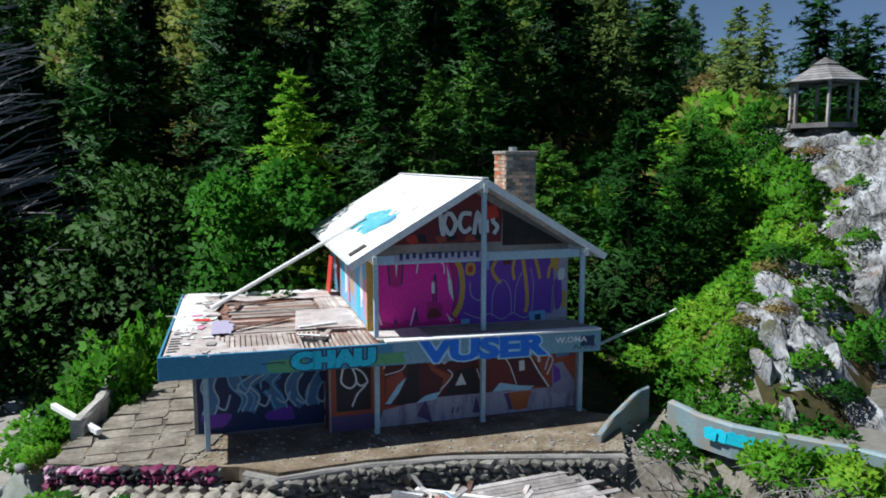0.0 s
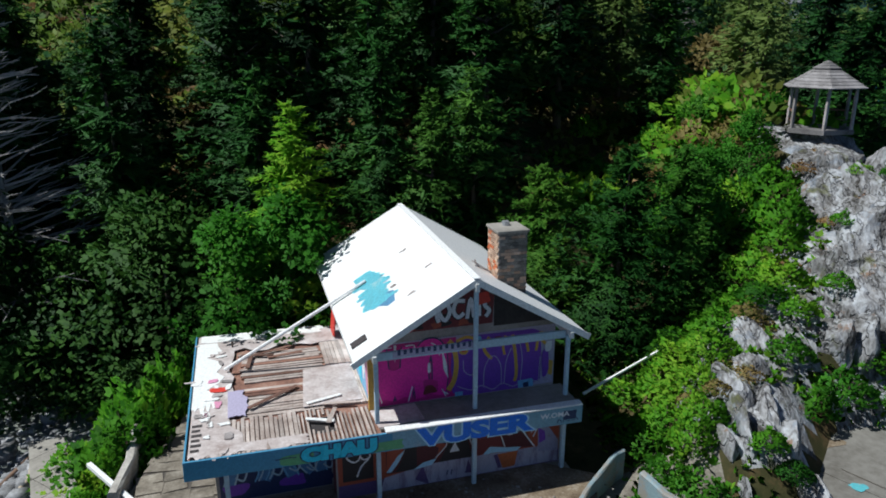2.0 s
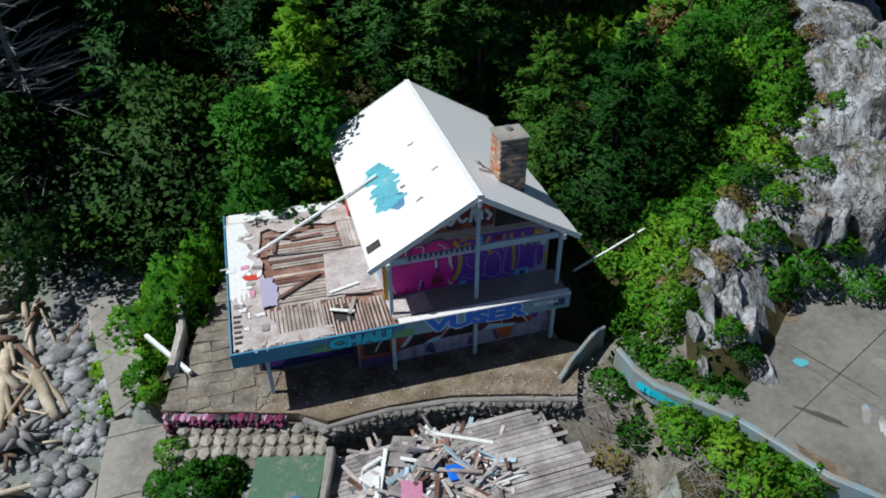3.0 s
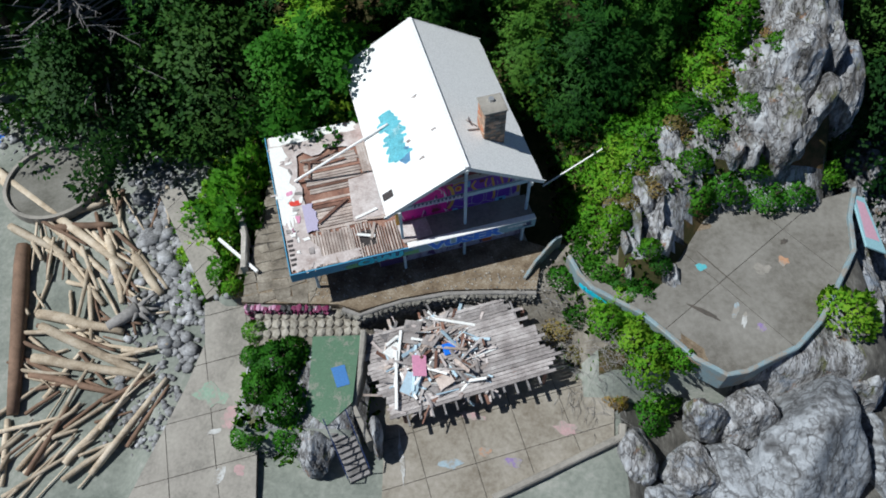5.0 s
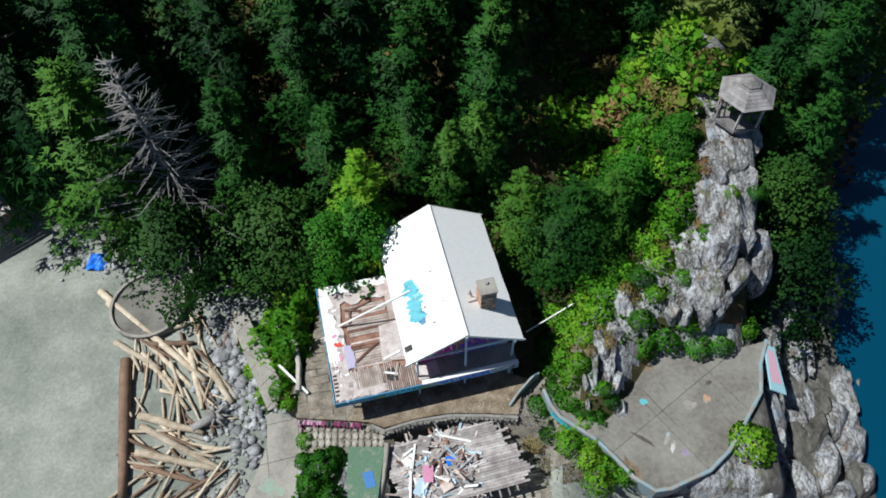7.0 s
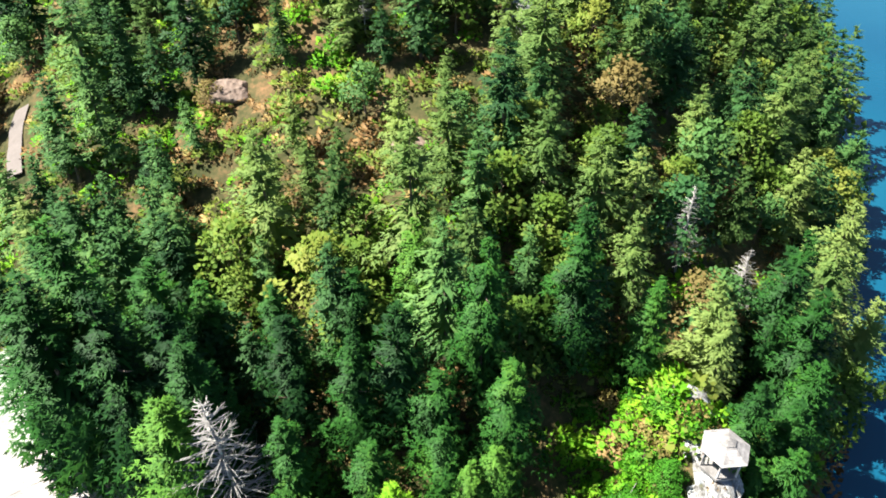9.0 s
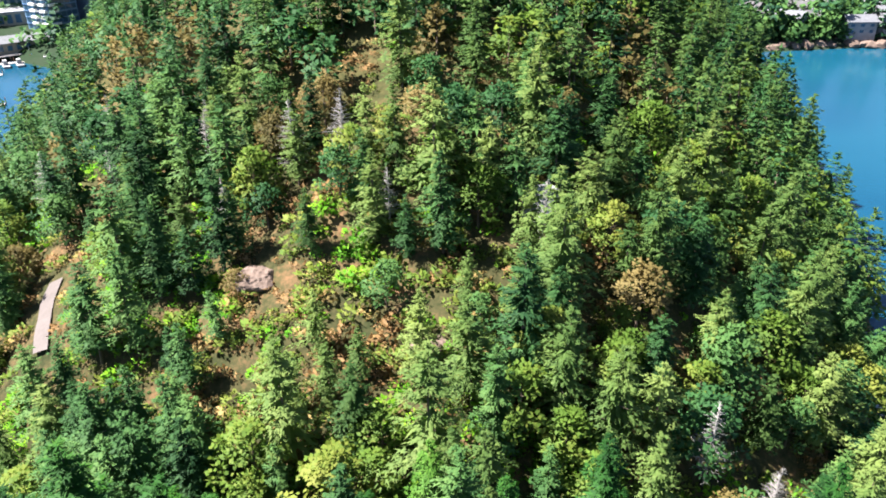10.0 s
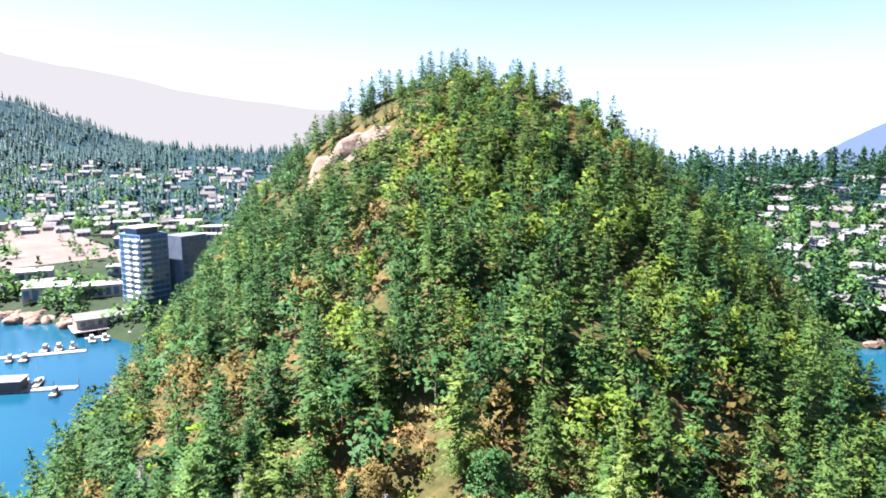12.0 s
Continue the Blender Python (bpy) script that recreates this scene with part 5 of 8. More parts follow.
mats = [GREYBOARD, GREYBOARD, OLDBOARD, MEMBRANE, DARKBOARD, GREYBOARD, MEMBRANE, WHITE, PALEBLUE, SHINGLE, OLDBOARD]
names = {GREYBOARD: "grey weathered", WHITE: "peeling white", OLDBOARD: "brownish", DARKBOARD: "rotten brown", MEMBRANE: "pale stained", PALEBLUE: "pale blue painted", SHINGLE: "dark grey"}
for i in range(440):
    u, v = rp.gauss(-0.5, 2.0), rp.uniform(-4.0, 0.35)
    if not -3.8 < u < 3.3 + 0.55 * v:
        continue
    x, y = debris_at(u, v)
    L, w = rp.uniform(0.5, 2.5), rp.uniform(0.06, 0.17)
    heap = 0.75 * math.exp(-((u + 0.7) / 2.5) ** 2 - ((v + 1.8) / 1.9) ** 2)
    m = rp.choice(mats)
    thing("plank", on_box(-L / 2, L / 2, -w / 2, w / 2, -0.02, 0.02, wear=0.006, rng=rp), m, names[m] + " broken plank in the wreckage heap", "plank", "wreckage planks", m=pose(x, y, -0.88 + heap * rp.uniform(0.2, 1.1) + 0.03, rp.gauss(0, 14), rp.gauss(0, 12), rp.choice((70, 110, -20, 15, 40, 140)) + rp.gauss(0, 25)))
for i in range(80):
    u, v = rp.uniform(-3.6, 2.4), rp.uniform(-3.4, 0.3)
    x, y = debris_at(u, v)
    m = rp.choice((GREYBOARD, MEMBRANE, GREYBOARD, SHINGLE, PALEBLUE, OLDBOARD, MEMBRANE))
    L, w = rp.uniform(0.4, 1.2), rp.uniform(0.3, 0.75)
    heap = 0.6 * math.exp(-((u + 1.4) / 1.9) ** 2 - ((v + 1.8) / 1.6) ** 2)
    thing("sheet_scrap", on_box(-L / 2, L / 2, -w / 2, w / 2, -0.015, 0.015, wear=0.05, rng=rp), m, names[m] + " sheet fragment in the wreckage heap", "board", "wreckage sheets", m=pose(x, y, -0.86 + heap * rp.uniform(0.5, 1.1), rp.gauss(0, 16), rp.gauss(0, 16), rp.uniform(0, 180)))
for i, (u, v, L, w, m, lab, t) in enumerate(((-1.9, -0.2, 1.3, 0.9, GREYBOARD, "large pale grey board lying on the wreckage", 80), (-0.3, -1.7, 0.75, 0.6, ROYAL, "bright blue board in the wreckage heap", 20), (-2.6, -2.9, 1.1, 0.8, PALEBLUE, "pale blue painted door panel in the wreckage", 70), (0.5, -0.1, 0.9, 0.6, GREYBOARD, "grey plywood sheet on the wreckage", 10), (-2.0, -2.2, 1.1, 0.7, PINK, "pinkish board lying on the wreckage", 95), (1.5, -2.6, 0.9, 0.35, RED, "red board fragment on the deck", 25), (2.2, -3.5, 0.7, 0.55, ORANGE, "orange painted shape on the deck boards", 40), (-1.0, -3.2, 0.8, 0.6, OLDBOARD, "brown plywood scrap in the wreckage", 30), (-3.0, -0.9, 0.9, 0.6, WHITE, "white board scrap in the wreckage", 50), (1.7, -0.4, 2.6, 1.5, SHINGLE, "grey shingled roof piece lying on the deck", -18), (-1.1, -1.0, 0.8, 0.7, GREYBOARD, "grey board scrap in the wreckage", 60))):
    x, y = debris_at(u, v)
    heap = 0.6 * math.exp(-((u + 1.3) / 1.5) ** 2 - ((v + 1.8) / 1.5) ** 2) if m not in (ORANGE, SHINGLE) else 0.0
    thing("board", bevelled(on_box(-L / 2, L / 2, -w / 2, w / 2, -0.02, 0.02, wear=0.02, rng=rp), 0.006), m, lab, "board", m=pose(x, y, -0.9 + heap + 0.03 + 0.3 * (heap > 0.05), rp.gauss(0, 10) * (heap > 0), rp.gauss(0, 10) * (heap > 0), t))
for i, (u0, v0, u1, v1) in enumerate(((-2.9, -1.0, -3.6, -3.9), (-0.9, 0.3, 1.3, -0.7), (-3.3, -0.6, -2.6, -0.2), (0.6, -2.4, 2.0, -2.2), (-2.4, 0.0, -3.4, -2.8))):
    (x0, y0), (x1, y1) = debris_at(u0, v0), debris_at(u1, v1)
    bm = bmesh.new()
    beam(bm, (x0, y0, -0.35), (x1, y1, -0.5), 0.14, 0.09)
    thing("beam", bm, WHITE, "long peeling white beam across the wreckage", "beam", "white beams")
thing("propped_sheet", on_box(-0.35, 0.35, -0.02, 0.02, -0.55, 0.55, wear=0.04, rng=rp), WHITE, "white panel propped upright in the wreckage", "board", m=pose(-0.95, 15.6, -0.4, 22, 12, 10))

# ---- dry-stone walls ----
def stone_mesh(seed):
    bm = bmesh.new()
    bmesh.ops.create_icosphere(bm, subdivisions=1, radius=0.5)
    r = random.Random(seed)
    for v in bm.verts:
        k = max(abs(v.co.x), abs(v.co.y), abs(v.co.z)) * 2
        v.co = v.co / k ** 0.9
        v.co += Vector((r.uniform(-1, 1), r.uniform(-1, 1), r.uniform(-1, 1))) * 0.1
    me = bpy.data.meshes.new("stone")
    bm.to_mesh(me)
    bm.free()
    return me


stone_shapes = [stone_mesh(i) for i in range(9)]
WALLSTONE = surface("dark_wall_stone", (0.06, 0.056, 0.05), (0.16, 0.15, 0.13), (0.29, 0.275, 0.24), big=1.3, fine=9, bump=0.6, vary=0.7)
BEACHROCK = surface("grey_beach_rock", (0.07, 0.07, 0.075), (0.25, 0.25, 0.255), (0.42, 0.43, 0.45), big=1.3, fine=7, bump=0.7, vary=0.8)
PLUM = paint("plum_spray", (0.16, 0.015, 0.07), (0.3, 0.16, 0.22), 0.6)
DUSTYPINK = paint("dusty_pink_spray", (0.46, 0.24, 0.36), (0.3, 0.2, 0.24), 0.62)
for me in stone_shapes:
    me.materials.append(WALLSTONE)
red_shapes = []
for m in (PLUM, PLUM, BLACKISH, DUSTYPINK, PLUM, DUSTYPINK, BLACKISH, PLUM):
    me = stone_shapes[len(red_shapes)].copy()
    me.materials[0] = m
    red_shapes.append(me)


def stone_wall(name, pts, top, bottom, label, shapes, course=0.21, size=0.34):
    line = densify(pts, 0.05)
    core = low_wall(name, densify(pts, 0.5), 0.22, top - 0.06, bottom, MORTAR, label)
    n = 0
    for row in range(int((top - bottom) / course)):
        z = bottom + course * (row + 0.5)
        i = rp.randint(0, 5)
        while i < len(line) - 1:
            w = size * rp.uniform(0.45, 1.7)
            p, q = Vector(line[i]), Vector(line[min(i + 3, len(line) - 1)])
            d = (q - p).normalized() if (q - p).length else Vector((1, 0))
            ob = new("stone", rp.choice(shapes))
            ob.matrix_world = Matrix.Translation((p.x + d.y * 0.1, p.y - d.x * 0.1 + rp.uniform(-0.03, 0.03), z + rp.uniform(-0.05, 0.05))) @ Matrix.Rotation(math.atan2(d.y, d.x) + rp.uniform(-0.1, 0.1), 4, "Z") @ Matrix.Rotation(rp.uniform(-0.15, 0.15), 4, "Y") @ Matrix.Diagonal((w * 1.02, 0.36 * rp.uniform(0.8, 1.2), course * rp.uniform(0.75, 1.6), 1))
            ob.parent = core
            n += 1
            i += max(2, int(w / 0.05))
    return n


stone_wall("wall_stone", [(-5.0, 16.75), (-4.1, 16.4), (-3.0, 16.85), (-2.0, 17.2), (0.3, 17.7), (2.6, 17.8), (4.9, 17.8)], 0.05, -1.25, "dry-stone retaining wall of grey field stones", stone_shapes, 0.165, 0.25)
stone_wall("wall_painted", [(-9.9, 16.8), (-5.6, 16.75)], 0.12, -1.05, "low stone wall sprayed dark red and white", red_shapes, 0.13, 0.19)

RV, RF = [], []
sv = np.array([v.co[:] for v in stone_shapes[1].vertices])
sf = np.array([p.vertices[:] for p in stone_shapes[1].polygons])
for i in range(480):
    x = rp.uniform(-7.0, 6.6)
    y = 17.2 + abs(rp.gauss(0, 0.9)) + (0.6 if x > -2 else 0.0)
    if i > 420:
        x, y = rp.gauss(5.6, 0.9), rp.gauss(16.9, 1.1)
    k = rp.uniform(0.03, 0.12)
    RF.append(sf + len(sv) * len(RV))
    RV.append(sv * (k, k * rp.uniform(0.6, 1), k * 0.5) + (x, y, max(0.03, h_at(x, y)) + k * 0.12 if y > 17.3 else h_at(x, y) + k * 0.12))
rm = raw_mesh("rubble", np.concatenate(RV), np.concatenate(RF))
rm.materials.append(STONE)
thing("rubble", rm, None, "small pale stones scattered over the terrace", "stones", kind="stuff")

pale_shapes = [me.copy() for me in stone_shapes]
for me in pale_shapes:
    me.materials[0] = PALEFLAG
# pale stone treads below the painted wall
treads = holder("stone_steps", pose(0, 0, 0), "broad steps of pale rough stones below the terrace", "steps", kind="structure")
for k in range(13):
    for j in range(3):
        ob = new("stone", stone_shapes[(k * 3 + j) % 7])
        ob.parent = treads
        x, y = -9.7 + 0.45 * k + 0.05 * j, 16.42 - 0.52 * j + 0.02 * k
        ob.matrix_world = pose(x, y, h_at(x, y) + 0.04, 0, 0, rp.uniform(-9, 9)) @ Matrix.Diagonal((0.4, 0.5 * rp.uniform(0.85, 1.1), 0.3, 1))
        ob.data = pale_shapes[(k * 3 + j) % 7]

# ---- beach: drift logs, stones, a sunken ring ----
LOGS = ((-28.5, 27.8, -18.1, 20.5, 0.30), (-24.5, 21.9, -21.7, 11.9, 0.42), (-27.6, 26.8, -18.5, 19.6, 0.22), (-22.3, 17.6, -17.3, 16.6, 0.3), (-21.9, 16.8, -15.3, 14.1, 0.26), (-21.7, 15.0, -15.6, 14.1, 0.28), (-21.6, 14.1, -16.5, 13.1, 0.2), (-21.0, 26.5, -17.9, 21.4, 0.13), (-25.9, 23.4, -21.7, 21.3, 0.25), (-23.1, 23.3, -19.8, 23.6, 0.26))
LOGS2 = ((-19.8, 22.7, -17.8, 18.4, 0.24), (-23.5, 22.6, -18.9, 18.3, 0.2), (-20.5, 12.8, -19.1, 15.9, 0.14), (-18.3, 9.5, -16.1, 13.0, 0.2), (-16.9, 9.0, -14.1, 13.8, 0.18), (-22.0, 11.7, -21.1, 8.4, 0.16), (-23.3, 24.0, -20.7, 25.3, 0.25), (-16.0, 25.1, -14.8, 21.5, 0.12), (-15.3, 24.7, -14.0, 21.5, 0.12), (-17.9, 21.4, -15.7, 18.9, 0.28))


def drift_log(x0, y0, x1, y1, r, mat, label, lift=0.0):
    a, b = Vector((x0, y0, h_at(x0, y0) + r * 0.8 + lift)), Vector((x1, y1, h_at(x1, y1) + r * 0.8 + lift))
    pts = [a.lerp(b, f) + Vector((rp.uniform(-1, 1), rp.uniform(-1, 1), rp.uniform(-0.4, 0.4))) * 0.05 * min(1, r * 4) for f in (0, 0.12, 0.35, 0.6, 0.85, 1)]
    bm = tube(bmesh.new(), pts, [r * f for f in (0.92, 1.05, 1.0, 0.9, 0.8, 0.66)], 9)
    for v in bm.verts:
        v.co += Vector((rp.uniform(-1, 1), rp.uniform(-1, 1), rp.uniform(-1, 1))) * r * 0.07
    return thing("drift_log", bm, mat, label, "log", "drift logs on the beach", smooth=True)


for i, row in enumerate(LOGS + LOGS2):
    x0, y0, x1, y1, d = row
    drift_log(x0, y0, x1, y1, d * 1.0, LOGBROWN if i in (1, 6, 9) else DRIFT, "long dark brown drift log lying on the sand" if i == 1 else ("brown weathered drift log on the beach" if i in (6, 9) else "bleached pale drift log stranded on the beach"))
for i in range(112):
    if i < 34:
        x, y, a, L = rp.uniform(-22.0, -14.6), rp.uniform(7.6, 13.6), rp.gauss(0.85, 0.28), rp.uniform(1.6, 4.6)
    elif i < 85:
        x, y, a, L = rp.uniform(-24.0, -16.6), rp.uniform(17.5, 26.0), rp.gauss(-1.0, 0.35), rp.uniform(1.4, 4.2)
        if y > 23.4 and x < -21:
            continue
    else:
        x, y, a, L = rp.uniform(-22.0, -16.0), rp.uniform(13.4, 17.6), rp.gauss(-0.25, 0.3), rp.uniform(1.2, 3.6)
    if x > -15.2 and y < 10:
        continue
    r = rp.uniform(0.045, 0.15)
    drift_log(x - L / 2 * math.cos(a), y - L / 2 * math.sin(a), x + L / 2 * math.cos(a), y + L / 2 * math.sin(a), r, DRIFT if rp.random() < 0.8 else LOGBROWN, "bleached driftwood pole among the stranded logs", rp.uniform(0, 0.25))
# a pale root stump
stump = holder("root_stump", pose(-16.6, 17.8, -2.75), "pale gnarled tree stump washed up on stones", "stump")
rs = random.Random(17)
part("butt", tube(bmesh.new(), [(-1.5, -1.0, 0.25), (-0.7, -0.5, 0.36), (0.0, 0.0, 0.45)], [0.26, 0.33, 0.46], 9), SNAGWOOD, stump, smooth=True)
for k in range(14):
    a, L = rs.uniform(-1.6, 2.9), rs.uniform(0.5, 1.25)
    mid = (L * 0.5 * math.cos(a), L * 0.5 * math.sin(a), 0.45 + rs.uniform(-0.3, 0.35))
    part("root", tube(bmesh.new(), [(0, 0, 0.42), mid, (L * math.cos(a + rs.uniform(-0.5, 0.5)), L * math.sin(a), mid[2] + rs.uniform(-0.35, 0.2))], [rs.uniform(0.16, 0.28), rs.uniform(0.08, 0.16), 0.03], 6), SNAGWOOD, stump, smooth=True)
ringp = holder("concrete_ring", pose(-24.1, 26.6, -2.36), "sunken round concrete basin half buried in sand", "basin")
bm = bmesh.new()
rings = [[bm.verts.new((r * math.cos(k * math.pi / 20), r * math.sin(k * math.pi / 20), z)) for k in range(40)] for r, z in ((3.0, -0.4), (3.0, 0.22), (2.78, 0.24), (2.76, 0.0), (0.05, -0.02))]
for r0, r1 in zip(rings, rings[1:]):
    for k in range(40):
        bm.faces.new((r0[k], r0[(k + 1) % 40], r1[(k + 1) % 40], r1[k]))
part("rim", bm, CONCRETE, ringp)
part("floor", tube(bmesh.new(), [(0, 0, -0.3), (0, 0, 0.03)], [2.77, 2.77], 36), surface("dark_basin_concrete", (0.09, 0.085, 0.07), (0.15, 0.145, 0.125), (0.21, 0.2, 0.18), big=0.5, fine=5, bump=0.3), ringp)
SV, SF, SXY = [], [], []
base_v = np.array([v.co[:] for v in stone_shapes[0].vertices])
base_f = np.array([p.vertices[:] for p in stone_shapes[0].polygons])
for i in range(1300):
    t = rp.random()
    if i < 800:
        x, y = -18.2 + 5.0 * t + rp.gauss(0, 0.7), 26.5 - 9.5 * t + rp.gauss(0, 2.2)
    elif i < 1000:
        x, y = rp.uniform(-17, -13.4), rp.uniform(10, 17)
    else:
        x, y = -34 + 14 * t, 31.5 - 2.5 * t + rp.gauss(0, 0.8)
    s = rp.uniform(0.12, 0.42) * (1.3 if i < 800 else 0.8) * (1.9 if i % 9 == 0 else 1)
    a = rp.uniform(0, 6.28)
    R = np.array([[math.cos(a), -math.sin(a), 0], [math.sin(a), math.cos(a), 0], [0, 0, 1]])
    SF.append(base_f + len(base_v) * len(SV))
    SV.append((base_v * (s, s * rp.uniform(0.6, 1.1), s * rp.uniform(0.5, 0.9))) @ R.T + (x, y, s * 0.15))
    SXY.append((x, y))
SXY = np.array(SXY)
SZ = height(SXY[:, 0], SXY[:, 1])
for v, z in zip(SV, SZ):
    v[:, 2] += z
sm = raw_mesh("beach_stones", np.concatenate(SV), np.concatenate(SF))
sm.materials.append(BEACHROCK)
thing("beach_stones", sm, None, "grey broken stones piled along the beach", "stones", kind="stuff")
# a crumpled blue tarpaulin
bm = bmesh.new()
bmesh.ops.create_grid(bm, x_segments=10, y_segments=10, size=0.8)
for v in bm.verts:
    v.co.z = 0.25 + 0.3 * noise.noise(v.co * 2.2)
thing("tarpaulin", bm, ROYAL, "crumpled blue tarpaulin at the forest edge", "tarpaulin", m=pose(-29.7, 30.6, h_at(-29.7, 30.6)))
# timber landing at the left end of the beach
pier = holder("landing", pose(-42.5, 34.5, 0.3, 0, 0, 42), "grey timber landing at the end of the beach", "pier")
for k in range(22):
    part("board", on_box(-3.6, 3.6, -4.6 + 0.42 * k, -4.22 + 0.42 * k, -0.06, 0.0, wear=0.01, rng=rp), GREYBOARD, pier)
for x in (-3.2, 3.2):
    for y in (-4, 0, 4):
        part("pile", tube(bmesh.new(), [(x, y, -5.5), (x, y, -0.06)], [0.16, 0.14], 8), DARKBOARD, pier)

# ---- gazebo on the rock ----
gz0 = 9.75
gazebo = holder("gazebo", pose(19.9, 37.2, gz0, 0, 0, 12), "small weathered timber gazebo with a shingled roof", "gazebo")
def ring_pts(r, z, n=6):
    return [Vector((r * math.cos(2 * math.pi * k / n), r * math.sin(2 * math.pi * k / n), z)) for k in range(n)]


part("floor", slab(bmesh.new(), [(p.x, p.y) for p in ring_pts(1.75, 0)], -0.22, 0.02), SHINGLE, gazebo)
for p in ring_pts(1.6, 0):
    part("post", bevelled(on_box(p.x - 0.07, p.x + 0.07, p.y - 0.07, p.y + 0.07, 0, 2.2), 0.01), GREYBOARD, gazebo)
ps = ring_pts(1.6, 0)
for k in (0, 1, 2, 3, 5):
    a, b = ps[k], ps[(k + 1) % 6]
    for z in (0.35, 0.85) if k < 3 else ():
        bm = bmesh.new()
        beam(bm, a + Vector((0, 0, z)), b + Vector((0, 0, z)), 0.05, 0.09)
        part("rail", bm, DARKBOARD, gazebo)
    bm = bmesh.new()
    beam(bm, a + Vector((0, 0, 2.12)), b + Vector((0, 0, 2.12)), 0.08, 0.16)
    part("tie_beam", bm, GREYBOARD, gazebo)
bm = bmesh.new()
beam(bm, ps[4] + Vector((0, 0, 2.12)), ps[5] + Vector((0, 0, 2.12)), 0.08, 0.16)
part("tie_beam", bm, GREYBOARD, gazebo)
for lo, hi, name in (((2.1, 2.1), (0.62, 3.0), "roof"), ((0.72, 3.02), (0.03, 3.42), "cupola")):
    whole = None
    for row in range(6 if name == "roof" else 3):
        n = 6 if name == "roof" else 3
        f0, f1 = row / n, (row + 1.12) / n
        bm = bmesh.new()
        r0, z0 = lo[0] + (hi[0] - lo[0]) * f0, lo[1] + (hi[1] - lo[1]) * f0 + 0.03
        r1, z1 = lo[0] + (hi[0] - lo[0]) * min(1, f1), lo[1] + (hi[1] - lo[1]) * min(1, f1)
        A, B, C = ring_pts(r0, z0), ring_pts(r1, z1), ring_pts(r0 * 0.99, z0 - 0.04)
        va, vb, vc = [bm.verts.new(p) for p in A], [bm.verts.new(p) for p in B], [bm.verts.new(p) for p in C]
        for k in range(6):
            j = (k + 1) % 6
            bm.faces.new((va[k], va[j], vb[j], vb[k]))
            bm.faces.new((vc[k], vc[j], va[j], va[k]))
        if whole is None:
            whole = part(name, bm, SHINGLE, gazebo)
        else:
            part("shingle_course", bm, SHINGLE, whole)
part("collar", tube(bmesh.new(), [(0, 0, 2.96), (0, 0, 3.06)], [0.6, 0.6], 6), GREYBOARD, gazebo)

# ---- shrubs, ivy, dry grass ----
def scrub(seed, r, h, n, size, fans=2):
    rng = np.random.RandomState(seed)
    a, q = rng.uniform(0, 6.283, n), np.sqrt(rng.uniform(0, 1, n)) * r
    lump = 0.65 + 0.35 * np.sin(a * 3 + seed) * np.cos(q * 2.1 / max(r, 0.1) * 2 + seed)
    top = h * np.sqrt(np.clip(1 - (q / r) ** 2, 0, 1)) * lump
    P = np.stack([np.cos(a) * q, np.sin(a) * q, top * rng.uniform(0.45, 1.05, n)], 1)
    D = np.stack([np.cos(a) * 0.7, np.sin(a) * 0.7, rng.uniform(0.1, 1.0, n)], 1) + rng.normal(size=(n, 3)) * 0.45
    return sprays(P, D, np.full(n, size) * rng.uniform(0.7, 1.3, n), rng, fans, 0.8, 0.36)


bush_meshes = {}
for key, mat in (("green", SHRUB), ("dark", LEAF), ("dry", DRY), ("rust", RUST), ("yellow", FLOWER)):
    for k in range(2):
        me = leaf_mesh("leaves", scrub(300 + k + 10 * len(bush_meshes), 1.0, 1.0, 620 if key in ("green", "dark") else 380, 0.155), mat)
        bush_meshes[key, k] = me
stem_bm = bmesh.new()
for k in range(5):
    tube(stem_bm, [(0, 0, -0.15), (0.25 * math.cos(k * 1.3), 0.25 * math.sin(k * 1.3), 0.35), (0.5 * math.cos(k * 1.3), 0.5 * math.sin(k * 1.3), 0.65)], [0.03, 0.02, 0.008], 4)
STEMS = mesh_of(stem_bm, "stems", BARK)


def bush(x, y, r, h, key="green", label="dense bright green bush", z=None):
    ob = holder("bush", pose(x, y, h_at(x, y) - 0.1 if z is None else z, 0, 0, rp.uniform(0, 360)) @ Matrix.Diagonal((r, r * rp.uniform(0.85, 1.15), h, 1)), label, "bush")
    part("stem", STEMS, None, ob)
    part("foliage", bush_meshes[key, rp.randint(0, 1)], None, ob)
    return ob


for x, y, r, h in ((-11.3, 22.3, 1.6, 2.3), (-11.7, 24.4, 1.8, 2.8), (-10.9, 25.8, 1.2, 2.6), (-13.5, 23.0, 1.6, 2.0), (-12.6, 20.9, 1.4, 1.5), (-12.6, 26.8, 1.6, 2.3), (-14.6, 23.8, 1.4, 1.5), (-13.2, 22.2, 1.3, 1.5), (-12.6, 20.4, 1.1, 1.3), (-11.7, 19.2, 0.9, 1.0), (-11.8, 23.0, 1.0, 1.6), (-13.6, 25.4, 1.2, 1.8), (-9.7, 28.6, 1.4, 2.2), (-10.9, 18.0, 0.6, 0.7), (-14.2, 21.4, 1.0, 1.0), (-13.4, 19.4, 0.8, 0.8)):
    bush(x, y, r, h, "green", "leafy bright green bush on the bank")
for x, y, r, h in ((-8.0, 13.7, 1.2, 1.3), (-7.2, 11.7, 1.1, 1.4), (-8.6, 12.6, 0.9, 1.1), (-7.4, 14.4, 0.9, 1.0), (-6.9, 10.4, 0.9, 1.1)):
    bush(x, y, r, h, "dark", "dense dark green bush beside the painted pad")
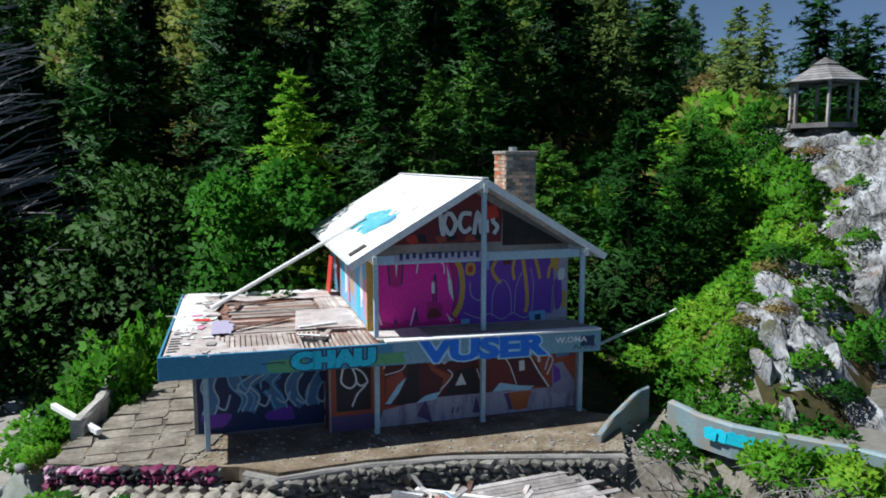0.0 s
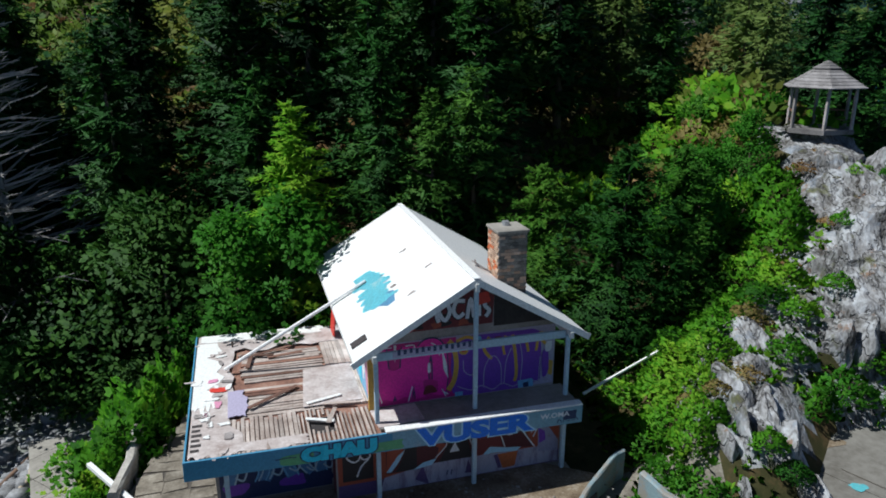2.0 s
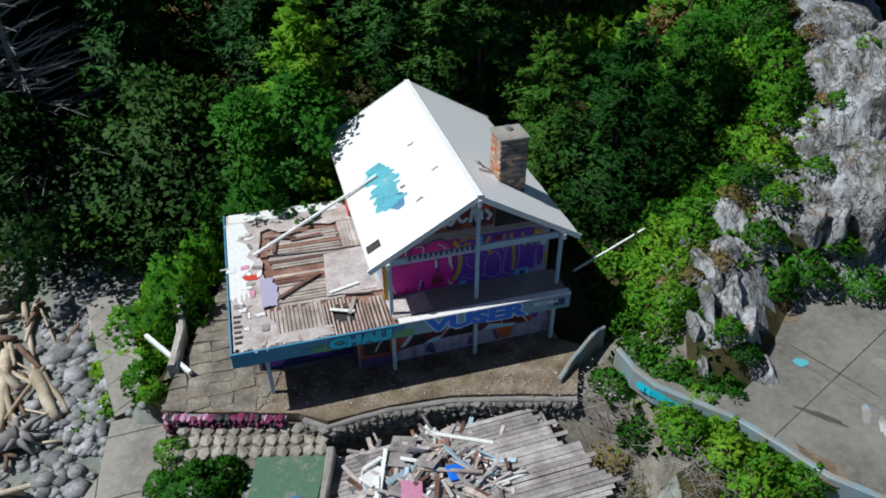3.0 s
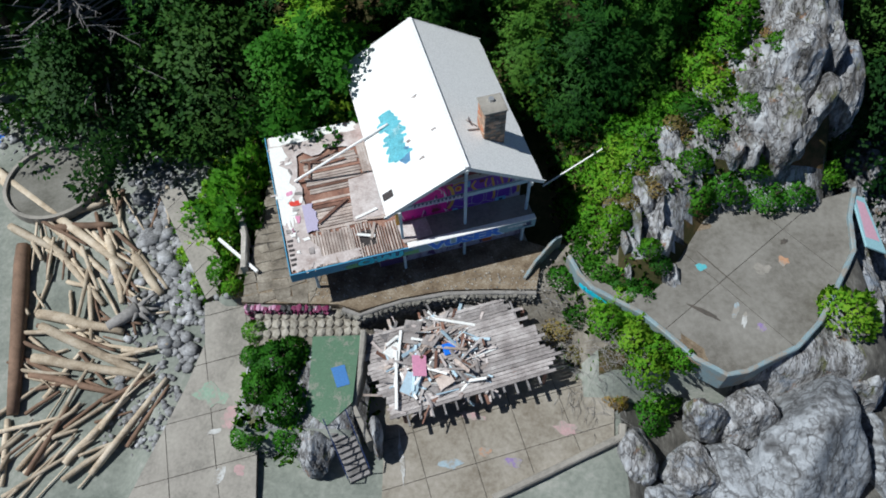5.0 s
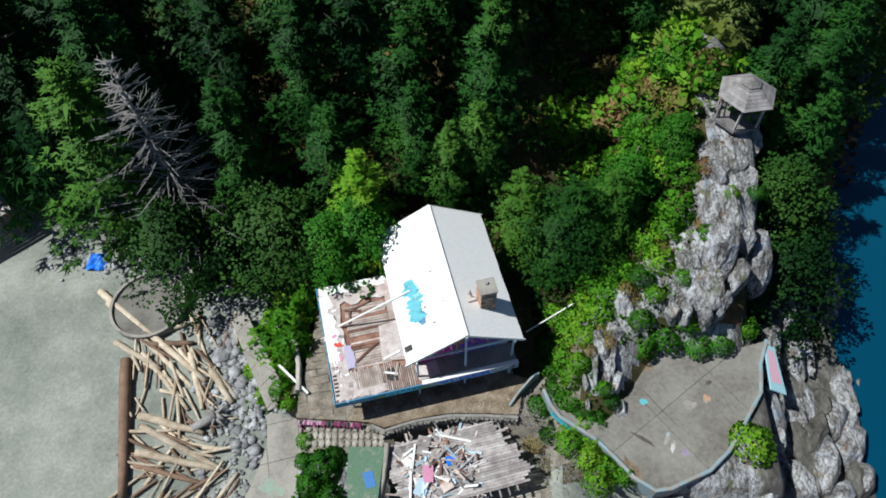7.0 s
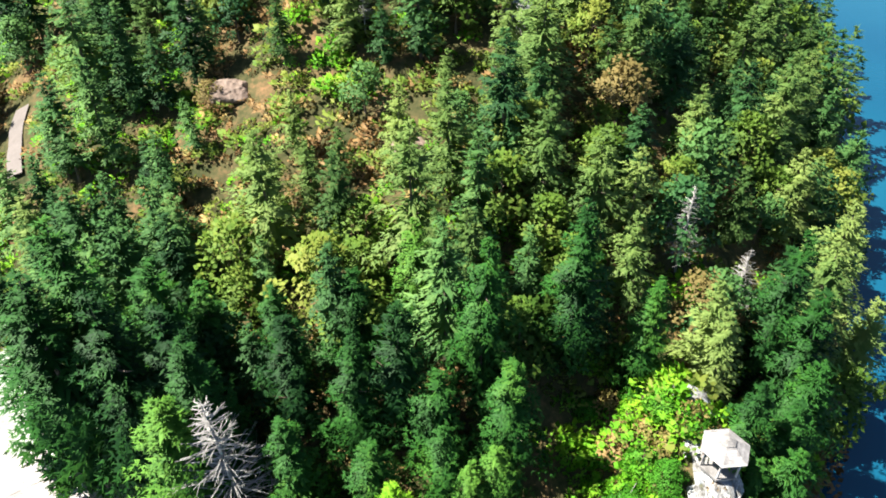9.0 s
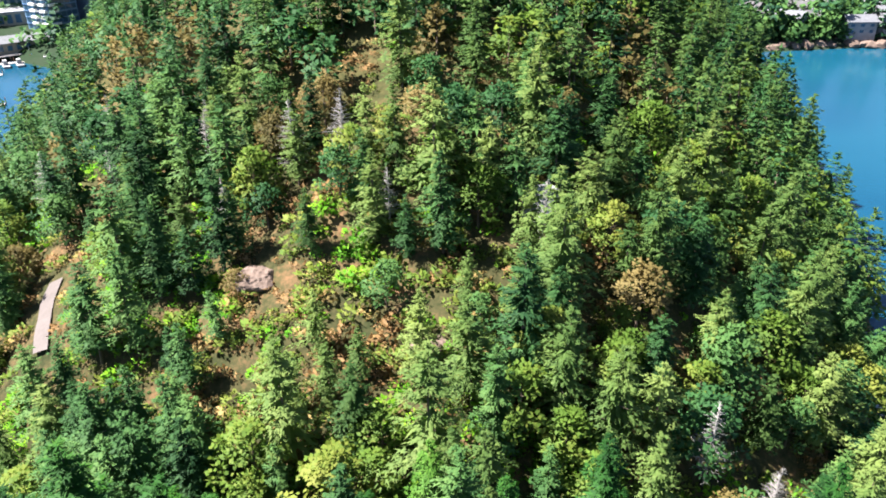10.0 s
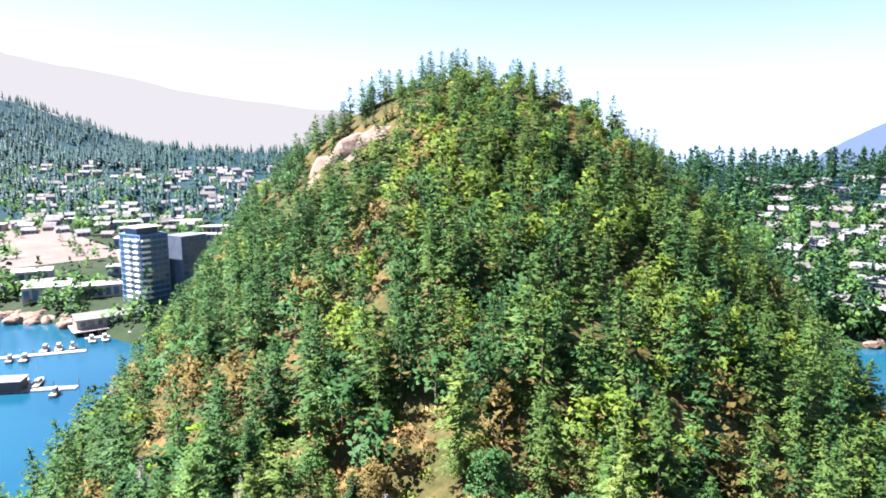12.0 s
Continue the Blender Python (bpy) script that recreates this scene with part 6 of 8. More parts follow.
for x, y, r, h in ((13.6, 22.6, 1.0, 1.1), (15.0, 23.3, 1.0, 1.2), (17.4, 23.2, 1.1, 0.9), (19.0, 23.3, 0.9, 0.9), (9.2, 18.1, 1.0, 0.8), (10.1, 17.6, 0.9, 0.8), (8.2, 18.9, 0.9, 0.8), (9.4, 15.0, 1.0, 1.0), (9.9, 13.6, 1.1, 1.4), (10.6, 12.3, 1.0, 1.2), (8.2, 15.9, 0.9, 0.9), (7.2, 17.2, 0.8, 0.9), (6.4, 18.7, 0.9, 0.9), (8.4, 20.2, 0.9, 1.1), (7.4, 21.2, 0.9, 0.9), (11.6, 14.0, 0.8, 0.8), (16.6, 24.4, 1.0, 1.1), (20.9, 24.6, 0.9, 1.0), (9.5, 22.9, 0.9, 1.0)):
    bush(x, y, r, h, "dark" if rp.random() < 0.5 else "green", "low green bush at the foot of the rocks")
for x, y, r, h, key in ((12.3, 26.0, 0.6, 0.5, "dry"), (14.0, 25.4, 0.7, 0.7, "green"), (16.0, 26.4, 0.6, 0.5, "green"), (18.0, 27.4, 0.6, 0.5, "dark"), (19.2, 29.2, 0.6, 0.5, "dry"), (17.4, 28.8, 0.7, 0.6, "green"), (18.8, 31.0, 0.6, 0.6, "green"), (13.2, 26.8, 0.9, 0.8, "green"), (10.4, 19.2, 0.6, 0.6, "green"), (11.0, 18.6, 0.6, 0.5, "dark"), (9.6, 21.6, 0.5, 0.4, "dry"), (10.9, 22.2, 0.5, 0.4, "dry"), (20.6, 31.2, 0.7, 0.8, "dark"), (21.6, 27.4, 0.9, 1.0, "dark"), (22.4, 29.8, 1.0, 1.1, "dark")):
    bush(x, y, r, h, key, "tuft of greenery rooted in the rock face", h_at(x, y) + 0.5)
for x, y, r, h in ((13.9, 35.6, 2.0, 2.6), (12.4, 34.6, 1.6, 2.2), (15.2, 34.6, 1.5, 2.0), (14.6, 37.6, 1.6, 2.2), (12.9, 37.2, 1.5, 2.0)):
    bush(x, y, r, h, "green", "large sunlit lime green bush on the bank")
for x, y, r, h in ((9.0, 17.2, 0.9, 0.8), (8.2, 16.6, 0.8, 0.7), (9.6, 15.9, 0.9, 0.8), (10.5, 14.6, 0.9, 0.9), (11.2, 13.2, 0.9, 0.9), (7.6, 19.6, 0.9, 0.9), (8.0, 21.6, 1.0, 1.0), (8.9, 20.9, 0.8, 0.9), (9.0, 24.4, 1.2, 1.2), (10.4, 24.6, 1.1, 1.0), (11.4, 26.2, 1.3, 1.2), (12.9, 27.4, 1.2, 1.2), (14.6, 28.2, 1.2, 1.2), (13.2, 24.2, 0.9, 0.8), (15.4, 30.4, 1.2, 1.3)):
    bush(x, y, r, h, "green", "sunlit yellow-green scrub on the bank")
for i in range(34):
    x, y = rp.uniform(9.5, 19), rp.uniform(37.5, 50)
    key = rp.choice(("green", "dark", "dark", "dry", "rust", "dry", "rust"))
    r = rp.uniform(0.9, 1.9)
    bush(x, y, r, r * rp.uniform(0.8, 1.3), key, {"green": "sunlit yellow-green scrub on the bank", "dark": "green scrub on the bank", "dry": "dry straw-coloured scrub on the bank", "rust": "rusty brown bracken clump"}[key])
for x, y, r, h in ((-9.4, 15.6, 0.6, 0.5), (-9.0, 10.4, 0.8, 0.8), (-9.3, 14.2, 0.6, 0.6)):
    bush(x, y, r, h, "dark", "low green growth round the painted pad")
bush(20.0, 16.4, 1.5, 1.6, "green", "round green bush overhanging the patio wall", 0.5)
for x, y, r, h in ((8.6, 23.6, 1.3, 0.9), (9.8, 25.4, 1.3, 1.0), (7.9, 25.6, 1.2, 0.9), (10.6, 27.2, 1.4, 1.2), (12.4, 28.2, 1.5, 1.3), (7.2, 23.2, 1.0, 0.7), (14.2, 29.8, 1.6, 1.6), (12.0, 30.8, 1.6, 1.8), (15.8, 31.4, 1.6, 1.7), (10.0, 29.4, 1.4, 1.4), (16.6, 34.0, 1.5, 1.6), (14.0, 34.2, 1.5, 1.8)):
    bush(x, y, r, h, "green", "sunlit yellow-green scrub on the bank")
for x, y, r, h, key in ((-10.7, 17.9, 0.45, 0.4, "dry"), (6.3, 17.0, 0.9, 0.5, "dry"), (7.3, 15.2, 0.8, 0.6, "dry"), (8.8, 13.0, 0.7, 0.7, "dry"), (12.9, 25.9, 0.8, 0.5, "dry"), (15.2, 29.0, 0.9, 0.6, "rust"), (17.8, 33.6, 0.9, 0.7, "rust"), (19.6, 35.4, 0.8, 0.4, "rust"), (10.8, 23.4, 0.8, 0.5, "dry"), (5.6, 16.4, 0.8, 0.5, "dry"), (12.6, 35.2, 0.9, 0.9, "rust"), (22.6, 24.6, 0.4, 0.4, "dry"), (9.0, 21.9, 0.6, 0.5, "dry"), (13.4, 27.4, 0.8, 0.5, "dry"), (17.2, 29.8, 0.6, 0.4, "rust"), (18.4, 31.6, 0.5, 0.4, "dry")):
    bush(x, y, r, h, key, "dry straw-coloured grass tuft" if key == "dry" else "rusty brown bracken clump")

for x, y, r in ((-10.9, 17.2, 0.4), (-11.0, 16.4, 0.35), (22.4, 24.3, 0.3), (9.0, 12.9, 0.45)):
    bush(x, y, r, r * 1.1, "yellow", "small clump of yellow flowers")

# undergrowth on the wooded slope
kinds = {"green": (SHRUB, [rounded(scrub(400 + i, 1.0, 0.9, 62, 0.4, 1), 4, 0, 0.2) for i in range(2)], []), "olive": (MADRONE, [rounded(scrub(410 + i, 1.0, 0.9, 62, 0.4, 1), 4, 0, 0.2) for i in range(2)], []), "rust": (RUST, [rounded(scrub(420 + i, 1.0, 0.6, 60, 0.36, 1), 4, 0, 0.2) for i in range(2)], []), "dry": (DRY, [rounded(scrub(430 + i, 1.0, 0.6, 60, 0.38, 1), 4, 0, 0.2) for i in range(2)], [])}
for i in range(3000):
    y = 30 + 90 * rp.random() ** 1.1 if i < 2300 else rp.uniform(110, 240)
    x = rp.uniform(float(np.interp(y, HILL_Y, HILL_L)), float(np.interp(y, HILL_Y, HILL_R)))
    if i >= 2700:
        cx, cy, rx, ry = rp.choice(((-22, 69, 17, 9), (-22, 69, 17, 9), (-22, 69, 17, 9), (-66, 76, 8, 10)))
        x, y = rp.gauss(cx, rx), rp.gauss(cy, ry)
    if on_track(x, y, 3.4) or (y < 38 and -14 < x < 9) or (y < 37 and x > 8):
        continue
    patch = float(fbm(np.array([x / 11]), np.array([y / 11]), 61)[0]) + rp.gauss(0, 0.09)
    key = "green" if patch < 0.4 else "olive" if patch < 0.56 else "dry" if patch < 0.61 else "rust"
    s = rp.uniform(0.7, 1.9)
    V = rp.choice(kinds[key][1])
    a = rp.uniform(0, 6.28)
    R = np.array([[math.cos(a), -math.sin(a), 0], [math.sin(a), math.cos(a), 0], [0, 0, 1]]) * s
    kinds[key][2].append(set_down(V, R, (x, y, h_at(x, y) - 0.1)))
for key, (mat, _, chunks) in kinds.items():
    thing("undergrowth", leaf_mesh("undergrowth", np.concatenate(chunks), mat), None, {"green": "green undergrowth between the hillside trees", "olive": "olive green scrub between the hillside trees", "rust": "rusty bracken on the open slope", "dry": "dry pale grass on the open slope"}[key], "undergrowth", kind="stuff")

# ground ivy and grass on the banks round the house
bank = []
for i in range(5900):
    if i >= 5200:
        x, y = rp.uniform(-10.2, -3.2), rp.uniform(9.4, 15.0)
        if (-6.5 < x < -3.9 and 10.6 < y < 15.5) or (x > -6 and y < 10.6):
            continue
    elif i < 2600:
        x, y = rp.uniform(6.0, 17.0), rp.uniform(14.0, 33.0)
    else:
        x, y = rp.uniform(-14.8, -9.6), rp.uniform(18.0, 30.0)
    inside = 7.8 < x < 21 and 13.2 < y < 22.4 and x > 10.6 - (y - 17) * 0.0
    if (inside and i < 5200) or (x < 8.4 and y < 17.2 and i < 2600 and rp.random() < 0.4):
        continue
    bank.append((x, y, 0.0))
bank = np.array(bank)
bank[:, 2] = height(bank[:, 0], bank[:, 1])
rngb = np.random.RandomState(9)
V = sprays(bank, rngb.normal(size=(len(bank), 3)) * 0.6 + (0, 0, 0.7), rngb.uniform(0.16, 0.36, len(bank)), rngb, 3, 0.9, 0.32)
thing("bank_greenery", leaf_mesh("bank_greenery", np.concatenate([V, np.repeat(rngb.normal(size=(len(V) // 4, 3)) * 0.35 + (0, 0, 0.9), 4, 0)], 1), SHRUB), None, "green ivy and grass over the banks", "ground cover", kind="stuff")
# bare pale twigs over the soil in front of the low wall
bm = bmesh.new()
for i in range(520):
    x, y = (rp.gauss(6.2, 0.9), rp.gauss(16.3, 0.8)) if i % 2 else (rp.gauss(8.3, 0.9), rp.gauss(13.8, 0.9))
    z = h_at(x, y)
    a = rp.uniform(0, 6.28)
    L = rp.uniform(0.5, 1.3)
    tube(bm, [(x, y, z), (x + L * 0.5 * math.cos(a), y + L * 0.5 * math.sin(a), z + 0.3 * L), (x + L * math.cos(a), y + L * math.sin(a), z + 0.1)], [0.014, 0.01, 0.004], 3)
thing("dry_brambles", bm, SNAGWOOD, "tangle of dry brown brambles", "brambles", kind="stuff")

# ---- town, marina and far shores ----
HWHITE = surface("white_siding", (0.2, 0.2, 0.21), (0.3, 0.3, 0.305), big=0.5, fine=3, bump=0.1)
HGREY = surface("grey_siding", (0.16, 0.17, 0.19), (0.28, 0.29, 0.3), big=0.5, fine=3, bump=0.1)
HTAN = surface("tan_siding", (0.22, 0.18, 0.14), (0.33, 0.28, 0.22), big=0.5, fine=3, bump=0.1)
RGREY = surface("grey_roofing", (0.09, 0.095, 0.11), (0.17, 0.175, 0.19), big=0.6, fine=4, bump=0.2)
RDARK = surface("dark_roofing", (0.05, 0.05, 0.056), (0.12, 0.115, 0.12), big=0.6, fine=4, bump=0.2)
LOTSAND = surface("dusty_lot", (0.065, 0.048, 0.042), (0.092, 0.072, 0.064), (0.12, 0.1, 0.09), big=0.05, fine=0.5, bump=0.1)
GLASS, gnt, gb = nodes_of("window_glass")
gb.inputs["Base Color"].default_value = (0.04, 0.09, 0.15, 1)
gb.inputs["Roughness"].default_value, gb.inputs["Metallic"].default_value = 0.08, 0.0
# far firs, with the blue of aerial haze put into the needles
HAZEWOOD = foliage("haze_blue_woods", (0.004, 0.022, 0.034), (0.008, 0.035, 0.046), (0.017, 0.056, 0.054), 0.01, 0.2)
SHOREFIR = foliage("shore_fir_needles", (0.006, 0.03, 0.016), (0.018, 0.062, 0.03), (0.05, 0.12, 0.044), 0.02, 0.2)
rv = random.Random(31)


def far_house(w, d, h, wall, roof, label):
    """A dwelling with gabled roof, eaves, windows and a door."""
    ob = holder("house", pose(0, -400, -60), label, "house")
    part("wall", on_box(-w / 2, w / 2, -d / 2, d / 2, -2.5, h), wall, ob)
    bm = bmesh.new()
    rise, o = d * 0.28, 0.6
    for s in (-1, 1):
        q = [(-w / 2 - o, 0, h + rise), (w / 2 + o, 0, h + rise), (w / 2 + o, s * (d / 2 + o), h - 0.2), (-w / 2 - o, s * (d / 2 + o), h - 0.2)]
        lo, hi = [bm.verts.new((x, y, z)) for x, y, z in q], [bm.verts.new((x, y, z + 0.25)) for x, y, z in q]
        bm.faces.new(lo[::-1])
        bm.faces.new(hi)
        for i in range(4):
            bm.faces.new((lo[i], lo[(i + 1) % 4], hi[(i + 1) % 4], hi[i]))
    for x in (-w / 2 + 0.02, w / 2 - 0.02):
        bm.faces.new([bm.verts.new(p) for p in ((x, -d / 2, h - 0.1), (x, d / 2, h - 0.1), (x, 0, h + rise))])
    bmesh.ops.recalc_face_normals(bm, faces=bm.faces)
    part("roof", bm, roof, ob)
    for lev in range(int(h // 2.8)):
        for k in range(3):
            x = -w / 2 + w * (k + 0.5) / 3
            part("window", on_box(x - 0.9, x + 0.9, -d / 2 - 0.06, -d / 2 + 0.02, 0.9 + 2.8 * lev, 2.2 + 2.8 * lev), GLASS, ob)
    part("chimney", on_box(w * 0.2, w * 0.2 + 0.8, 0.8, 1.6, h, h + rise + 0.9), HGREY, ob)
    return ob


def flat_block(w, d, h, wall, label):
    ob = holder("building", pose(0, -400, -60), label, "building")
    part("wall", on_box(-w / 2, w / 2, -d / 2, d / 2, -2.5, h), wall, ob)
    part("parapet", on_box(-w / 2 - 0.2, w / 2 + 0.2, -d / 2 - 0.2, d / 2 + 0.2, h, h + 0.6), HWHITE, ob)
    for k in range(int(w // 4)):
        x = -w / 2 + 2 + 4 * k
        part("window", on_box(x - 1.3, x + 1.3, -d / 2 - 0.06, -d / 2 + 0.02, 1.0, h - 0.8), GLASS, ob)
    return ob


dwellings = [far_house(12, 9, 5.6, HWHITE, RGREY, "white two-storey house with a grey roof"), far_house(10, 8, 3.2, HTAN, RDARK, "tan bungalow with a dark roof"), far_house(14, 9, 5.8, HGREY, RGREY, "grey family house with a pale roof"), far_house(11, 9, 3.2, HWHITE, RGREY, "low white house with a grey roof"), far_house(15, 10, 5.8, HWHITE, RDARK, "large white house with a dark roof")]
blocks = [flat_block(30, 14, 6, HTAN, "long flat-roofed commercial building"), flat_block(22, 16, 7, HWHITE, "white flat-roofed commercial building"), flat_block(40, 12, 4.5, HGREY, "low grey flat-roofed hall")]
placed = []


def settle(proto, x, y, turn, group, s=1.0):
    if any((x - a) ** 2 + (y - b) ** 2 < 13 ** 2 for a, b in placed):
        return None
    placed.append((x, y))
    ob = copy_thing(proto, pose(x, y, h_at(x, y), 0, 0, turn))
    ob["group"] = group
    return ob


for i in range(7):
    settle(blocks[i % 3], rv.uniform(-560, -330), rv.uniform(500, 600), rv.uniform(20, 60), "buildings along the bay")
for x, y in ((-300, 318), (-322, 336), (-282, 330), (-345, 352), (-300, 392), (-330, 430), (-372, 470), (-285, 415), (-262, 420), (-240, 400)):
    settle(blocks[rv.randint(0, 2)], x, y, rv.uniform(30, 50), "buildings along the bay")
for i in range(300):
    y = 500 + 420 * rv.random() ** 1.2
    x = rv.uniform(-0.95 * y - 40, -0.32 * y)
    settle(rv.choice(dwellings), x, y, rv.uniform(10, 70), "houses of the town")
for i in range(105):
    y = 358 + 330 * rv.random() ** 1.2
    x = rv.uniform(0.17 * y, 0.5 * y) if i > 40 else rv.uniform(85, 170)
    settle(rv.choice(dwellings), x, y, rv.uniform(-40, 20), "houses on the far shore")

# dusty lot by the bay
bm = bmesh.new()
cells = 14
grid = [[bm.verts.new((-395 + 150 * (i / cells) * 0.32 - 205 * (j / cells), 378 + 130 * (j / cells) + 60 * (i / cells), 0)) for i in range(cells + 1)] for j in range(cells + 1)]
for row in grid:
    for v in row:
        v.co.z = h_at(v.co.x, v.co.y) + 0.35
for j in range(cells):
    for i in range(cells):
        bm.faces.new((grid[j][i], grid[j][i + 1], grid[j + 1][i + 1], grid[j + 1][i]))
bmesh.ops.recalc_face_normals(bm, faces=bm.faces)
thing("gravel_lot", bm, LOTSAND, "wide dusty gravel lot beside the marina", "lot", kind="structure")

# thirteen-storey apartment tower
tower = holder("apartment_tower", pose(-246, 328, h_at(-246, 328), 0, 0, 72), "blue glass apartment tower with pale balconies", "tower")
TW, TD, TF_, ST = 16.0, 18.0, 12, 2.95
core = part("wall", on_box(-TW / 2, TW / 2, -TD / 2, TD / 2, -3, TF_ * ST + 0.4), surface("blue_grey_cladding", (0.08, 0.17, 0.3), (0.16, 0.28, 0.43), big=0.3, fine=2, bump=0.05), tower)
pane_a = mesh_of(on_box(-1.35, 1.35, -0.05, 0.05, 0, 2.1), "pane", GLASS)
slab_me = mesh_of(bevelled(on_box(-TW / 2 - 0.3, TW / 2 + 0.3, -TD / 2 - 0.3, TD / 2 + 0.3, -0.06, 0.06), 0.03), "floor_edge", core.data.materials[0])
balc_me = mesh_of(bevelled(on_box(-2.2, 2.2, -1.6, 0, 0, 1.05), 0.05), "balcony", WHITE)
for f in range(TF_):
    z = f * ST
    ob = new("floor_edge", slab_me)
    ob.parent = tower
    ob.location = (0, 0, z + ST)
    for k in range(5):
        x = -TW / 2 + 2.0 + 3.0 * k
        ob = new("window", pane_a)
        ob.parent = tower
        ob.location = (x, -TD / 2 - 0.03, z + 0.5)
    for k in range(5):
        for s in (-1, 1):
            ob = new("window", pane_a)
            ob.parent = tower
            ob.matrix_local = pose(s * (TW / 2 + 0.03), -TD / 2 + 2.2 + 3.4 * k, z + 0.5, 0, 0, 90)
    if f:
        for x, y, r in ((-TW / 2 + 2.4, -TD / 2 - 0.05, 0), (-TW / 2 - 0.05, 0.5, -90), (-TW / 2 - 0.05, -6.6, -90)):
            ob = new("balcony", balc_me)
            ob.parent = tower
            ob.matrix_local = pose(x, y, z, 0, 0, r)
part("penthouse", on_box(-7, 5, -5, 5, TF_ * ST + 0.4, TF_ * ST + 3.4), GLASS, tower)
part("roof", bevelled(on_box(-8.6, 6.5, -8, 6.5, TF_ * ST + 3.4, TF_ * ST + 4.0), 0.05), HWHITE, tower, "white canopy roof")
tower2 = holder("apartment_tower", pose(-233, 345, h_at(-233, 345), 0, 0, 72), "dark rear wing of the apartment tower", "tower")
part("wall", on_box(-8, 8, -7, 7, -3, 33), surface("dark_blue_cladding", (0.05, 0.08, 0.13), (0.11, 0.15, 0.22), big=0.3, fine=2, bump=0.05), tower2)
for f in range(11):
    for k in range(4):
        ob = new("window", pane_a)
        ob.parent = tower2
        ob.location = (-5.6 + 3.75 * k, -7.03, f * ST + 0.5)

# boathouse on piles
shed = holder("boathouse", pose(-238, 291, -2.2, 0, 0, 52), "long grey boathouse on piles over the water", "building")
part("deck", on_box(-17, 17, -9, 7, -0.4, 0.0), GREYBOARD, shed)
part("wall", on_box(-15, 15, -5, 5, 0, 4.5), HTAN, shed)
bm = bmesh.new()
for s in (-1, 1):
    slabpts = [(-16, 0, 6.6), (16, 0, 6.6), (16, s * 6.2, 4.3), (-16, s * 6.2, 4.3)]
    lo = [bm.verts.new(p) for p in slabpts]
    hi = [bm.verts.new((x, y, z + 0.3)) for x, y, z in slabpts]
    bm.faces.new(lo[::-1])
    bm.faces.new(hi)
    for i in range(4):
        bm.faces.new((lo[i], lo[(i + 1) % 4], hi[(i + 1) % 4], hi[i]))
bmesh.ops.recalc_face_normals(bm, faces=bm.faces)
part("roof", bm, RGREY, shed)
for k in range(8):
    part("window", on_box(-13.5 + 3.7 * k, -11.5 + 3.7 * k, -5.08, -4.98, 1.2, 3.4), GLASS, shed)
    for y in (-8.4, 6.4):
        part("pile", tube(bmesh.new(), [(-15.8 + 4.5 * k, y, -5), (-15.8 + 4.5 * k, y, -0.4)], [0.25, 0.22], 6), DARKBOARD, shed)


# boats and floats
def boat_kind(L, mast):
    ob = holder("boat", pose(0, -400, -60), "white sailing boat moored in the bay" if mast else "white motor boat moored in the bay", "boat")
    bm = bmesh.new()
    secs = []
    for f in (0, 0.25, 0.6, 0.85, 1.0):
        wv = L * 0.16 * (1 - max(0, f - 0.45) ** 2 * 3.2)
        wv = max(wv, 0.05)
        x = -L / 2 + L * f
        secs.append([bm.verts.new(p) for p in ((x, -wv, 0.9 + 0.3 * f), (x, -wv * 0.7, -0.3), (x, wv * 0.7, -0.3), (x, wv, 0.9 + 0.3 * f))])
    for a, b in zip(secs, secs[1:]):
        for i in range(4):
            bm.faces.new((a[i], a[(i + 1) % 4], b[(i + 1) % 4], b[i]))
    bm.faces.new(secs[0])
    bm.faces.new(secs[-1][::-1])
    bmesh.ops.recalc_face_normals(bm, faces=bm.faces)
    part("hull", bm, HWHITE, ob)
    cab = part("cabin", bevelled(on_box(-L * 0.2, L * 0.18, -L * 0.09, L * 0.09, 0.9, 2.0 if mast else 2.8), 0.12), HWHITE, ob)
    part("window", on_box(-L * 0.14, L * 0.12, -L * 0.095, L * 0.095, 1.5, 1.8), GLASS, cab)
    if mast:
        part("mast", tube(bmesh.new(), [(0.5, 0, 0.9), (0.5, 0, L * 1.2)], [0.09, 0.05], 6), STEEL, ob)
        bm = bmesh.new()
        beam(bm, (0.4, 0, 2.6), (-L * 0.4, 0, 2.5), 0.16, 0.2)
        part("boom", bm, ROYAL, ob)
    return ob


boats = [boat_kind(9, False), boat_kind(11, True), boat_kind(7, False)]
floats = ((-238, 246, 40, 3, 35), (-206, 212, 34, 3.5, 25), (-226, 281, 26, 2.5, 40), (-330, 322, 60, 3, 20), (-345, 345, 60, 3, 20))
for x, y, L, w, t in floats:
    fl = holder("mooring_float", pose(x, y, SEA + 0.35, 0, 0, t), "pale timber mooring float in the bay", "dock")
    part("deck", bevelled(on_box(-L / 2, L / 2, -w / 2, w / 2, -0.5, 0.0), 0.03), GREYBOARD, fl)
    for k in range(5):
        part("pile", tube(bmesh.new(), [(-L / 2 + L * k / 4, w / 2 + 0.2, -4), (-L / 2 + L * k / 4, w / 2 + 0.2, 2.2)], [0.16, 0.14], 6), DARKBOARD, fl)
    for k in range(int(L // 5.2)):
        a = radians(t)
        u, v = -L / 2 + 3 + 5.2 * k, rv.choice((-1, 1)) * (w / 2 + 4.5)
        bx, by = x + u * math.cos(a) - v * math.sin(a), y + u * math.sin(a) + v * math.cos(a)
        if rv.random() < 0.8:
            copy_thing(rv.choice(boats), pose(bx, by, SEA + 0.05, 0, 0, t + 90 + rv.uniform(-4, 4)))["group"] = "boats in the marina"
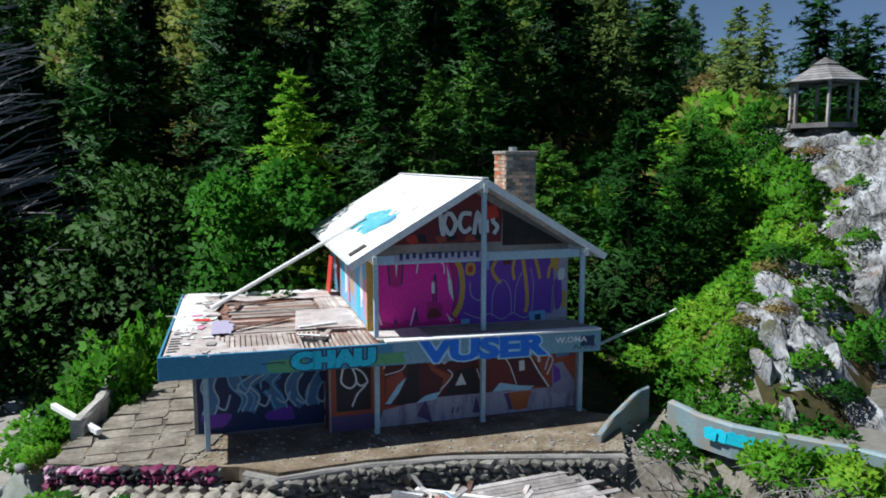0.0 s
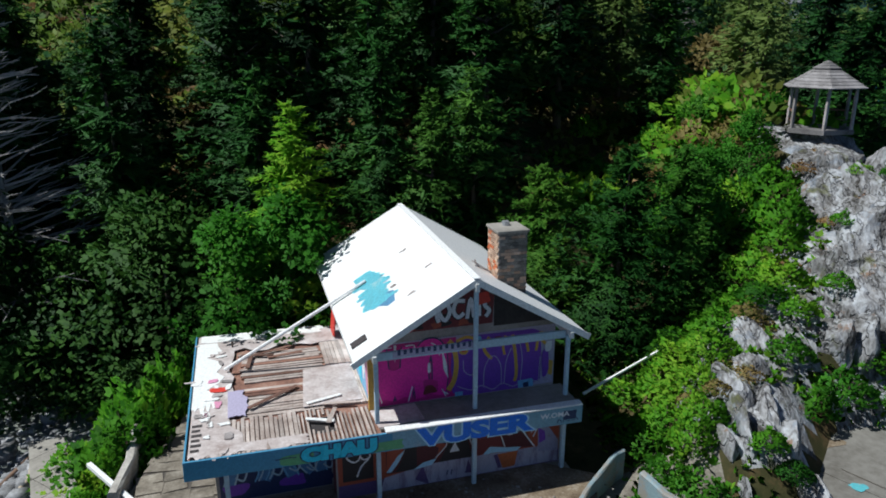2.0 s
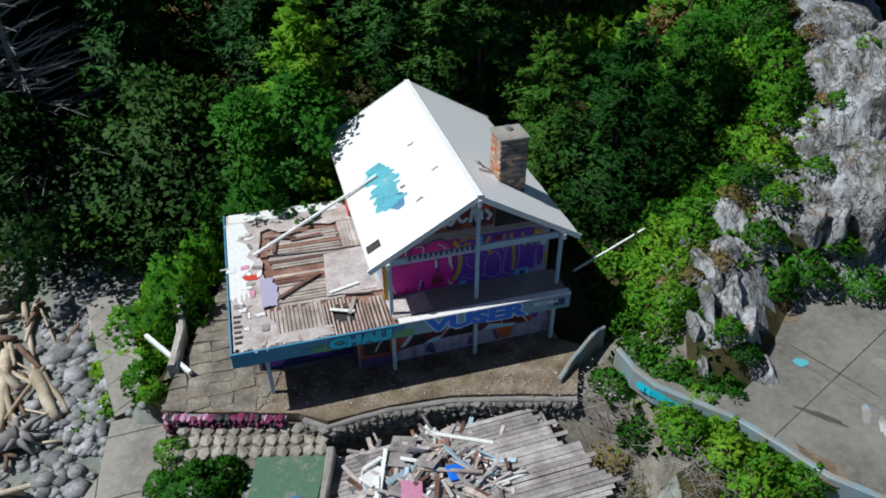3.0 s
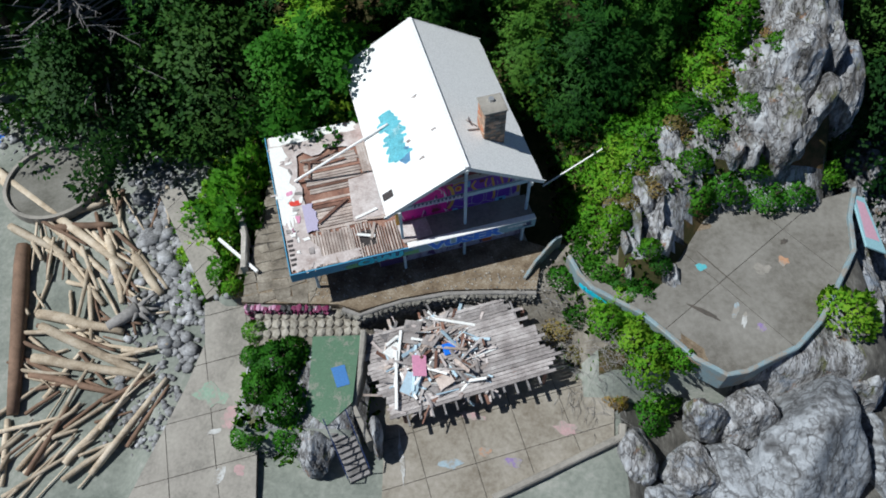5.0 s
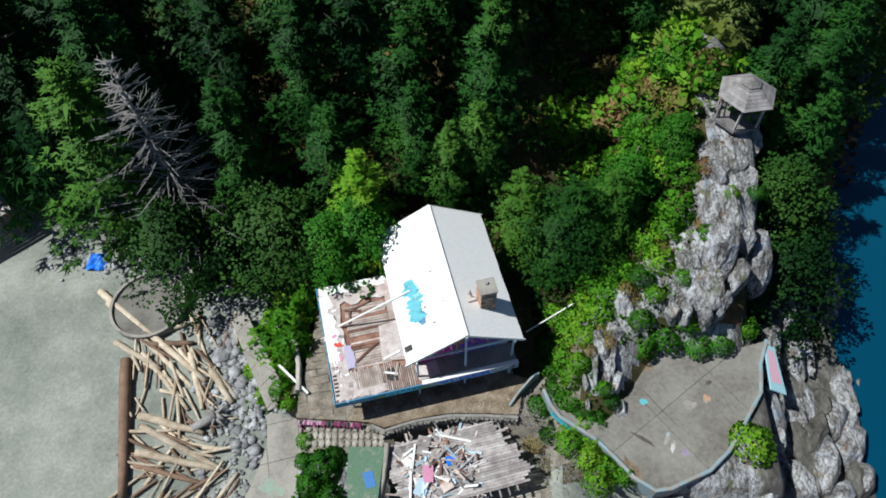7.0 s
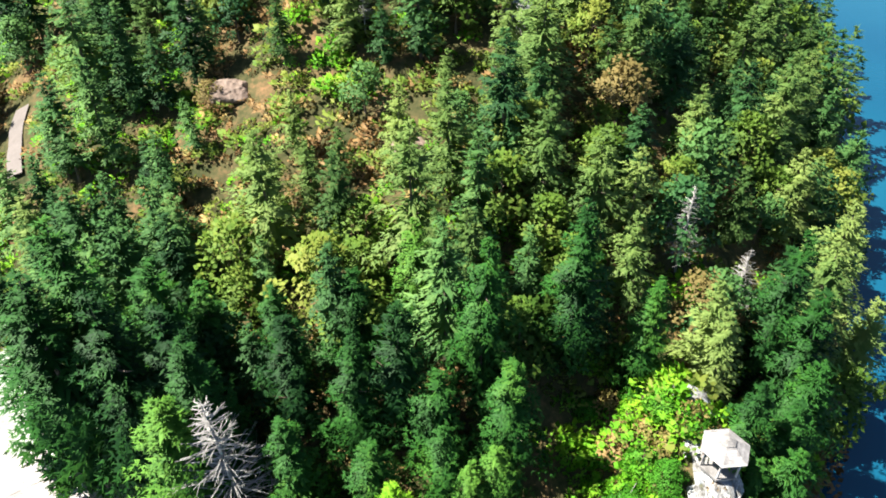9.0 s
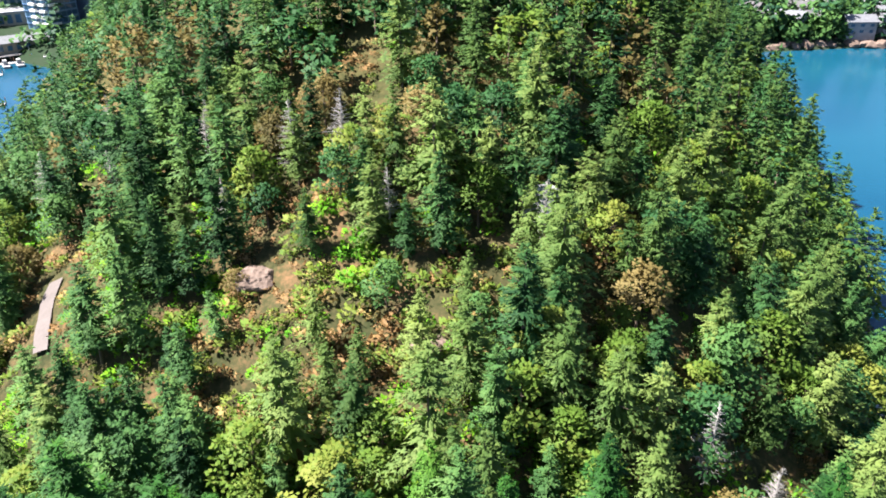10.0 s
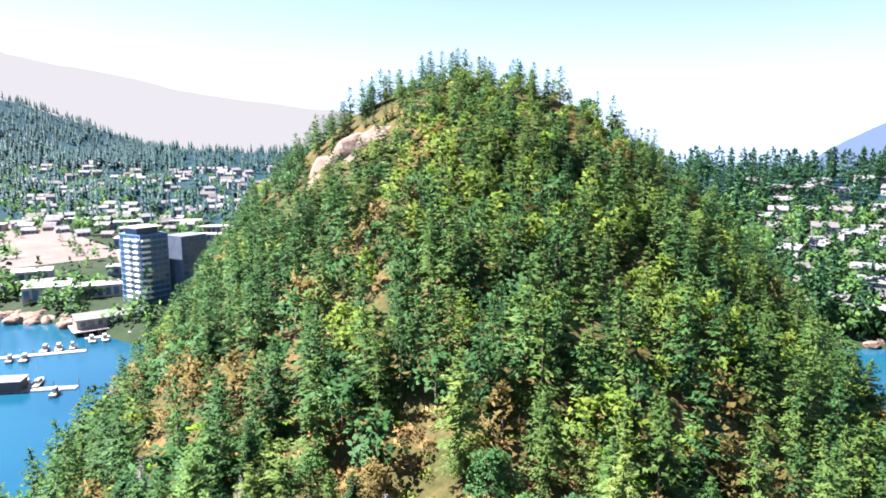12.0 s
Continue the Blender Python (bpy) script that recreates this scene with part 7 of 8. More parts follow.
bshed = holder("float_house", pose(-214, 210, SEA + 0.6, 0, 0, 25), "dark floating boat shed beside a float", "building")
part("wall", on_box(-7, 7, -3.5, 3.5, -0.3, 3.2), RDARK, bshed)
part("roof", bevelled(on_box(-7.6, 7.6, -4.1, 4.1, 3.2, 3.6), 0.08), RGREY, bshed)

# rocky point before the marina, and pale shore rocks opposite
for i in range(34):
    rock(-312 + 70 * rv.random(), 286 + 18 * rv.random(), -4.2, rv.uniform(3, 7), rv.uniform(3, 6), rv.uniform(1.5, 3.5), 300 + i, rv.uniform(0, 180), sub=3, label="tan rock of the point by the marina").data.materials[0] = PINKROCK
for i in range(60):
    x = 62 + 150 * i / 60
    rock(x + rv.uniform(-2, 2), float(np.interp(x, (30, 100, 143, 400), (330, 343, 358, 330))) + 6 + rv.uniform(-3, 8), -3.4, rv.uniform(3, 5), rv.uniform(2, 4), rv.uniform(1.2, 2.6), 330 + i, rv.uniform(0, 180), sub=3, label="pale shore rock below the houses").data.materials[0] = PINKROCK

# woods of town and mountain sides
def tiered_fir(h, r, tiers, sides, seed):
    """A far-off fir: ragged overlapping skirts of drooping boughs."""
    rng = np.random.RandomState(seed)
    V = []
    for t in range(tiers):
        f = t / tiers
        z0, z1, R = h * (0.06 + 0.94 * f), h * (0.06 + 0.94 * min(1, f + 1.7 / tiers)), r * (1 - f) ** 0.85 * rng.uniform(0.8, 1.15)
        a = rng.uniform(0, 6.28) + np.arange(sides) * 6.283 / sides
        for k in range(sides):
            q = R * rng.uniform(0.65, 1.2)
            b, c = a[k] - 3.6 / sides, a[k] + 3.6 / sides
            V += [(0.1 * R * math.cos(a[k]), 0.1 * R * math.sin(a[k]), z1), (q * math.cos(b), q * math.sin(b), z0 + rng.uniform(-0.3, 0.5)), (q * math.cos(c), q * math.sin(c), z0 + rng.uniform(-0.3, 0.5))]
    return np.array(V)


firs = [rounded(tiered_fir(16, 3.1, 6, 5, 500 + i), 3, 0.3, 1.4, 0.95) for i in range(4)]
rounds = [rounded(broad_leaves(9, 4.2, 9, 4, 3.0, 520 + i, 0.15)) for i in range(3)]
shorefirs = [rounded(layered_fir(16, 3.6, 17, 6, 2.1, 510 + i, 1, 0.06, 0.04, 0.35, 0.3), 3, 0.3, 0.4, 0.9) for i in range(4)]
chunks = {"fir": [], "near": [], "round": []}
spots = []
for i in range(7200):
    if i < 1500:
        y = 305 + 445 * rv.random()
        x = rv.uniform(-0.98 * y - 40, -0.5 * y + 60)
    elif i < 4400:
        y = 640 + 760 * rv.random()
        x = rv.uniform(-1.15 * y, 0.1 * y)
    elif i < 6400:
        y = 352 + 480 * rv.random() ** 1.4
        x = rv.uniform(0.06 * y, 0.56 * y)
    else:
        y = rv.uniform(330, 640)
        x = rv.uniform(-0.42 * y, 0.2 * y)
    spots.append((x, y))
for i in range(520):
    x = rv.uniform(62, 270)
    spots.append((x, float(np.interp(x, (30, 100, 143, 400), (330, 343, 358, 330))) + rv.uniform(9, 62)))
for i in range(60):
    x = rv.uniform(-345, -150)
    spots.append((x, float(np.interp(x, (-700, -309, -243, -204, -150), (330, 297, 281, 266, 300))) + rv.uniform(9, 34)))
for i in range(1150):
    b, d = radians(rv.uniform(36, 50)), rv.uniform(900, 1650)
    spots.append((-d * math.sin(b), d * math.cos(b)))
spots = np.array(spots)
hz = height(spots[:, 0], spots[:, 1])
hu = hill_u(spots[:, 0], spots[:, 1])
pl = np.array(placed)
for (x, y), z, u in zip(spots, hz, hu):
    if z < SEA + 1.5 or (u < 1 and y < 345) or np.min((pl[:, 0] - x) ** 2 + (pl[:, 1] - y) ** 2) < 60:
        continue
    if -640 < x < -300 and 345 < y < 520 and rv.random() < 0.93:
        continue
    if (x + 246) ** 2 + (y - 325) ** 2 < 30 ** 2:
        continue
    key = ("fir" if y > 560 and x < 0 else "near") if (y > (860 if x < 0 else 620) or rv.random() < (0.22 if y < 560 else 0.4)) else "round"
    s = rv.uniform(0.6, 1.75) if key != "round" else rv.uniform(0.6, 1.2)
    if y > 1000:
        s *= 0.75
    if x < 0 and 640 < y < 860 and rv.random() < 0.5:
        continue
    V = rv.choice(rounds if key == "round" else firs if key == "fir" else shorefirs)
    a = rv.uniform(0, 6.28)
    R = np.array([[math.cos(a), -math.sin(a), 0], [math.sin(a), math.cos(a), 0], [0, 0, 1]]) * s
    chunks[key].append(set_down(V, R, (x, y, z - 0.3)))
thing("distant_firs", leaf_mesh("distant_firs", np.concatenate(chunks["fir"]), HAZEWOOD, 3), None, "dark firs over the town's hills, coloured haze blue", "trees", kind="stuff")
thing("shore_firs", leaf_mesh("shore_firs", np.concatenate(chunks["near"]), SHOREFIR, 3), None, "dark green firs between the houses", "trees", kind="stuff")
thing("garden_trees", leaf_mesh("garden_trees", np.concatenate(chunks["round"]), GARDEN), None, "leafy garden trees between the houses", "trees", kind="stuff")


# far mountains, as flat backdrops that glow and carry their haze as colour
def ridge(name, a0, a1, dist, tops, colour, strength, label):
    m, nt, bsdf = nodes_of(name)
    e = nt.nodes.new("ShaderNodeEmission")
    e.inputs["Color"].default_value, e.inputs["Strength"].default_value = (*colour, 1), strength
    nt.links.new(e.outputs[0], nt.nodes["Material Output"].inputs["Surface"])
    bm = bmesh.new()
    n = 60
    lo, hi = [], []
    for i in range(n + 1):
        f = i / n
        a = radians(a0 + (a1 - a0) * f)
        h = float(np.interp(f, np.linspace(0, 1, len(tops)), tops)) * (1 + 0.1 * (float(fbm(np.array([f * 9]), np.array([dist / 100]), 71)[0]) - 0.5))
        lo.append(bm.verts.new((dist * math.sin(a), dist * math.cos(a), -60)))
        hi.append(bm.verts.new((dist * math.sin(a), dist * math.cos(a), h)))
    for i in range(n):
        bm.faces.new((lo[i], lo[i + 1], hi[i + 1], hi[i]))
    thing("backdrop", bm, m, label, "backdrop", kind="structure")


ridge("hazy_mountain", -62, -15, 3300, (640, 600, 540, 470, 400, 360, 300, 270, 240, 190, 60), (0.93, 0.95, 0.96), 0.146, "pale mountain far beyond the town, its haze painted in")
ridge("haze_blue_mountain", 10.5, 30, 3100, (-40, 95, 200, 260, 300, 320), (0.34, 0.5, 0.8), 0.2, "distant mountain across the water, coloured haze blue")

# a gravel track on the hill's western side
bm = bmesh.new()
line = densify([(-64, 71), (-65.5, 73.6), (-68.3, 79.3), (-69, 83)], 1.0)
rows = [[bm.verts.new((x + o, y, h_at(x + o, y) + 0.4)) for o in (-1.25, 0, 1.25)] for x, y in line]
for r0, r1 in zip(rows, rows[1:]):
    for i in range(2):
        bm.faces.new((r0[i], r0[i + 1], r1[i + 1], r1[i]))
thing("track", bm, surface("pale_gravel_track", (0.085, 0.07, 0.064), (0.125, 0.104, 0.098), big=0.3, fine=3, bump=0.2), "pale gravel track through the wood", "track", kind="structure")
for proto in dwellings + blocks + boats:
    for ob in (*proto.children_recursive, proto):
        bpy.data.objects.remove(ob)

# ---- graffiti: paint layers a few millimetres proud of the boards ----
def shape(cx, cz, w, h, seed, lumps=0.16, n=18, power=0.62):
    """A rounded, uneven letter-like blob in the x, z plane."""
    r = random.Random(seed)
    ph, k2 = r.uniform(0, 6.28), r.choice((2, 3, 4))
    pts = []
    for k in range(n):
        a = 2 * math.pi * k / n
        c, s = math.cos(a), math.sin(a)
        f = 1 + lumps * math.sin(k2 * a + ph) + r.uniform(-0.04, 0.04)
        pts.append((cx + w / 2 * math.copysign(abs(c) ** power, c) * f, cz + h / 2 * math.copysign(abs(s) ** power, s) * f))
    return pts


def decal(pts, y, thick=0.003):
    """An outline in the x, z plane made a thin coat that faces -y."""
    bm = bmesh.new()
    a = [bm.verts.new((x, y, z)) for x, z in pts]
    b = [bm.verts.new((x, y + thick, z)) for x, z in pts]
    bm.faces.new(a)
    bm.faces.new(b[::-1])
    for i in range(len(a)):
        bm.faces.new((a[i], b[i], b[(i + 1) % len(a)], a[(i + 1) % len(a)]))
    bmesh.ops.recalc_face_normals(bm, faces=bm.faces)
    return bm


def stroke(pts, w):
    """A brush stroke along pts as an outline."""
    L, R = [], []
    for i, p in enumerate(pts):
        a, b = pts[max(0, i - 1)], pts[min(len(pts) - 1, i + 1)]
        d = Vector((b[0] - a[0], b[1] - a[1])).normalized()
        L.append((p[0] - d.y * w / 2, p[1] + d.x * w / 2))
        R.append((p[0] + d.y * w / 2, p[1] - d.x * w / 2))
    return L + R[::-1]


layer = [0]


def coat(pts, y, mat, parent, label=""):
    layer[0] = (layer[0] + 1) % 7
    if parent is up_front:
        # drawn on a wall with its floor at 2.97, eaves at 4.86 and ridge at 7.06
        pts = [(x, float(np.interp(z, (2.97, 4.86, 7.06), (D0, EAVE, RIDGE)))) for x, z in pts]
    return part("paint", decal(pts, y - 0.0006 * layer[0]), mat, parent, label)


def rect(x0, x1, z0, z1):
    return [(x0, z0), (x1, z0), (x1, z1), (x0, z1)]


def lettering(text, x, z, size, y, mat, parent, edge=None, edge_mat=None, squeeze=1.0, grow=0.0):
    """Sprayed letters in the built-in font, with a wider coat behind them."""
    for off, m, yy in (((edge, edge_mat, y),) if edge else ()) + ((grow, mat, y - 0.004),):
        cu = bpy.data.curves.new("letters", "FONT")
        cu.body, cu.size, cu.offset, cu.extrude, cu.resolution_u = text, size, off, 0.0012, 3
        tmp = new("letters", cu)
        bpy.context.view_layer.update()
        me = bpy.data.meshes.new_from_object(tmp.evaluated_get(bpy.context.evaluated_depsgraph_get()))
        bpy.data.objects.remove(tmp)
        me.materials.clear()
        me.materials.append(m)
        ob = new("letters", me)
        ob.parent = parent
        ob.matrix_local = pose(x, yy, z, 90, 0, 0) @ Matrix.Diagonal((squeeze, 1, 1, 1))


FY = 0.994
RUSTRED = paint("rust_red_spray", (0.34, 0.07, 0.035), (0.2, 0.08, 0.07), 0.6)
# upper front wall: magenta letters, then a purple piece with ochre edges
DEEPPINK = paint("deep_pink_wash", (0.5, 0.008, 0.2), (0.4, 0.06, 0.22), 0.72)


def letter(strokes, w, y, fill, edge, parent, rim=0.1):
    """A fat sprayed letter: an edge coat and the fill over it."""
    for pts in strokes:
        coat(stroke(pts, w + rim), y, edge, parent)
    for pts in strokes:
        coat(stroke(pts, w), y - 0.006, fill, parent, "sprayed letter")


def flow(pts, n=6):
    """A smooth curve through pts."""
    out = []
    for i in range(len(pts) - 1):
        p0, p1, p2, p3 = (Vector(pts[max(0, min(len(pts) - 1, j))]) for j in (i - 1, i, i + 1, i + 2))
        for k in range(n):
            t = k / n
            q = 0.5 * (2 * p1 + (p2 - p0) * t + (2 * p0 - 5 * p1 + 4 * p2 - p3) * t * t + (3 * p1 - p0 - 3 * p2 + p3) * t ** 3)
            out.append((q.x, q.y))
    return out + [tuple(pts[-1])]


coat(rect(-3.18, 3.18, 2.97 + 0.02, 4.86 + 0.02), FY, LILAC, up_front)
coat(rect(-3.16, -0.35, 2.97 + 0.03, 4.84), FY - 0.005, DEEPPINK, up_front)
letter([[(-2.95, 4.72), (-2.86, 3.9), (-2.72, 3.2)], [(-2.74, 3.2), (-2.42, 4.05)], [(-2.42, 4.05), (-2.12, 3.2)], [(-2.12, 3.2), (-1.98, 3.9), (-1.9, 4.72)]], 0.52, FY - 0.01, MAGENTA, NAVY, up_front, 0.09)
letter([flow([(-1.48, 3.12), (-1.55, 3.9), (-1.42, 4.55), (-1.1, 4.62), (-0.92, 4.3), (-0.9, 3.6), (-0.98, 3.12)])], 0.5, FY - 0.011, MAGENTA, NAVY, up_front, 0.08)
coat(shape(-1.24, 3.4, 0.5, 0.5, 8, 0.12), FY - 0.022, DEEPPINK, up_front)
coat(shape(-1.25, 3.32, 0.42, 0.26, 9, 0.2), FY - 0.027, MAROON, up_front)
coat(shape(-1.27, 4.0, 0.1, 0.32, 10, 0.05), FY - 0.027, SPRAYWHITE, up_front)
for pts in ([(-2.44, 4.82), (-2.34, 4.82), (-2.4, 4.3)], [(-3.12, 3.9), (-3.05, 3.2), (-2.98, 3.1), (-3.12, 3.08)], [(-0.85, 4.6), (-0.68, 4.1), (-0.62, 3.6), (-0.78, 3.9)]):
    coat(pts, FY - 0.02, SPRAYWHITE, up_front)
for pts in ([(-2.78, 4.76), (-2.5, 4.76)], [(-2.05, 4.76), (-1.76, 4.74), (-1.78, 4.4)], [(-2.98, 3.5), (-2.86, 3.1)], [(-1.98, 3.05), (-1.84, 3.5)], [(-1.2, 4.76), (-0.95, 4.6), (-0.92, 4.35)], [(-0.84, 3.3), (-0.7, 3.05)], [(-0.78, 3.2), (-0.62, 3.1)]):
    coat(stroke(flow(pts), 0.035), FY - 0.024, SPRAYWHITE, up_front)
coat(shape(1.1, 3.9, 3.3, 1.78, 6, 0.03, 26, 0.3), FY - 0.012, PURPLE, up_front)
for w, pts in ((0.17, [(-0.6, 4.75), (-0.42, 4.5), (-0.34, 4.0), (-0.42, 3.5), (-0.62, 3.22)]), (0.1, [(-0.35, 4.7), (0.0, 4.8), (0.3, 4.72)]), (0.11, [(0.8, 4.72), (0.62, 4.4), (0.8, 4.12), (0.92, 4.05)]), (0.09, [(1.38, 4.7), (1.3, 4.4), (1.36, 4.1)]), (0.12, [(1.62, 4.7), (1.74, 4.1), (1.8, 3.5), (1.74, 3.2)]), (0.1, [(2.06, 4.66), (2.16, 4.35), (2.22, 4.1)]), (0.1, [(2.5, 4.1), (2.6, 4.45), (2.95, 4.2)])):
    coat(stroke(flow(pts), w), FY - 0.018, YELLOW, up_front)
coat(shape(-0.09, 4.45, 0.32, 0.34, 21, 0.03), FY - 0.024, YELLOW, up_front)
coat(shape(-0.09, 4.45, 0.17, 0.18, 22, 0.05), FY - 0.028, RED, up_front)
for pts in ([(-0.3, 3.3), (0.2, 3.12), (0.55, 3.22), (0.95, 3.05), (1.3, 3.2), (1.7, 3.05), (2.1, 3.18), (2.6, 3.1)], [(0.62, 3.15), (0.66, 3.8), (0.95, 4.12), (1.22, 3.8), (1.26, 3.15)], [(-0.1, 4.1), (-0.06, 3.75), (0.2, 3.6), (0.34, 3.8)], [(1.36, 3.2), (1.42, 3.9), (1.6, 4.3)], [(1.95, 3.2), (2.0, 3.9), (1.9, 4.4)], [(2.62, 3.0), (2.66, 3.9)]):
    coat(stroke(flow(pts), 0.028), FY - 0.026, LILAC, up_front)
for x, z, w, h, m in ((0.45, 4.6, 0.14, 0.4, SKYBLUE), (1.1, 4.62, 0.24, 0.22, MAROON), (2.15, 3.08, 0.6, 0.3, SKYBLUE), (2.16, 3.04, 0.22, 0.18, NAVY), (2.7, 4.55, 0.3, 0.3, YELLOW), (2.85, 3.7, 0.26, 0.9, PURPLE), (2.95, 4.2, 0.24, 0.34, SPRAYWHITE), (3.05, 3.5, 0.18, 0.5, YELLOW), (-0.25, 3.06, 0.3, 0.14, SKYBLUE)):
    coat(shape(x, z, w, h, int(x * 40) + 333, 0.1), FY - 0.031, m, up_front)
# gable triangle: red ground, silver shapes, a dark sheet for an opening's shade
coat([(-2.6, 4.86 + 0.32), (0.9, 4.86 + 0.32), (0.95, 7.06 - 0.95), (0, 7.06 - 0.4)], FY, MAROON, up_front)
coat([(0.95, 4.86 + 0.2), (3.05, 4.86 + 0.2), (0.95, 7.06 - 0.9)], FY, HOLEDARK, up_front, "dark sheet drawn as a shaded hole in the gable")
for k, (x, pts) in enumerate(((-1.05, [(0, 0.42), (0.05, -0.1), (0.12, -0.32)]), (-0.72, [(-0.14, 0.3), (-0.2, 0.0), (0.0, -0.28), (0.16, 0.02), (0.02, 0.3), (-0.14, 0.3)]), (-0.28, [(0.22, 0.3), (-0.06, 0.3), (-0.16, 0.0), (0.0, -0.22), (0.2, -0.1)]), (0.12, [(-0.1, -0.3), (0.02, 0.35), (0.14, -0.28)]), (0.42, [(0.0, 0.4), (0.02, -0.26)]), (0.66, [(0.06, 0.36), (-0.04, 0.1), (0.12, -0.1), (0.0, -0.3)]))):
    line = flow([(x + a, 5.72 + b) for a, b in pts])
    coat(stroke(line, 0.2), FY - 0.006 - 0.001 * (k % 2), BLACKISH, up_front)
    coat(stroke(line, 0.13), FY - 0.013, SPRAYWHITE, up_front, "silver letter shape")
for k in range(9):
    coat(shape(-1.9 + 0.3 * k, 5.32 + 0.03 * (k % 3), 0.34, 0.2, 41 + k, 0.2), FY - 0.004, (RUSTRED, BLACKISH, MAROON)[k % 3], up_front)
coat(shape(-1.9, 5.32, 0.26, 0.26, 60, 0.1), FY - 0.018, RED, up_front)
coat(shape(0.55, 6.05, 0.5, 0.4, 61, 0.15), FY - 0.018, RED, up_front)
for k in range(13):
    coat(rect(-2.5 + 0.19 * k, -2.4 + 0.19 * k, EAVE + 0.0 + 0.02 * (k % 3), EAVE + 0.2 - 0.03 * (k % 2)), 0.112, NAVY, house)
part("tag_ground", on_box(-2.65, 0.05, 0.1145, 0.1165, EAVE - 0.06, EAVE + 0.14), LILAC, house)
# left wall, seen from the west: pale blue, pink and yellow
def side_coat(pts, x, mat, parent):
    bm = decal(pts, 0)
    bm.transform(Matrix.Translation((x, 0, 0)) @ Matrix.Rotation(radians(-90), 4, "Z"))
    return part("paint", bm, mat, parent)


LX = -WX - 0.004
side_coat(rect(-9.7, -1.1, 2.83, 5.15), LX, SKYBLUE, up_left)
for k in range(11):
    side_coat(shape(-1.7 - 0.62 * k, 3.7 + 0.25 * math.sin(k * 2.1), 0.5, 1.2, 70 + k, 0.2), LX - 0.005 - 0.001 * (k % 3), (PINK, SPRAYWHITE, CYAN, LILAC, YELLOW)[k % 5], up_left)
side_coat(rect(-1.12, -0.98, 3.0, 5.0), LX - 0.009, YELLOW, up_left)
part("corner_board", on_box(-3.3, -3.12, 0.86, 0.99, D0, EAVE + 0.1), YELLOW, house, "ochre painted corner board")

# lower front wall
DUSK = paint("dull_mauve_wash", (0.3, 0.29, 0.42), (0.24, 0.2, 0.24), 0.55)
OXBLOOD = paint("oxblood_spray", (0.085, 0.012, 0.02), (0.13, 0.04, 0.04), 0.68)
MAUVE = paint("dark_mauve_spray", (0.1, 0.06, 0.17), (0.16, 0.12, 0.2), 0.6)
FROST = paint("frosty_blue_spray", (0.42, 0.68, 0.85), (0.4, 0.55, 0.65), 0.7)
STEELBLUE = paint("steel_blue_spray", (0.09, 0.22, 0.42), (0.06, 0.1, 0.2), 0.6)
LY = 0.444
coat(rect(-4.45, 3.25, 0.02, 2.45), LY, RUSTRED, low_front)
coat(rect(-4.45, 3.25, 0.02, 0.5), LY - 0.005, MAUVE, low_front)
coat(rect(-4.3, -3.3, 0.62, 2.2), LY - 0.006, BLACKISH, low_front)
coat(rect(-4.45, -4.3, 0.1, 2.4), LY - 0.006, RUSTRED, low_front)
coat(rect(-4.25, -3.4, 2.05, 2.17), LY - 0.012, LILAC, low_front)
for pts in ([(-4.1, 1.9), (-4.15, 1.5), (-3.9, 1.3), (-3.72, 1.5), (-3.85, 1.9), (-4.1, 1.9)], [(-3.8, 1.9), (-3.55, 1.75), (-3.4, 1.45), (-3.6, 1.35), (-3.74, 1.5)], [(-3.45, 1.35), (-3.7, 1.1), (-3.85, 0.75)]):
    coat(stroke(flow(pts), 0.055), LY - 0.014, SPRAYWHITE, low_front)
# piece on the lower front wall: dark letters with pale caps over a rust-red ground
DUSTLILAC = paint("dusty_lilac_wash", (0.42, 0.4, 0.5), (0.22, 0.18, 0.26), 0.5, stretch=(3, 3, 0.5))
PALELILAC = paint("pale_lilac_spray", (0.6, 0.58, 0.66), (0.42, 0.4, 0.46), 0.62)
coat([(-2.95, 0.54), (-1.93, 0.71), (-1.25, 0.78), (0.18, 0.77), (1.82, 0.74), (3.18, 0.73), (3.22, 0.06), (-3.09, 0.04)], LY - 0.008, DUSTLILAC, low_front)
coat([(-2.89, 1.79), (-2.65, 2.13), (-2.2, 2.23), (-1.76, 2.12), (-1.49, 1.63), (-1.11, 1.33), (-1.22, 0.74), (-1.93, 0.65), (-2.89, 0.66)], LY - 0.010, OXBLOOD, low_front)
coat([(-1.28, 0.75), (-0.84, 1.4), (-1.39, 1.71), (-1.05, 1.93), (-0.02, 1.83), (0.18, 0.69)], LY - 0.010, OXBLOOD, low_front)
coat([(0.05, 1.62), (0.45, 1.96), (1.0, 1.97), (1.24, 0.86), (0.25, 0.78)], LY - 0.010, MAROON, low_front)
coat([(0.97, 1.85), (1.61, 1.94), (1.95, 1.51), (2.3, 0.77), (1.17, 0.86)], LY - 0.010, OXBLOOD, low_front)
coat([(-2.17, 1.83), (-1.86, 1.85), (-1.86, 0.67), (-2.58, 0.67), (-2.31, 1.21)], LY - 0.014, BLACKISH, low_front)
coat([(-1.11, 0.78), (-0.7, 1.55), (-0.16, 1.63), (0.08, 0.78)], LY - 0.014, BLACKISH, low_front)
coat([(-2.85, 1.52), (-2.37, 1.68), (-2.27, 1.4), (-2.61, 0.87), (-2.89, 0.73)], LY - 0.016, RUSTRED, low_front)
coat([(-2.82, 1.98), (-2.58, 2.25), (-2.2, 2.36), (-1.8, 2.17), (-1.69, 1.96), (-2.14, 2.09), (-2.51, 2.09)], LY - 0.018, PALELILAC, low_front)
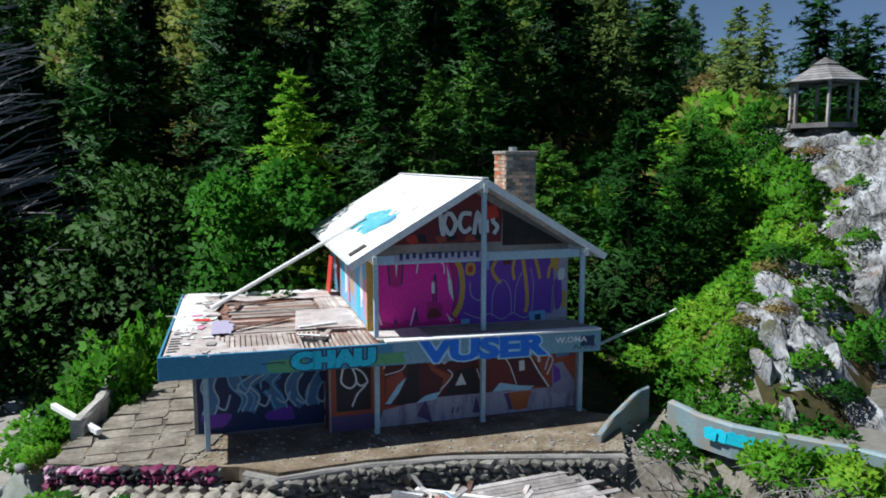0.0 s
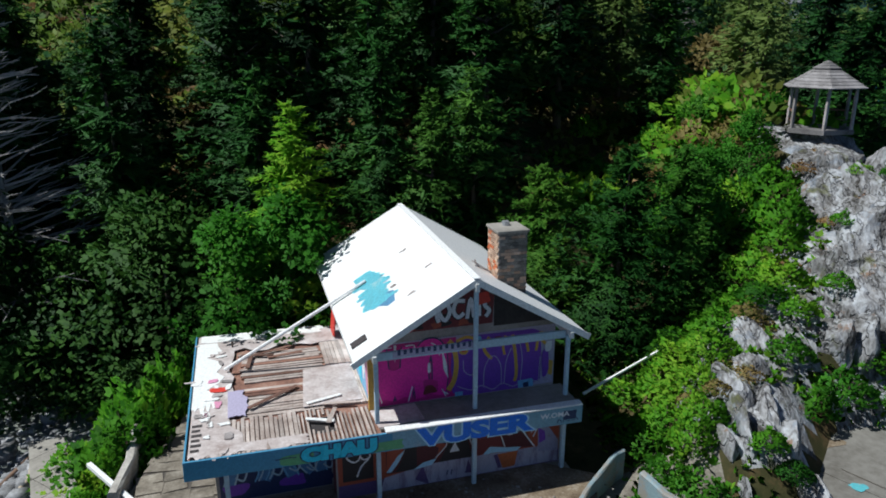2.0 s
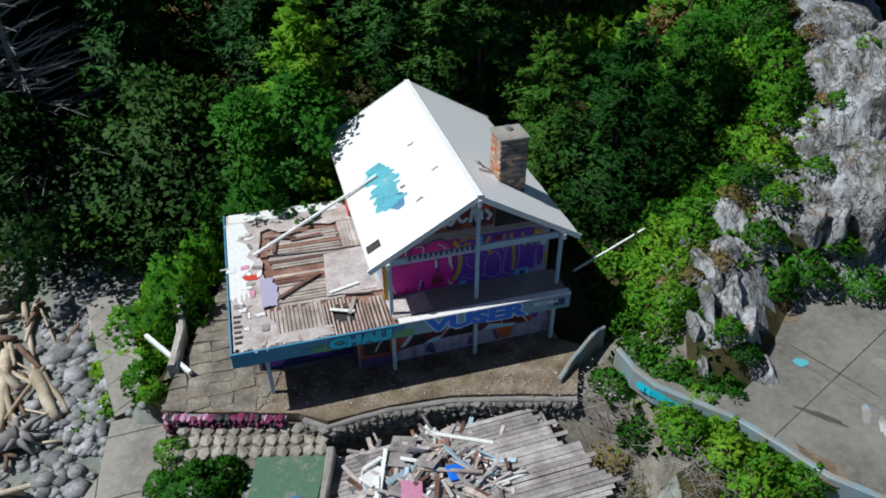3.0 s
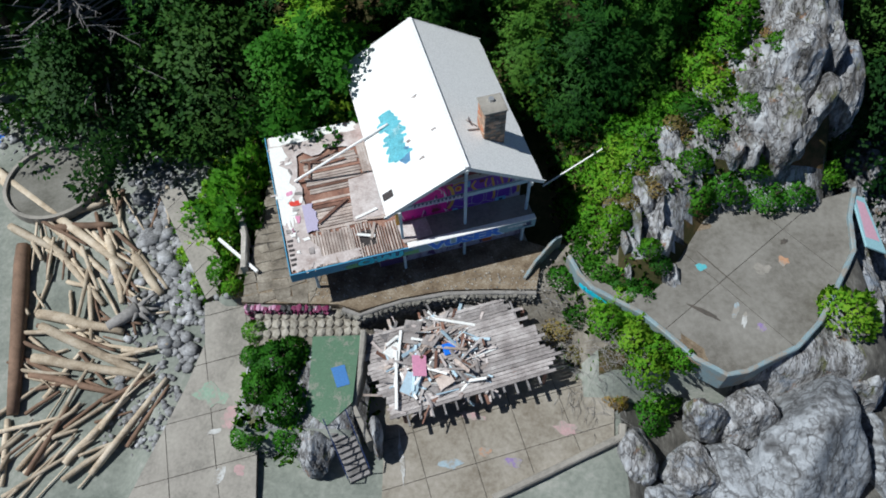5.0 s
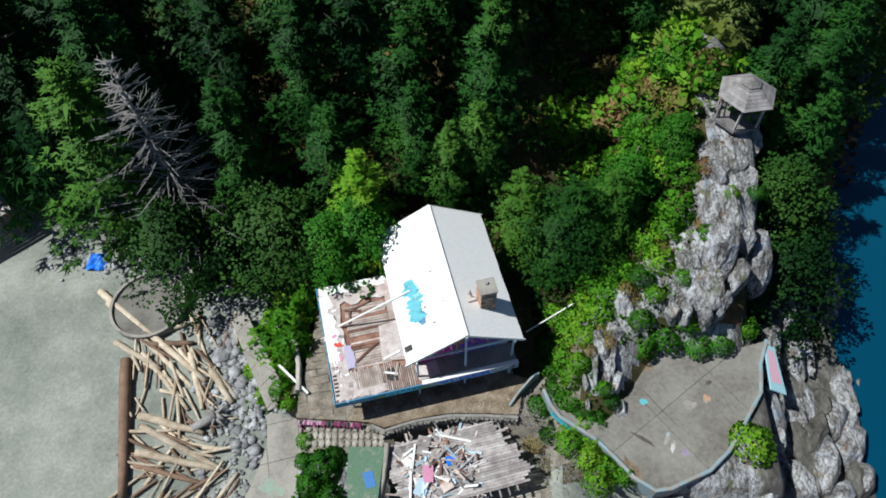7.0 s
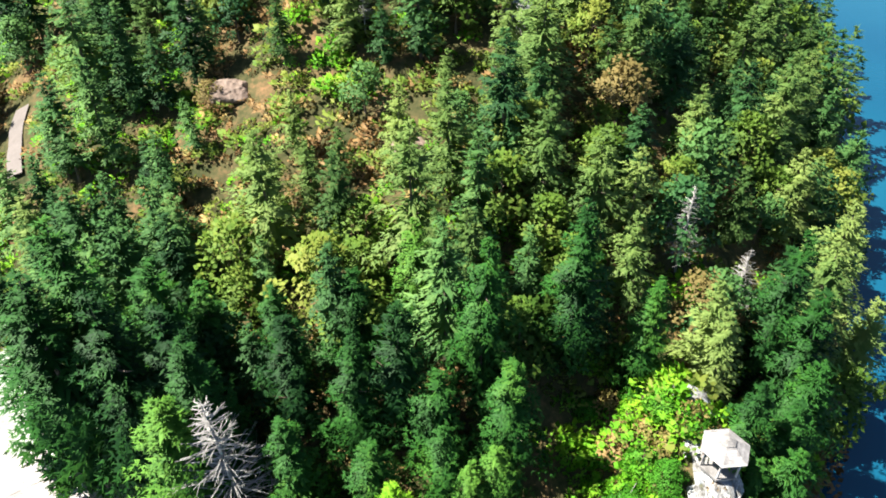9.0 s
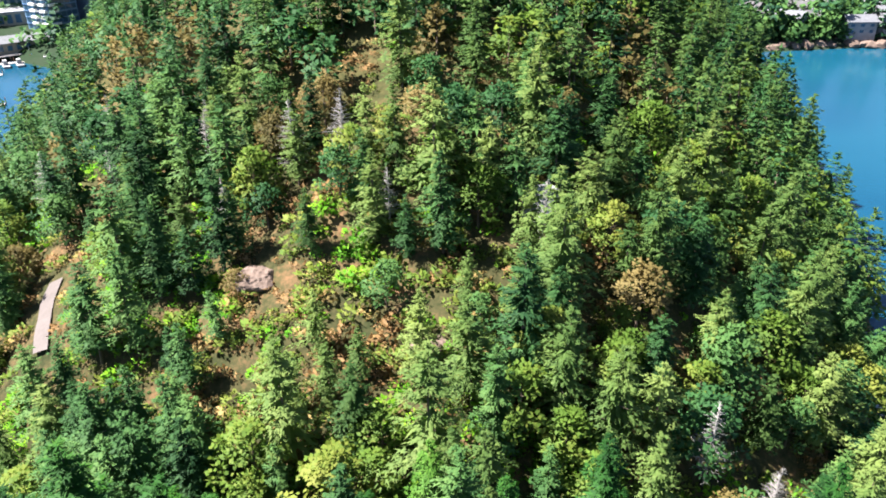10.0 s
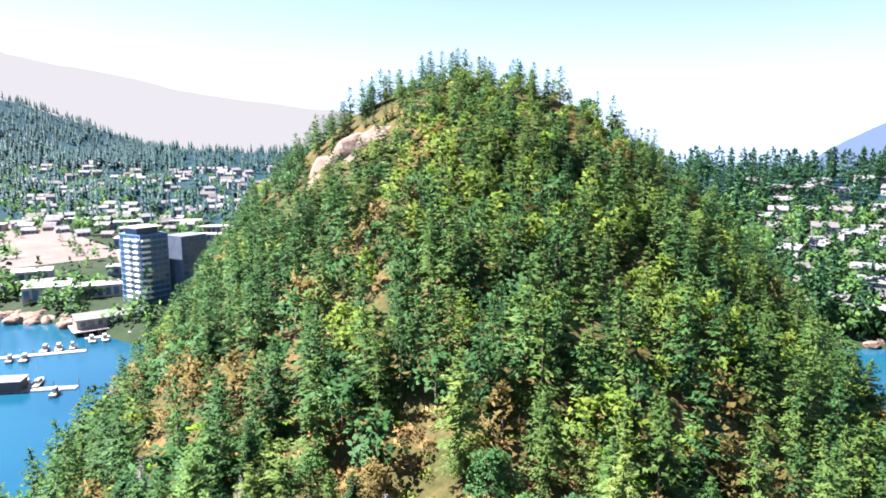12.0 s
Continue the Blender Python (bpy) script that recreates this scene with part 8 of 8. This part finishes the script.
coat([(-1.42, 1.99), (-1.25, 2.26), (-0.84, 2.39), (-0.62, 2.3), (-0.77, 1.99), (-1.08, 1.77)], LY - 0.018, PALELILAC, low_front)
coat([(-0.67, 2.06), (-0.43, 2.33), (0.11, 2.34), (0.28, 2.13), (-0.06, 1.83), (-0.43, 1.89)], LY - 0.018, PALELILAC, low_front)
coat([(0.44, 1.92), (0.66, 2.19), (0.97, 2.14), (1.01, 1.81), (0.73, 1.96)], LY - 0.018, PALELILAC, low_front)
coat([(-2.24, 1.48), (-2.48, 1.02), (-2.72, 0.71), (-2.89, 0.72), (-2.51, 1.26)], LY - 0.018, FROST, low_front)
coat([(-0.55, 1.46), (-0.39, 1.09), (-0.74, 1.09)], LY - 0.018, SPRAYWHITE, low_front)
coat([(1.31, 1.67), (1.49, 1.7), (1.51, 1.37), (1.33, 1.36)], LY - 0.018, SPRAYWHITE, low_front)
coat([(0.44, 0.77), (0.69, 1.04), (1.34, 0.9), (1.83, 0.84), (1.68, 0.72), (0.93, 0.78)], LY - 0.018, FROST, low_front)
coat([(-1.97, 0.66), (-1.66, 0.87), (-1.18, 0.95), (-1.35, 0.73)], LY - 0.018, FROST, low_front)
coat([(0.97, 0.7), (1.72, 0.71), (1.61, 0.14), (1.17, 0.12)], LY - 0.018, ORANGE, low_front)
coat([(1.34, 2.03), (1.82, 2.25), (2.4, 2.3), (2.36, 2.1), (1.61, 1.99)], LY - 0.018, RED, low_front)
coat([(2.43, 1.48), (2.77, 1.54), (3.22, 0.89), (3.22, 0.48), (2.47, 0.53)], LY - 0.018, DUSK, low_front)
coat([(2.45, 1.48), (2.7, 1.3), (2.74, 0.96), (2.5, 0.86)], LY - 0.018, PURPLE, low_front)
coat([(2.55, 2.17), (3.01, 2.21), (3.03, 1.73), (2.57, 1.69)], LY - 0.018, STEELBLUE, low_front)
coat([(-1.93, 0.28), (-1.66, 0.77), (-1.44, 0.0)], LY - 0.018, MAUVE, low_front)
coat([(-0.19, 0.19), (-0.08, 0.71), (0.08, 0.17)], LY - 0.018, MAUVE, low_front)
coat([(0.83, 0.68), (0.97, 0.7), (1.14, 0.15), (1.0, 0.16)], LY - 0.018, MAUVE, low_front)
coat([(-4.18, 0.55), (-3.98, 0.3), (-3.43, 0.14), (-3.84, 0.06), (-4.08, 0.11)], LY - 0.018, MAUVE, low_front)
coat(stroke(flow([(-2.92, 1.79), (-2.82, 2.06), (-2.48, 2.28)]), 0.045), LY - 0.024, SPRAYWHITE, low_front)
coat(stroke(flow([(-2.89, 1.6), (-2.41, 1.71), (-2.26, 1.88)]), 0.035), LY - 0.024, SPRAYWHITE, low_front)
coat(stroke(flow([(-1.22, 0.98), (-0.84, 1.4), (-0.98, 1.6)]), 0.035), LY - 0.024, SPRAYWHITE, low_front)
coat(stroke(flow([(-0.06, 1.55), (0.11, 1.02), (0.05, 0.78)]), 0.035), LY - 0.024, SPRAYWHITE, low_front)
coat(stroke(flow([(0.8, 1.86), (1.01, 1.56), (1.24, 0.94)]), 0.035), LY - 0.024, SPRAYWHITE, low_front)
coat(stroke(flow([(1.94, 2.04), (1.99, 1.59)]), 0.09), LY - 0.024, SPRAYWHITE, low_front)
coat(stroke(flow([(1.44, 1.95), (1.68, 1.77), (2.02, 1.22), (2.33, 0.77)]), 0.05), LY - 0.024, SPRAYWHITE, low_front)
coat(stroke(flow([(2.19, 1.33), (2.33, 1.73), (2.45, 1.6), (2.26, 1.16)]), 0.05), LY - 0.024, PALELILAC, low_front)
coat(stroke(flow([(-2.85, 2.22), (-2.48, 2.45), (-2.0, 2.45), (-1.59, 2.04)]), 0.07), LY - 0.024, MAUVE, low_front)
coat(stroke(flow([(-1.52, 2.07), (-1.11, 2.51), (-0.43, 2.43), (0.25, 2.44), (0.93, 2.27), (1.2, 1.96)]), 0.07), LY - 0.024, MAUVE, low_front)
coat(stroke(flow([(-0.84, 0.24), (-0.79, 0.43)]), 0.04), LY - 0.024, NAVY, low_front)
coat(stroke(flow([(-0.69, 0.23), (-0.65, 0.42)]), 0.04), LY - 0.024, NAVY, low_front)
# set-back wall in blues: wavy letters
BY = 1.344
coat(rect(-8.1, -4.55, 0.02, 2.45), BY, NAVY, low_left)
rw = random.Random(4)
for k in range(6):
    x = -7.65 + 0.56 * k
    d = [rw.uniform(-0.3, 0.3) for i in range(5)]
    line = flow([(x + d[0], 0.6), (x + 0.2 + d[1], 1.0), (x - 0.1 + d[2], 1.4), (x + 0.16 + d[3], 1.85), (x + d[4], 2.2)])
    coat(stroke(line, rw.uniform(0.22, 0.46)), BY - 0.005 - 0.001 * (k % 3), STEELBLUE, low_left)
    for o in (-0.17, 0.17):
        coat(stroke([(a + o, b) for a, b in line], 0.05), BY - 0.012 - 0.001 * (k % 2), (PALEBLUE, SKYBLUE)[k % 2], low_left)
    coat(shape(x + 0.3, 1.5 + d[0], 0.22, 0.3, 620 + k, 0.2), BY - 0.016, NAVY, low_left)
    coat(stroke(flow([(x + 0.05, 1.1 + d[1]), (x + 0.3, 0.95 + d[1]), (x + 0.45, 1.2 + d[2])]), 0.06), BY - 0.02, PALEBLUE, low_left)
for k in range(4):
    coat(shape(-7.6 + 0.9 * k, 0.42, 0.8, 0.4, 640 + k, 0.15), BY - 0.004, (PURPLE, NAVY)[k % 2], low_left)

# fascia letters
QY = -0.604
CHALKY = paint("chalky_blue_paint", (0.2, 0.36, 0.46), (0.3, 0.36, 0.4), 0.6)
coat(rect(-2.9, 1.75, D0 - 0.6, D0 - 0.015), QY + 0.002, CHALKY, fascia)
coat(shape(-5.75, D0 - 0.42, 1.0, 0.36, 150, 0.06, 26, 0.5), QY, GREENSPRAY, fascia)
coat(shape(-3.1, D0 - 0.42, 1.1, 0.34, 151, 0.1, 26, 0.5), QY, GREENSPRAY, fascia)
lettering("CHAU", -5.62, D0 - 0.52, 0.58, QY - 0.005, CYAN, fascia, 0.085, NAVY, 1.36, 0.055)
coat(stroke([(-6.4, D0 - 0.34), (-6.0, D0 - 0.32), (-5.8, D0 - 0.34)], 0.03), QY - 0.004, NAVY, fascia)
lettering("VUSER", -2.05, D0 - 0.58, 0.8, QY - 0.003, ROYAL, fascia, 0.085, FROST, 1.6, 0.045)
coat(rect(1.72, 3.48, D0 - 0.6, D0 - 0.02), QY + 0.001, CHALKY, fascia)
lettering("W.OMA", 2.0, D0 - 0.3, 0.24, QY - 0.003, SPRAYWHITE, fascia, squeeze=1.2, grow=0.006)
coat(shape(3.05, D0 - 0.28, 0.5, 0.34, 170, 0.14), QY - 0.004, NAVY, fascia)
for k in range(4):
    coat(stroke(flow([(2.6 + 0.2 * k, D0 - 0.52), (2.66 + 0.2 * k, D0 - 0.4), (2.76 + 0.2 * k, D0 - 0.5)]), 0.03), QY - 0.008, NAVY, fascia)

# cyan tag on the western roof slope, kept as unreadable strokes
def roof_point(along, y, lift=0.006):
    """along: metres down the western slope from the ridge."""
    return Vector((-along * math.cos(pitch), y, RIDGE - along * math.sin(pitch) + lift))


TURQUOISE = paint("pale_turquoise_spray", (0.24, 0.72, 0.82), (0.6, 0.78, 0.8), 0.58)
roof_tag = holder("roof_tag", HOUSE, "unreadable turquoise tag sprayed on the white roof", "graffiti")
for k in range(9):
    y = 2.7 + 0.34 * k
    r = random.Random(k)
    bm = bmesh.new()
    pts = shape(2.9 + 0.1 * math.sin(k), y, 1.2 - 0.1 * (k % 3), 0.42, 180 + k, 0.25)
    vs = [bm.verts.new(roof_point(a, b, 0.02 + 0.0012 * k)) for a, b in pts]
    bm.faces.new(vs)
    bmesh.ops.solidify(bm, geom=bm.faces[:], thickness=0.002)
    part("paint", bm, TURQUOISE, roof_tag)
bm = bmesh.new()
bm.faces.new([bm.verts.new(roof_point(a, b, 0.014)) for a, b in ((2.45, 2.1), (2.75, 2.05), (3.4, 3.0), (3.3, 3.5), (2.3, 2.9))])
bmesh.ops.solidify(bm, geom=bm.faces[:], thickness=0.002)
part("paint", bm, SKYBLUE, roof_tag)
for k in range(5):
    bm = bmesh.new()
    a0, y0 = random.Random(90 + k).uniform(0.6, 3.6), random.Random(95 + k).uniform(0.6, 7)
    bm.faces.new([bm.verts.new(roof_point(a, b, 0.012)) for a, b in shape(a0, y0, 0.3, 0.14, 190 + k, 0.3)])
    bmesh.ops.solidify(bm, geom=bm.faces[:], thickness=0.002)
    thing("roof_stain", bm, MEMBRANE, "small grey stain on the white roof", "stain", m=HOUSE)

# ---- deck boards, broken towards the front ----
rd = random.Random(12)
k = 0
y = 1.6
while y < 6.3:
    w = rd.uniform(0.17, 0.24)
    x1 = -4.3 + rd.uniform(-0.1, 0.1)
    if rd.random() > 0.08:
        part("board", on_box(-7.2 + rd.uniform(-0.12, 0.12), x1, y, y + w - 0.035, D0 - 0.115, D0 - 0.06 + rd.uniform(-0.02, 0.01), wear=0.008, rng=rd), DARKBOARD if rd.random() < 0.45 else OLDBOARD, deck)
    y += w
x = -8.3
while x < -3.3:
    w = rd.uniform(0.12, 0.16)
    hole = -5.3 < x < -4.6
    y0 = -0.5 + rd.uniform(0, 0.06)
    y1 = 1.55 + rd.uniform(-0.2, 0.15)
    gap = 0.03 if x < -5.6 else 0.075
    if hole:
        part("board", on_box(x, x + w - gap, 1.0 + rd.uniform(-0.15, 0.2), y1, D0 - 0.11, D0 - 0.05, wear=0.006, rng=rd), OLDBOARD, deck)
        part("board", on_box(x, x + w - gap, y0, 0.2 + rd.uniform(-0.15, 0.2), D0 - 0.11, D0 - 0.05, wear=0.006, rng=rd), OLDBOARD, deck)
    else:
        part("board", on_box(x, x + w - gap, y0, y1 if x < -4.6 else y1 - 0.4, D0 - 0.11, D0 - 0.04 + rd.uniform(-0.015, 0.015), wear=0.006, rng=rd), OLDBOARD, deck)
    x += w
x = -4.25
while x < -3.3:
    w = rd.uniform(0.13, 0.18)
    part("board", on_box(x, x + w - 0.015, 1.6, 8.3, D0 - 0.11, D0 - 0.03, wear=0.006, rng=rd), OLDBOARD, deck)
    x += w
# dark sheet under the missing boards, for the shade below them
part("hole_floor", on_box(-5.35, -4.5, 0.15, 1.1, D0 - 0.119, D0 - 0.116), HOLEDARK, deck)
part("plywood", slab(bmesh.new(), [(-5.35, 1.7), (-3.4, 1.75), (-3.4, 4.6), (-5.1, 4.4)], D0 - 0.028, D0 - 0.005), MEMBRANE, deck, "grey plywood patch")
# membrane left along the west and north edges, torn
def torn(name, x0, x1, y0, y1, z, mat, seed, n=9, parent=deck, jag=0.22):
    r = random.Random(seed)
    pts = [(x0 + (x1 - x0) * i / n, y0 + r.uniform(-jag, jag) * (0 < i < n)) for i in range(n)]
    pts += [(x1 + r.uniform(-jag, jag) * (0 < i < n), y0 + (y1 - y0) * i / n) for i in range(n)]
    pts += [(x1 + (x0 - x1) * i / n, y1 + r.uniform(-0.03, 0.03)) for i in range(n)]
    pts += [(x0, y1 + (y0 - y1) * i / n) for i in range(n)]
    return part(name, slab(bmesh.new(), pts, z - 0.02, z), mat, parent)


torn("membrane", -8.8, -7.45, -0.45, 8.35, D0 - 0.02, MEMBRANE, 1, 16)
torn("membrane", -7.5, -3.3, 6.7, 8.35, D0 - 0.012, MEMBRANE, 2, 10)
torn("membrane", -8.82, -8.1, 2.4, 7.6, D0 - 0.005, WHITE, 3, 12, jag=0.4)
torn("membrane", -8.7, -4.0, 7.75, 8.38, D0 - 0.003, WHITE, 4, 10, jag=0.12)
torn("membrane", -7.7, -7.15, 1.6, 3.4, D0 + 0.002, LILAC, 5, 6, jag=0.12)
torn("membrane", -7.7, -5.4, -0.42, 0.1, D0 - 0.022, MEMBRANE, 6, 6, jag=0.12)
part("paint", slab(bmesh.new(), shape(-8.0, 3.6, 0.5, 0.4, 7, 0.2), D0 + 0.004, D0 + 0.008), RED, deck)
for i in range(26):
    x, y = rd.gauss(-8.2, 0.35), rd.uniform(-0.3, 7.5)
    part("scrap", slab(bmesh.new(), shape(x, y, rd.uniform(0.1, 0.4), rd.uniform(0.1, 0.5), 200 + i, 0.3, 9), D0 + 0.002, D0 + 0.012 + 0.002 * (i % 5)), rd.choice((WHITE, MEMBRANE, GREYBOARD, WHITE, PINK)), deck)
# dark slips laid on the membrane, for the shade in its gaps
for k in range(6):
    part("gap", on_box(-8.75, -8.5 + 0.05 * (k % 2), -0.1 + 0.28 * k, 0.05 + 0.28 * k, D0 - 0.018, D0 - 0.014), HOLEDARK, deck)
for i, (x, y, L, t, m, lab) in enumerate(((-6.0, 6.3, 1.5, 20, DARKBOARD, "rotten brown board"), (-6.6, 6.0, 1.2, -15, DARKBOARD, "rotten brown board"), (-5.6, 5.8, 1.3, 5, DARKBOARD, "rotten brown board"), (-4.6, 2.0, 1.2, 15, WHITE, "pale board"), (-4.2, 1.6, 1.0, -10, OLDBOARD, "brown board"), (-6.2, 2.6, 2.0, 35, DARKBOARD, "thin dark pole"), (-4.9, 0.7, 0.9, -20, WHITE, "white board"), (-4.5, 0.9, 1.0, 70, OLDBOARD, "brown board"), (-6.9, 5.5, 1.0, 80, DARKBOARD, "rotten brown board"))):
    thing("loose_board", on_box(-L / 2, L / 2, -0.07, 0.07, 0, 0.03, wear=0.008, rng=rd), m, lab + " lying loose on the wrecked deck", "board", "loose boards", m=HOUSE @ pose(x, y, D0 + 0.02 + 0.013 * (-2.7 - x), rd.uniform(-3, 3), rd.uniform(-2, 2), t))
thing("plywood_sheet", bevelled(on_box(-0.75, 0.75, -0.55, 0.55, 0, 0.03), 0.005), MEMBRANE, "pale plywood sheet lying at the balcony edge", "board", m=HOUSE @ pose(-2.5, 0.35, D0 + 0.005, 0, 0, 4))
bm = tube(bmesh.new(), [(-7.75, 4.95, 2.95), (-3.8, 4.85, 5.16), (-2.6, 4.82, 5.84)], [0.07, 0.065, 0.06], 8)
thing("leaning_pole", bm, WHITE, "long whitish pole leaning from deck to roof", "pole", m=HOUSE)
thing("red_board", bevelled(on_box(-0.03, 0.03, -0.45, 0.45, 0, 1.35), 0.01), RED, "bright red board leaning at the side wall", "board", m=HOUSE @ pose(-3.6, 7.3, D0 + 0.08, 0, 6, 0))
# raised dark plate drawn as a hole in the roof
thing("roof_hatch", bevelled(on_box(-0.28, 0.28, -0.2, 0.2, 0, 0.03), 0.006), HOLEDARK, "dark broken patch at the roof's lower corner", "hole", m=HOUSE @ Matrix.Translation(roof_point(4.1, 1.0, 0.01)) @ Matrix.Rotation(-pitch, 4, "Y"))
for k, (dx, a) in enumerate(((0, 20), (0.3, -30), (-0.25, 70))):
    bm = bmesh.new()
    beam(bm, (-0.45, 0, 0), (0.45, 0, 0), 0.05, 0.03)
    thing("roof_lath", bm, GREYBOARD, "broken lath lying beside the chimney", "lath", "laths", m=HOUSE @ pose(1.15 + dx * 0.3, 2.6 + 0.35 * k, RIDGE - (1.15 + dx * 0.3) * math.tan(pitch) + 0.05, 0, 29, a))
# white post fallen over the bank and the pole on the east side
bm = bmesh.new()
beam(bm, (-12.0, 20.7, 0.3), (-9.6, 18.7, 0.25), 0.16, 0.16)
thing("fallen_post", bevelled(bm, 0.01), WHITE, "peeling white post fallen across the bank", "post")
bm = bmesh.new()
beam(bm, (5.4, 23.5, 1.5), (8.7, 25.5, 2.3), 0.075, 0.075)
thing("fallen_rail", bm, WHITE, "pale fallen rail bridging house and bank", "rail")
for i, (x, y, h) in enumerate(((11.8, 35.2, 4.2), (13.0, 36.0, 3.6), (-19.0, 35.0, 8.0))):
    bm = tube(bmesh.new(), [(0, 0, -0.3), (0.1, 0, h * 0.5), (0.3 + 0.1 * i, 0.1, h)], [0.07, 0.055, 0.03], 6)
    thing("dead_trunk_tree", bm, SNAGWOOD, "slim pale dead trunk standing in the scrub", "tree", m=pose(x, y, h_at(x, y)))

# ---- chimney bricks ----
# west face in warm brick tones, the other three mostly dark grey
brick_me = [mesh_of(bevelled(on_box(-0.5, 0.5, -0.5, 0.5, -0.5, 0.5, wear=0.04, rng=rd), 0.04), "brick", m) for m in (BRICK, BRICK, WALLSTONE, ORANGE)]
for row in range(22):
    z = 5.55 + 0.115 * row
    for face in range(4):
        n = 4
        for k in range(n):
            c = -0.375 + 0.25 * k + (0.06 if row % 2 else -0.06)
            c = max(-0.4, min(0.4, c))
            loc = ((2.0 + c, 2.1 - 0.006), (2.5 + 0.006, 2.6 + c), (2.0 + c, 3.1 + 0.006), (1.5 - 0.006, 2.6 + c))[face]
            if z < RIDGE - (loc[0]) * math.tan(pitch) - 0.1:
                continue
            ob = new("brick", brick_me[rd.choice((0, 1, 3, 0) if face in (3,) else (2, 2, 2, 0))])
            ob.parent = chimney
            ob.matrix_local = pose(loc[0], loc[1], z, 0, 0, 90 * (face % 2)) @ Matrix.Diagonal((0.235, 0.05, 0.1, 1))

# prototypes stay out of the scene
for proto in big_firs + tall_firs + young_firs + dark_firs + leaf_trees + dark_trees + mid_firs + mid_leafs + snags:
    for ob in (*proto.children_recursive, proto):
        bpy.data.objects.remove(ob)
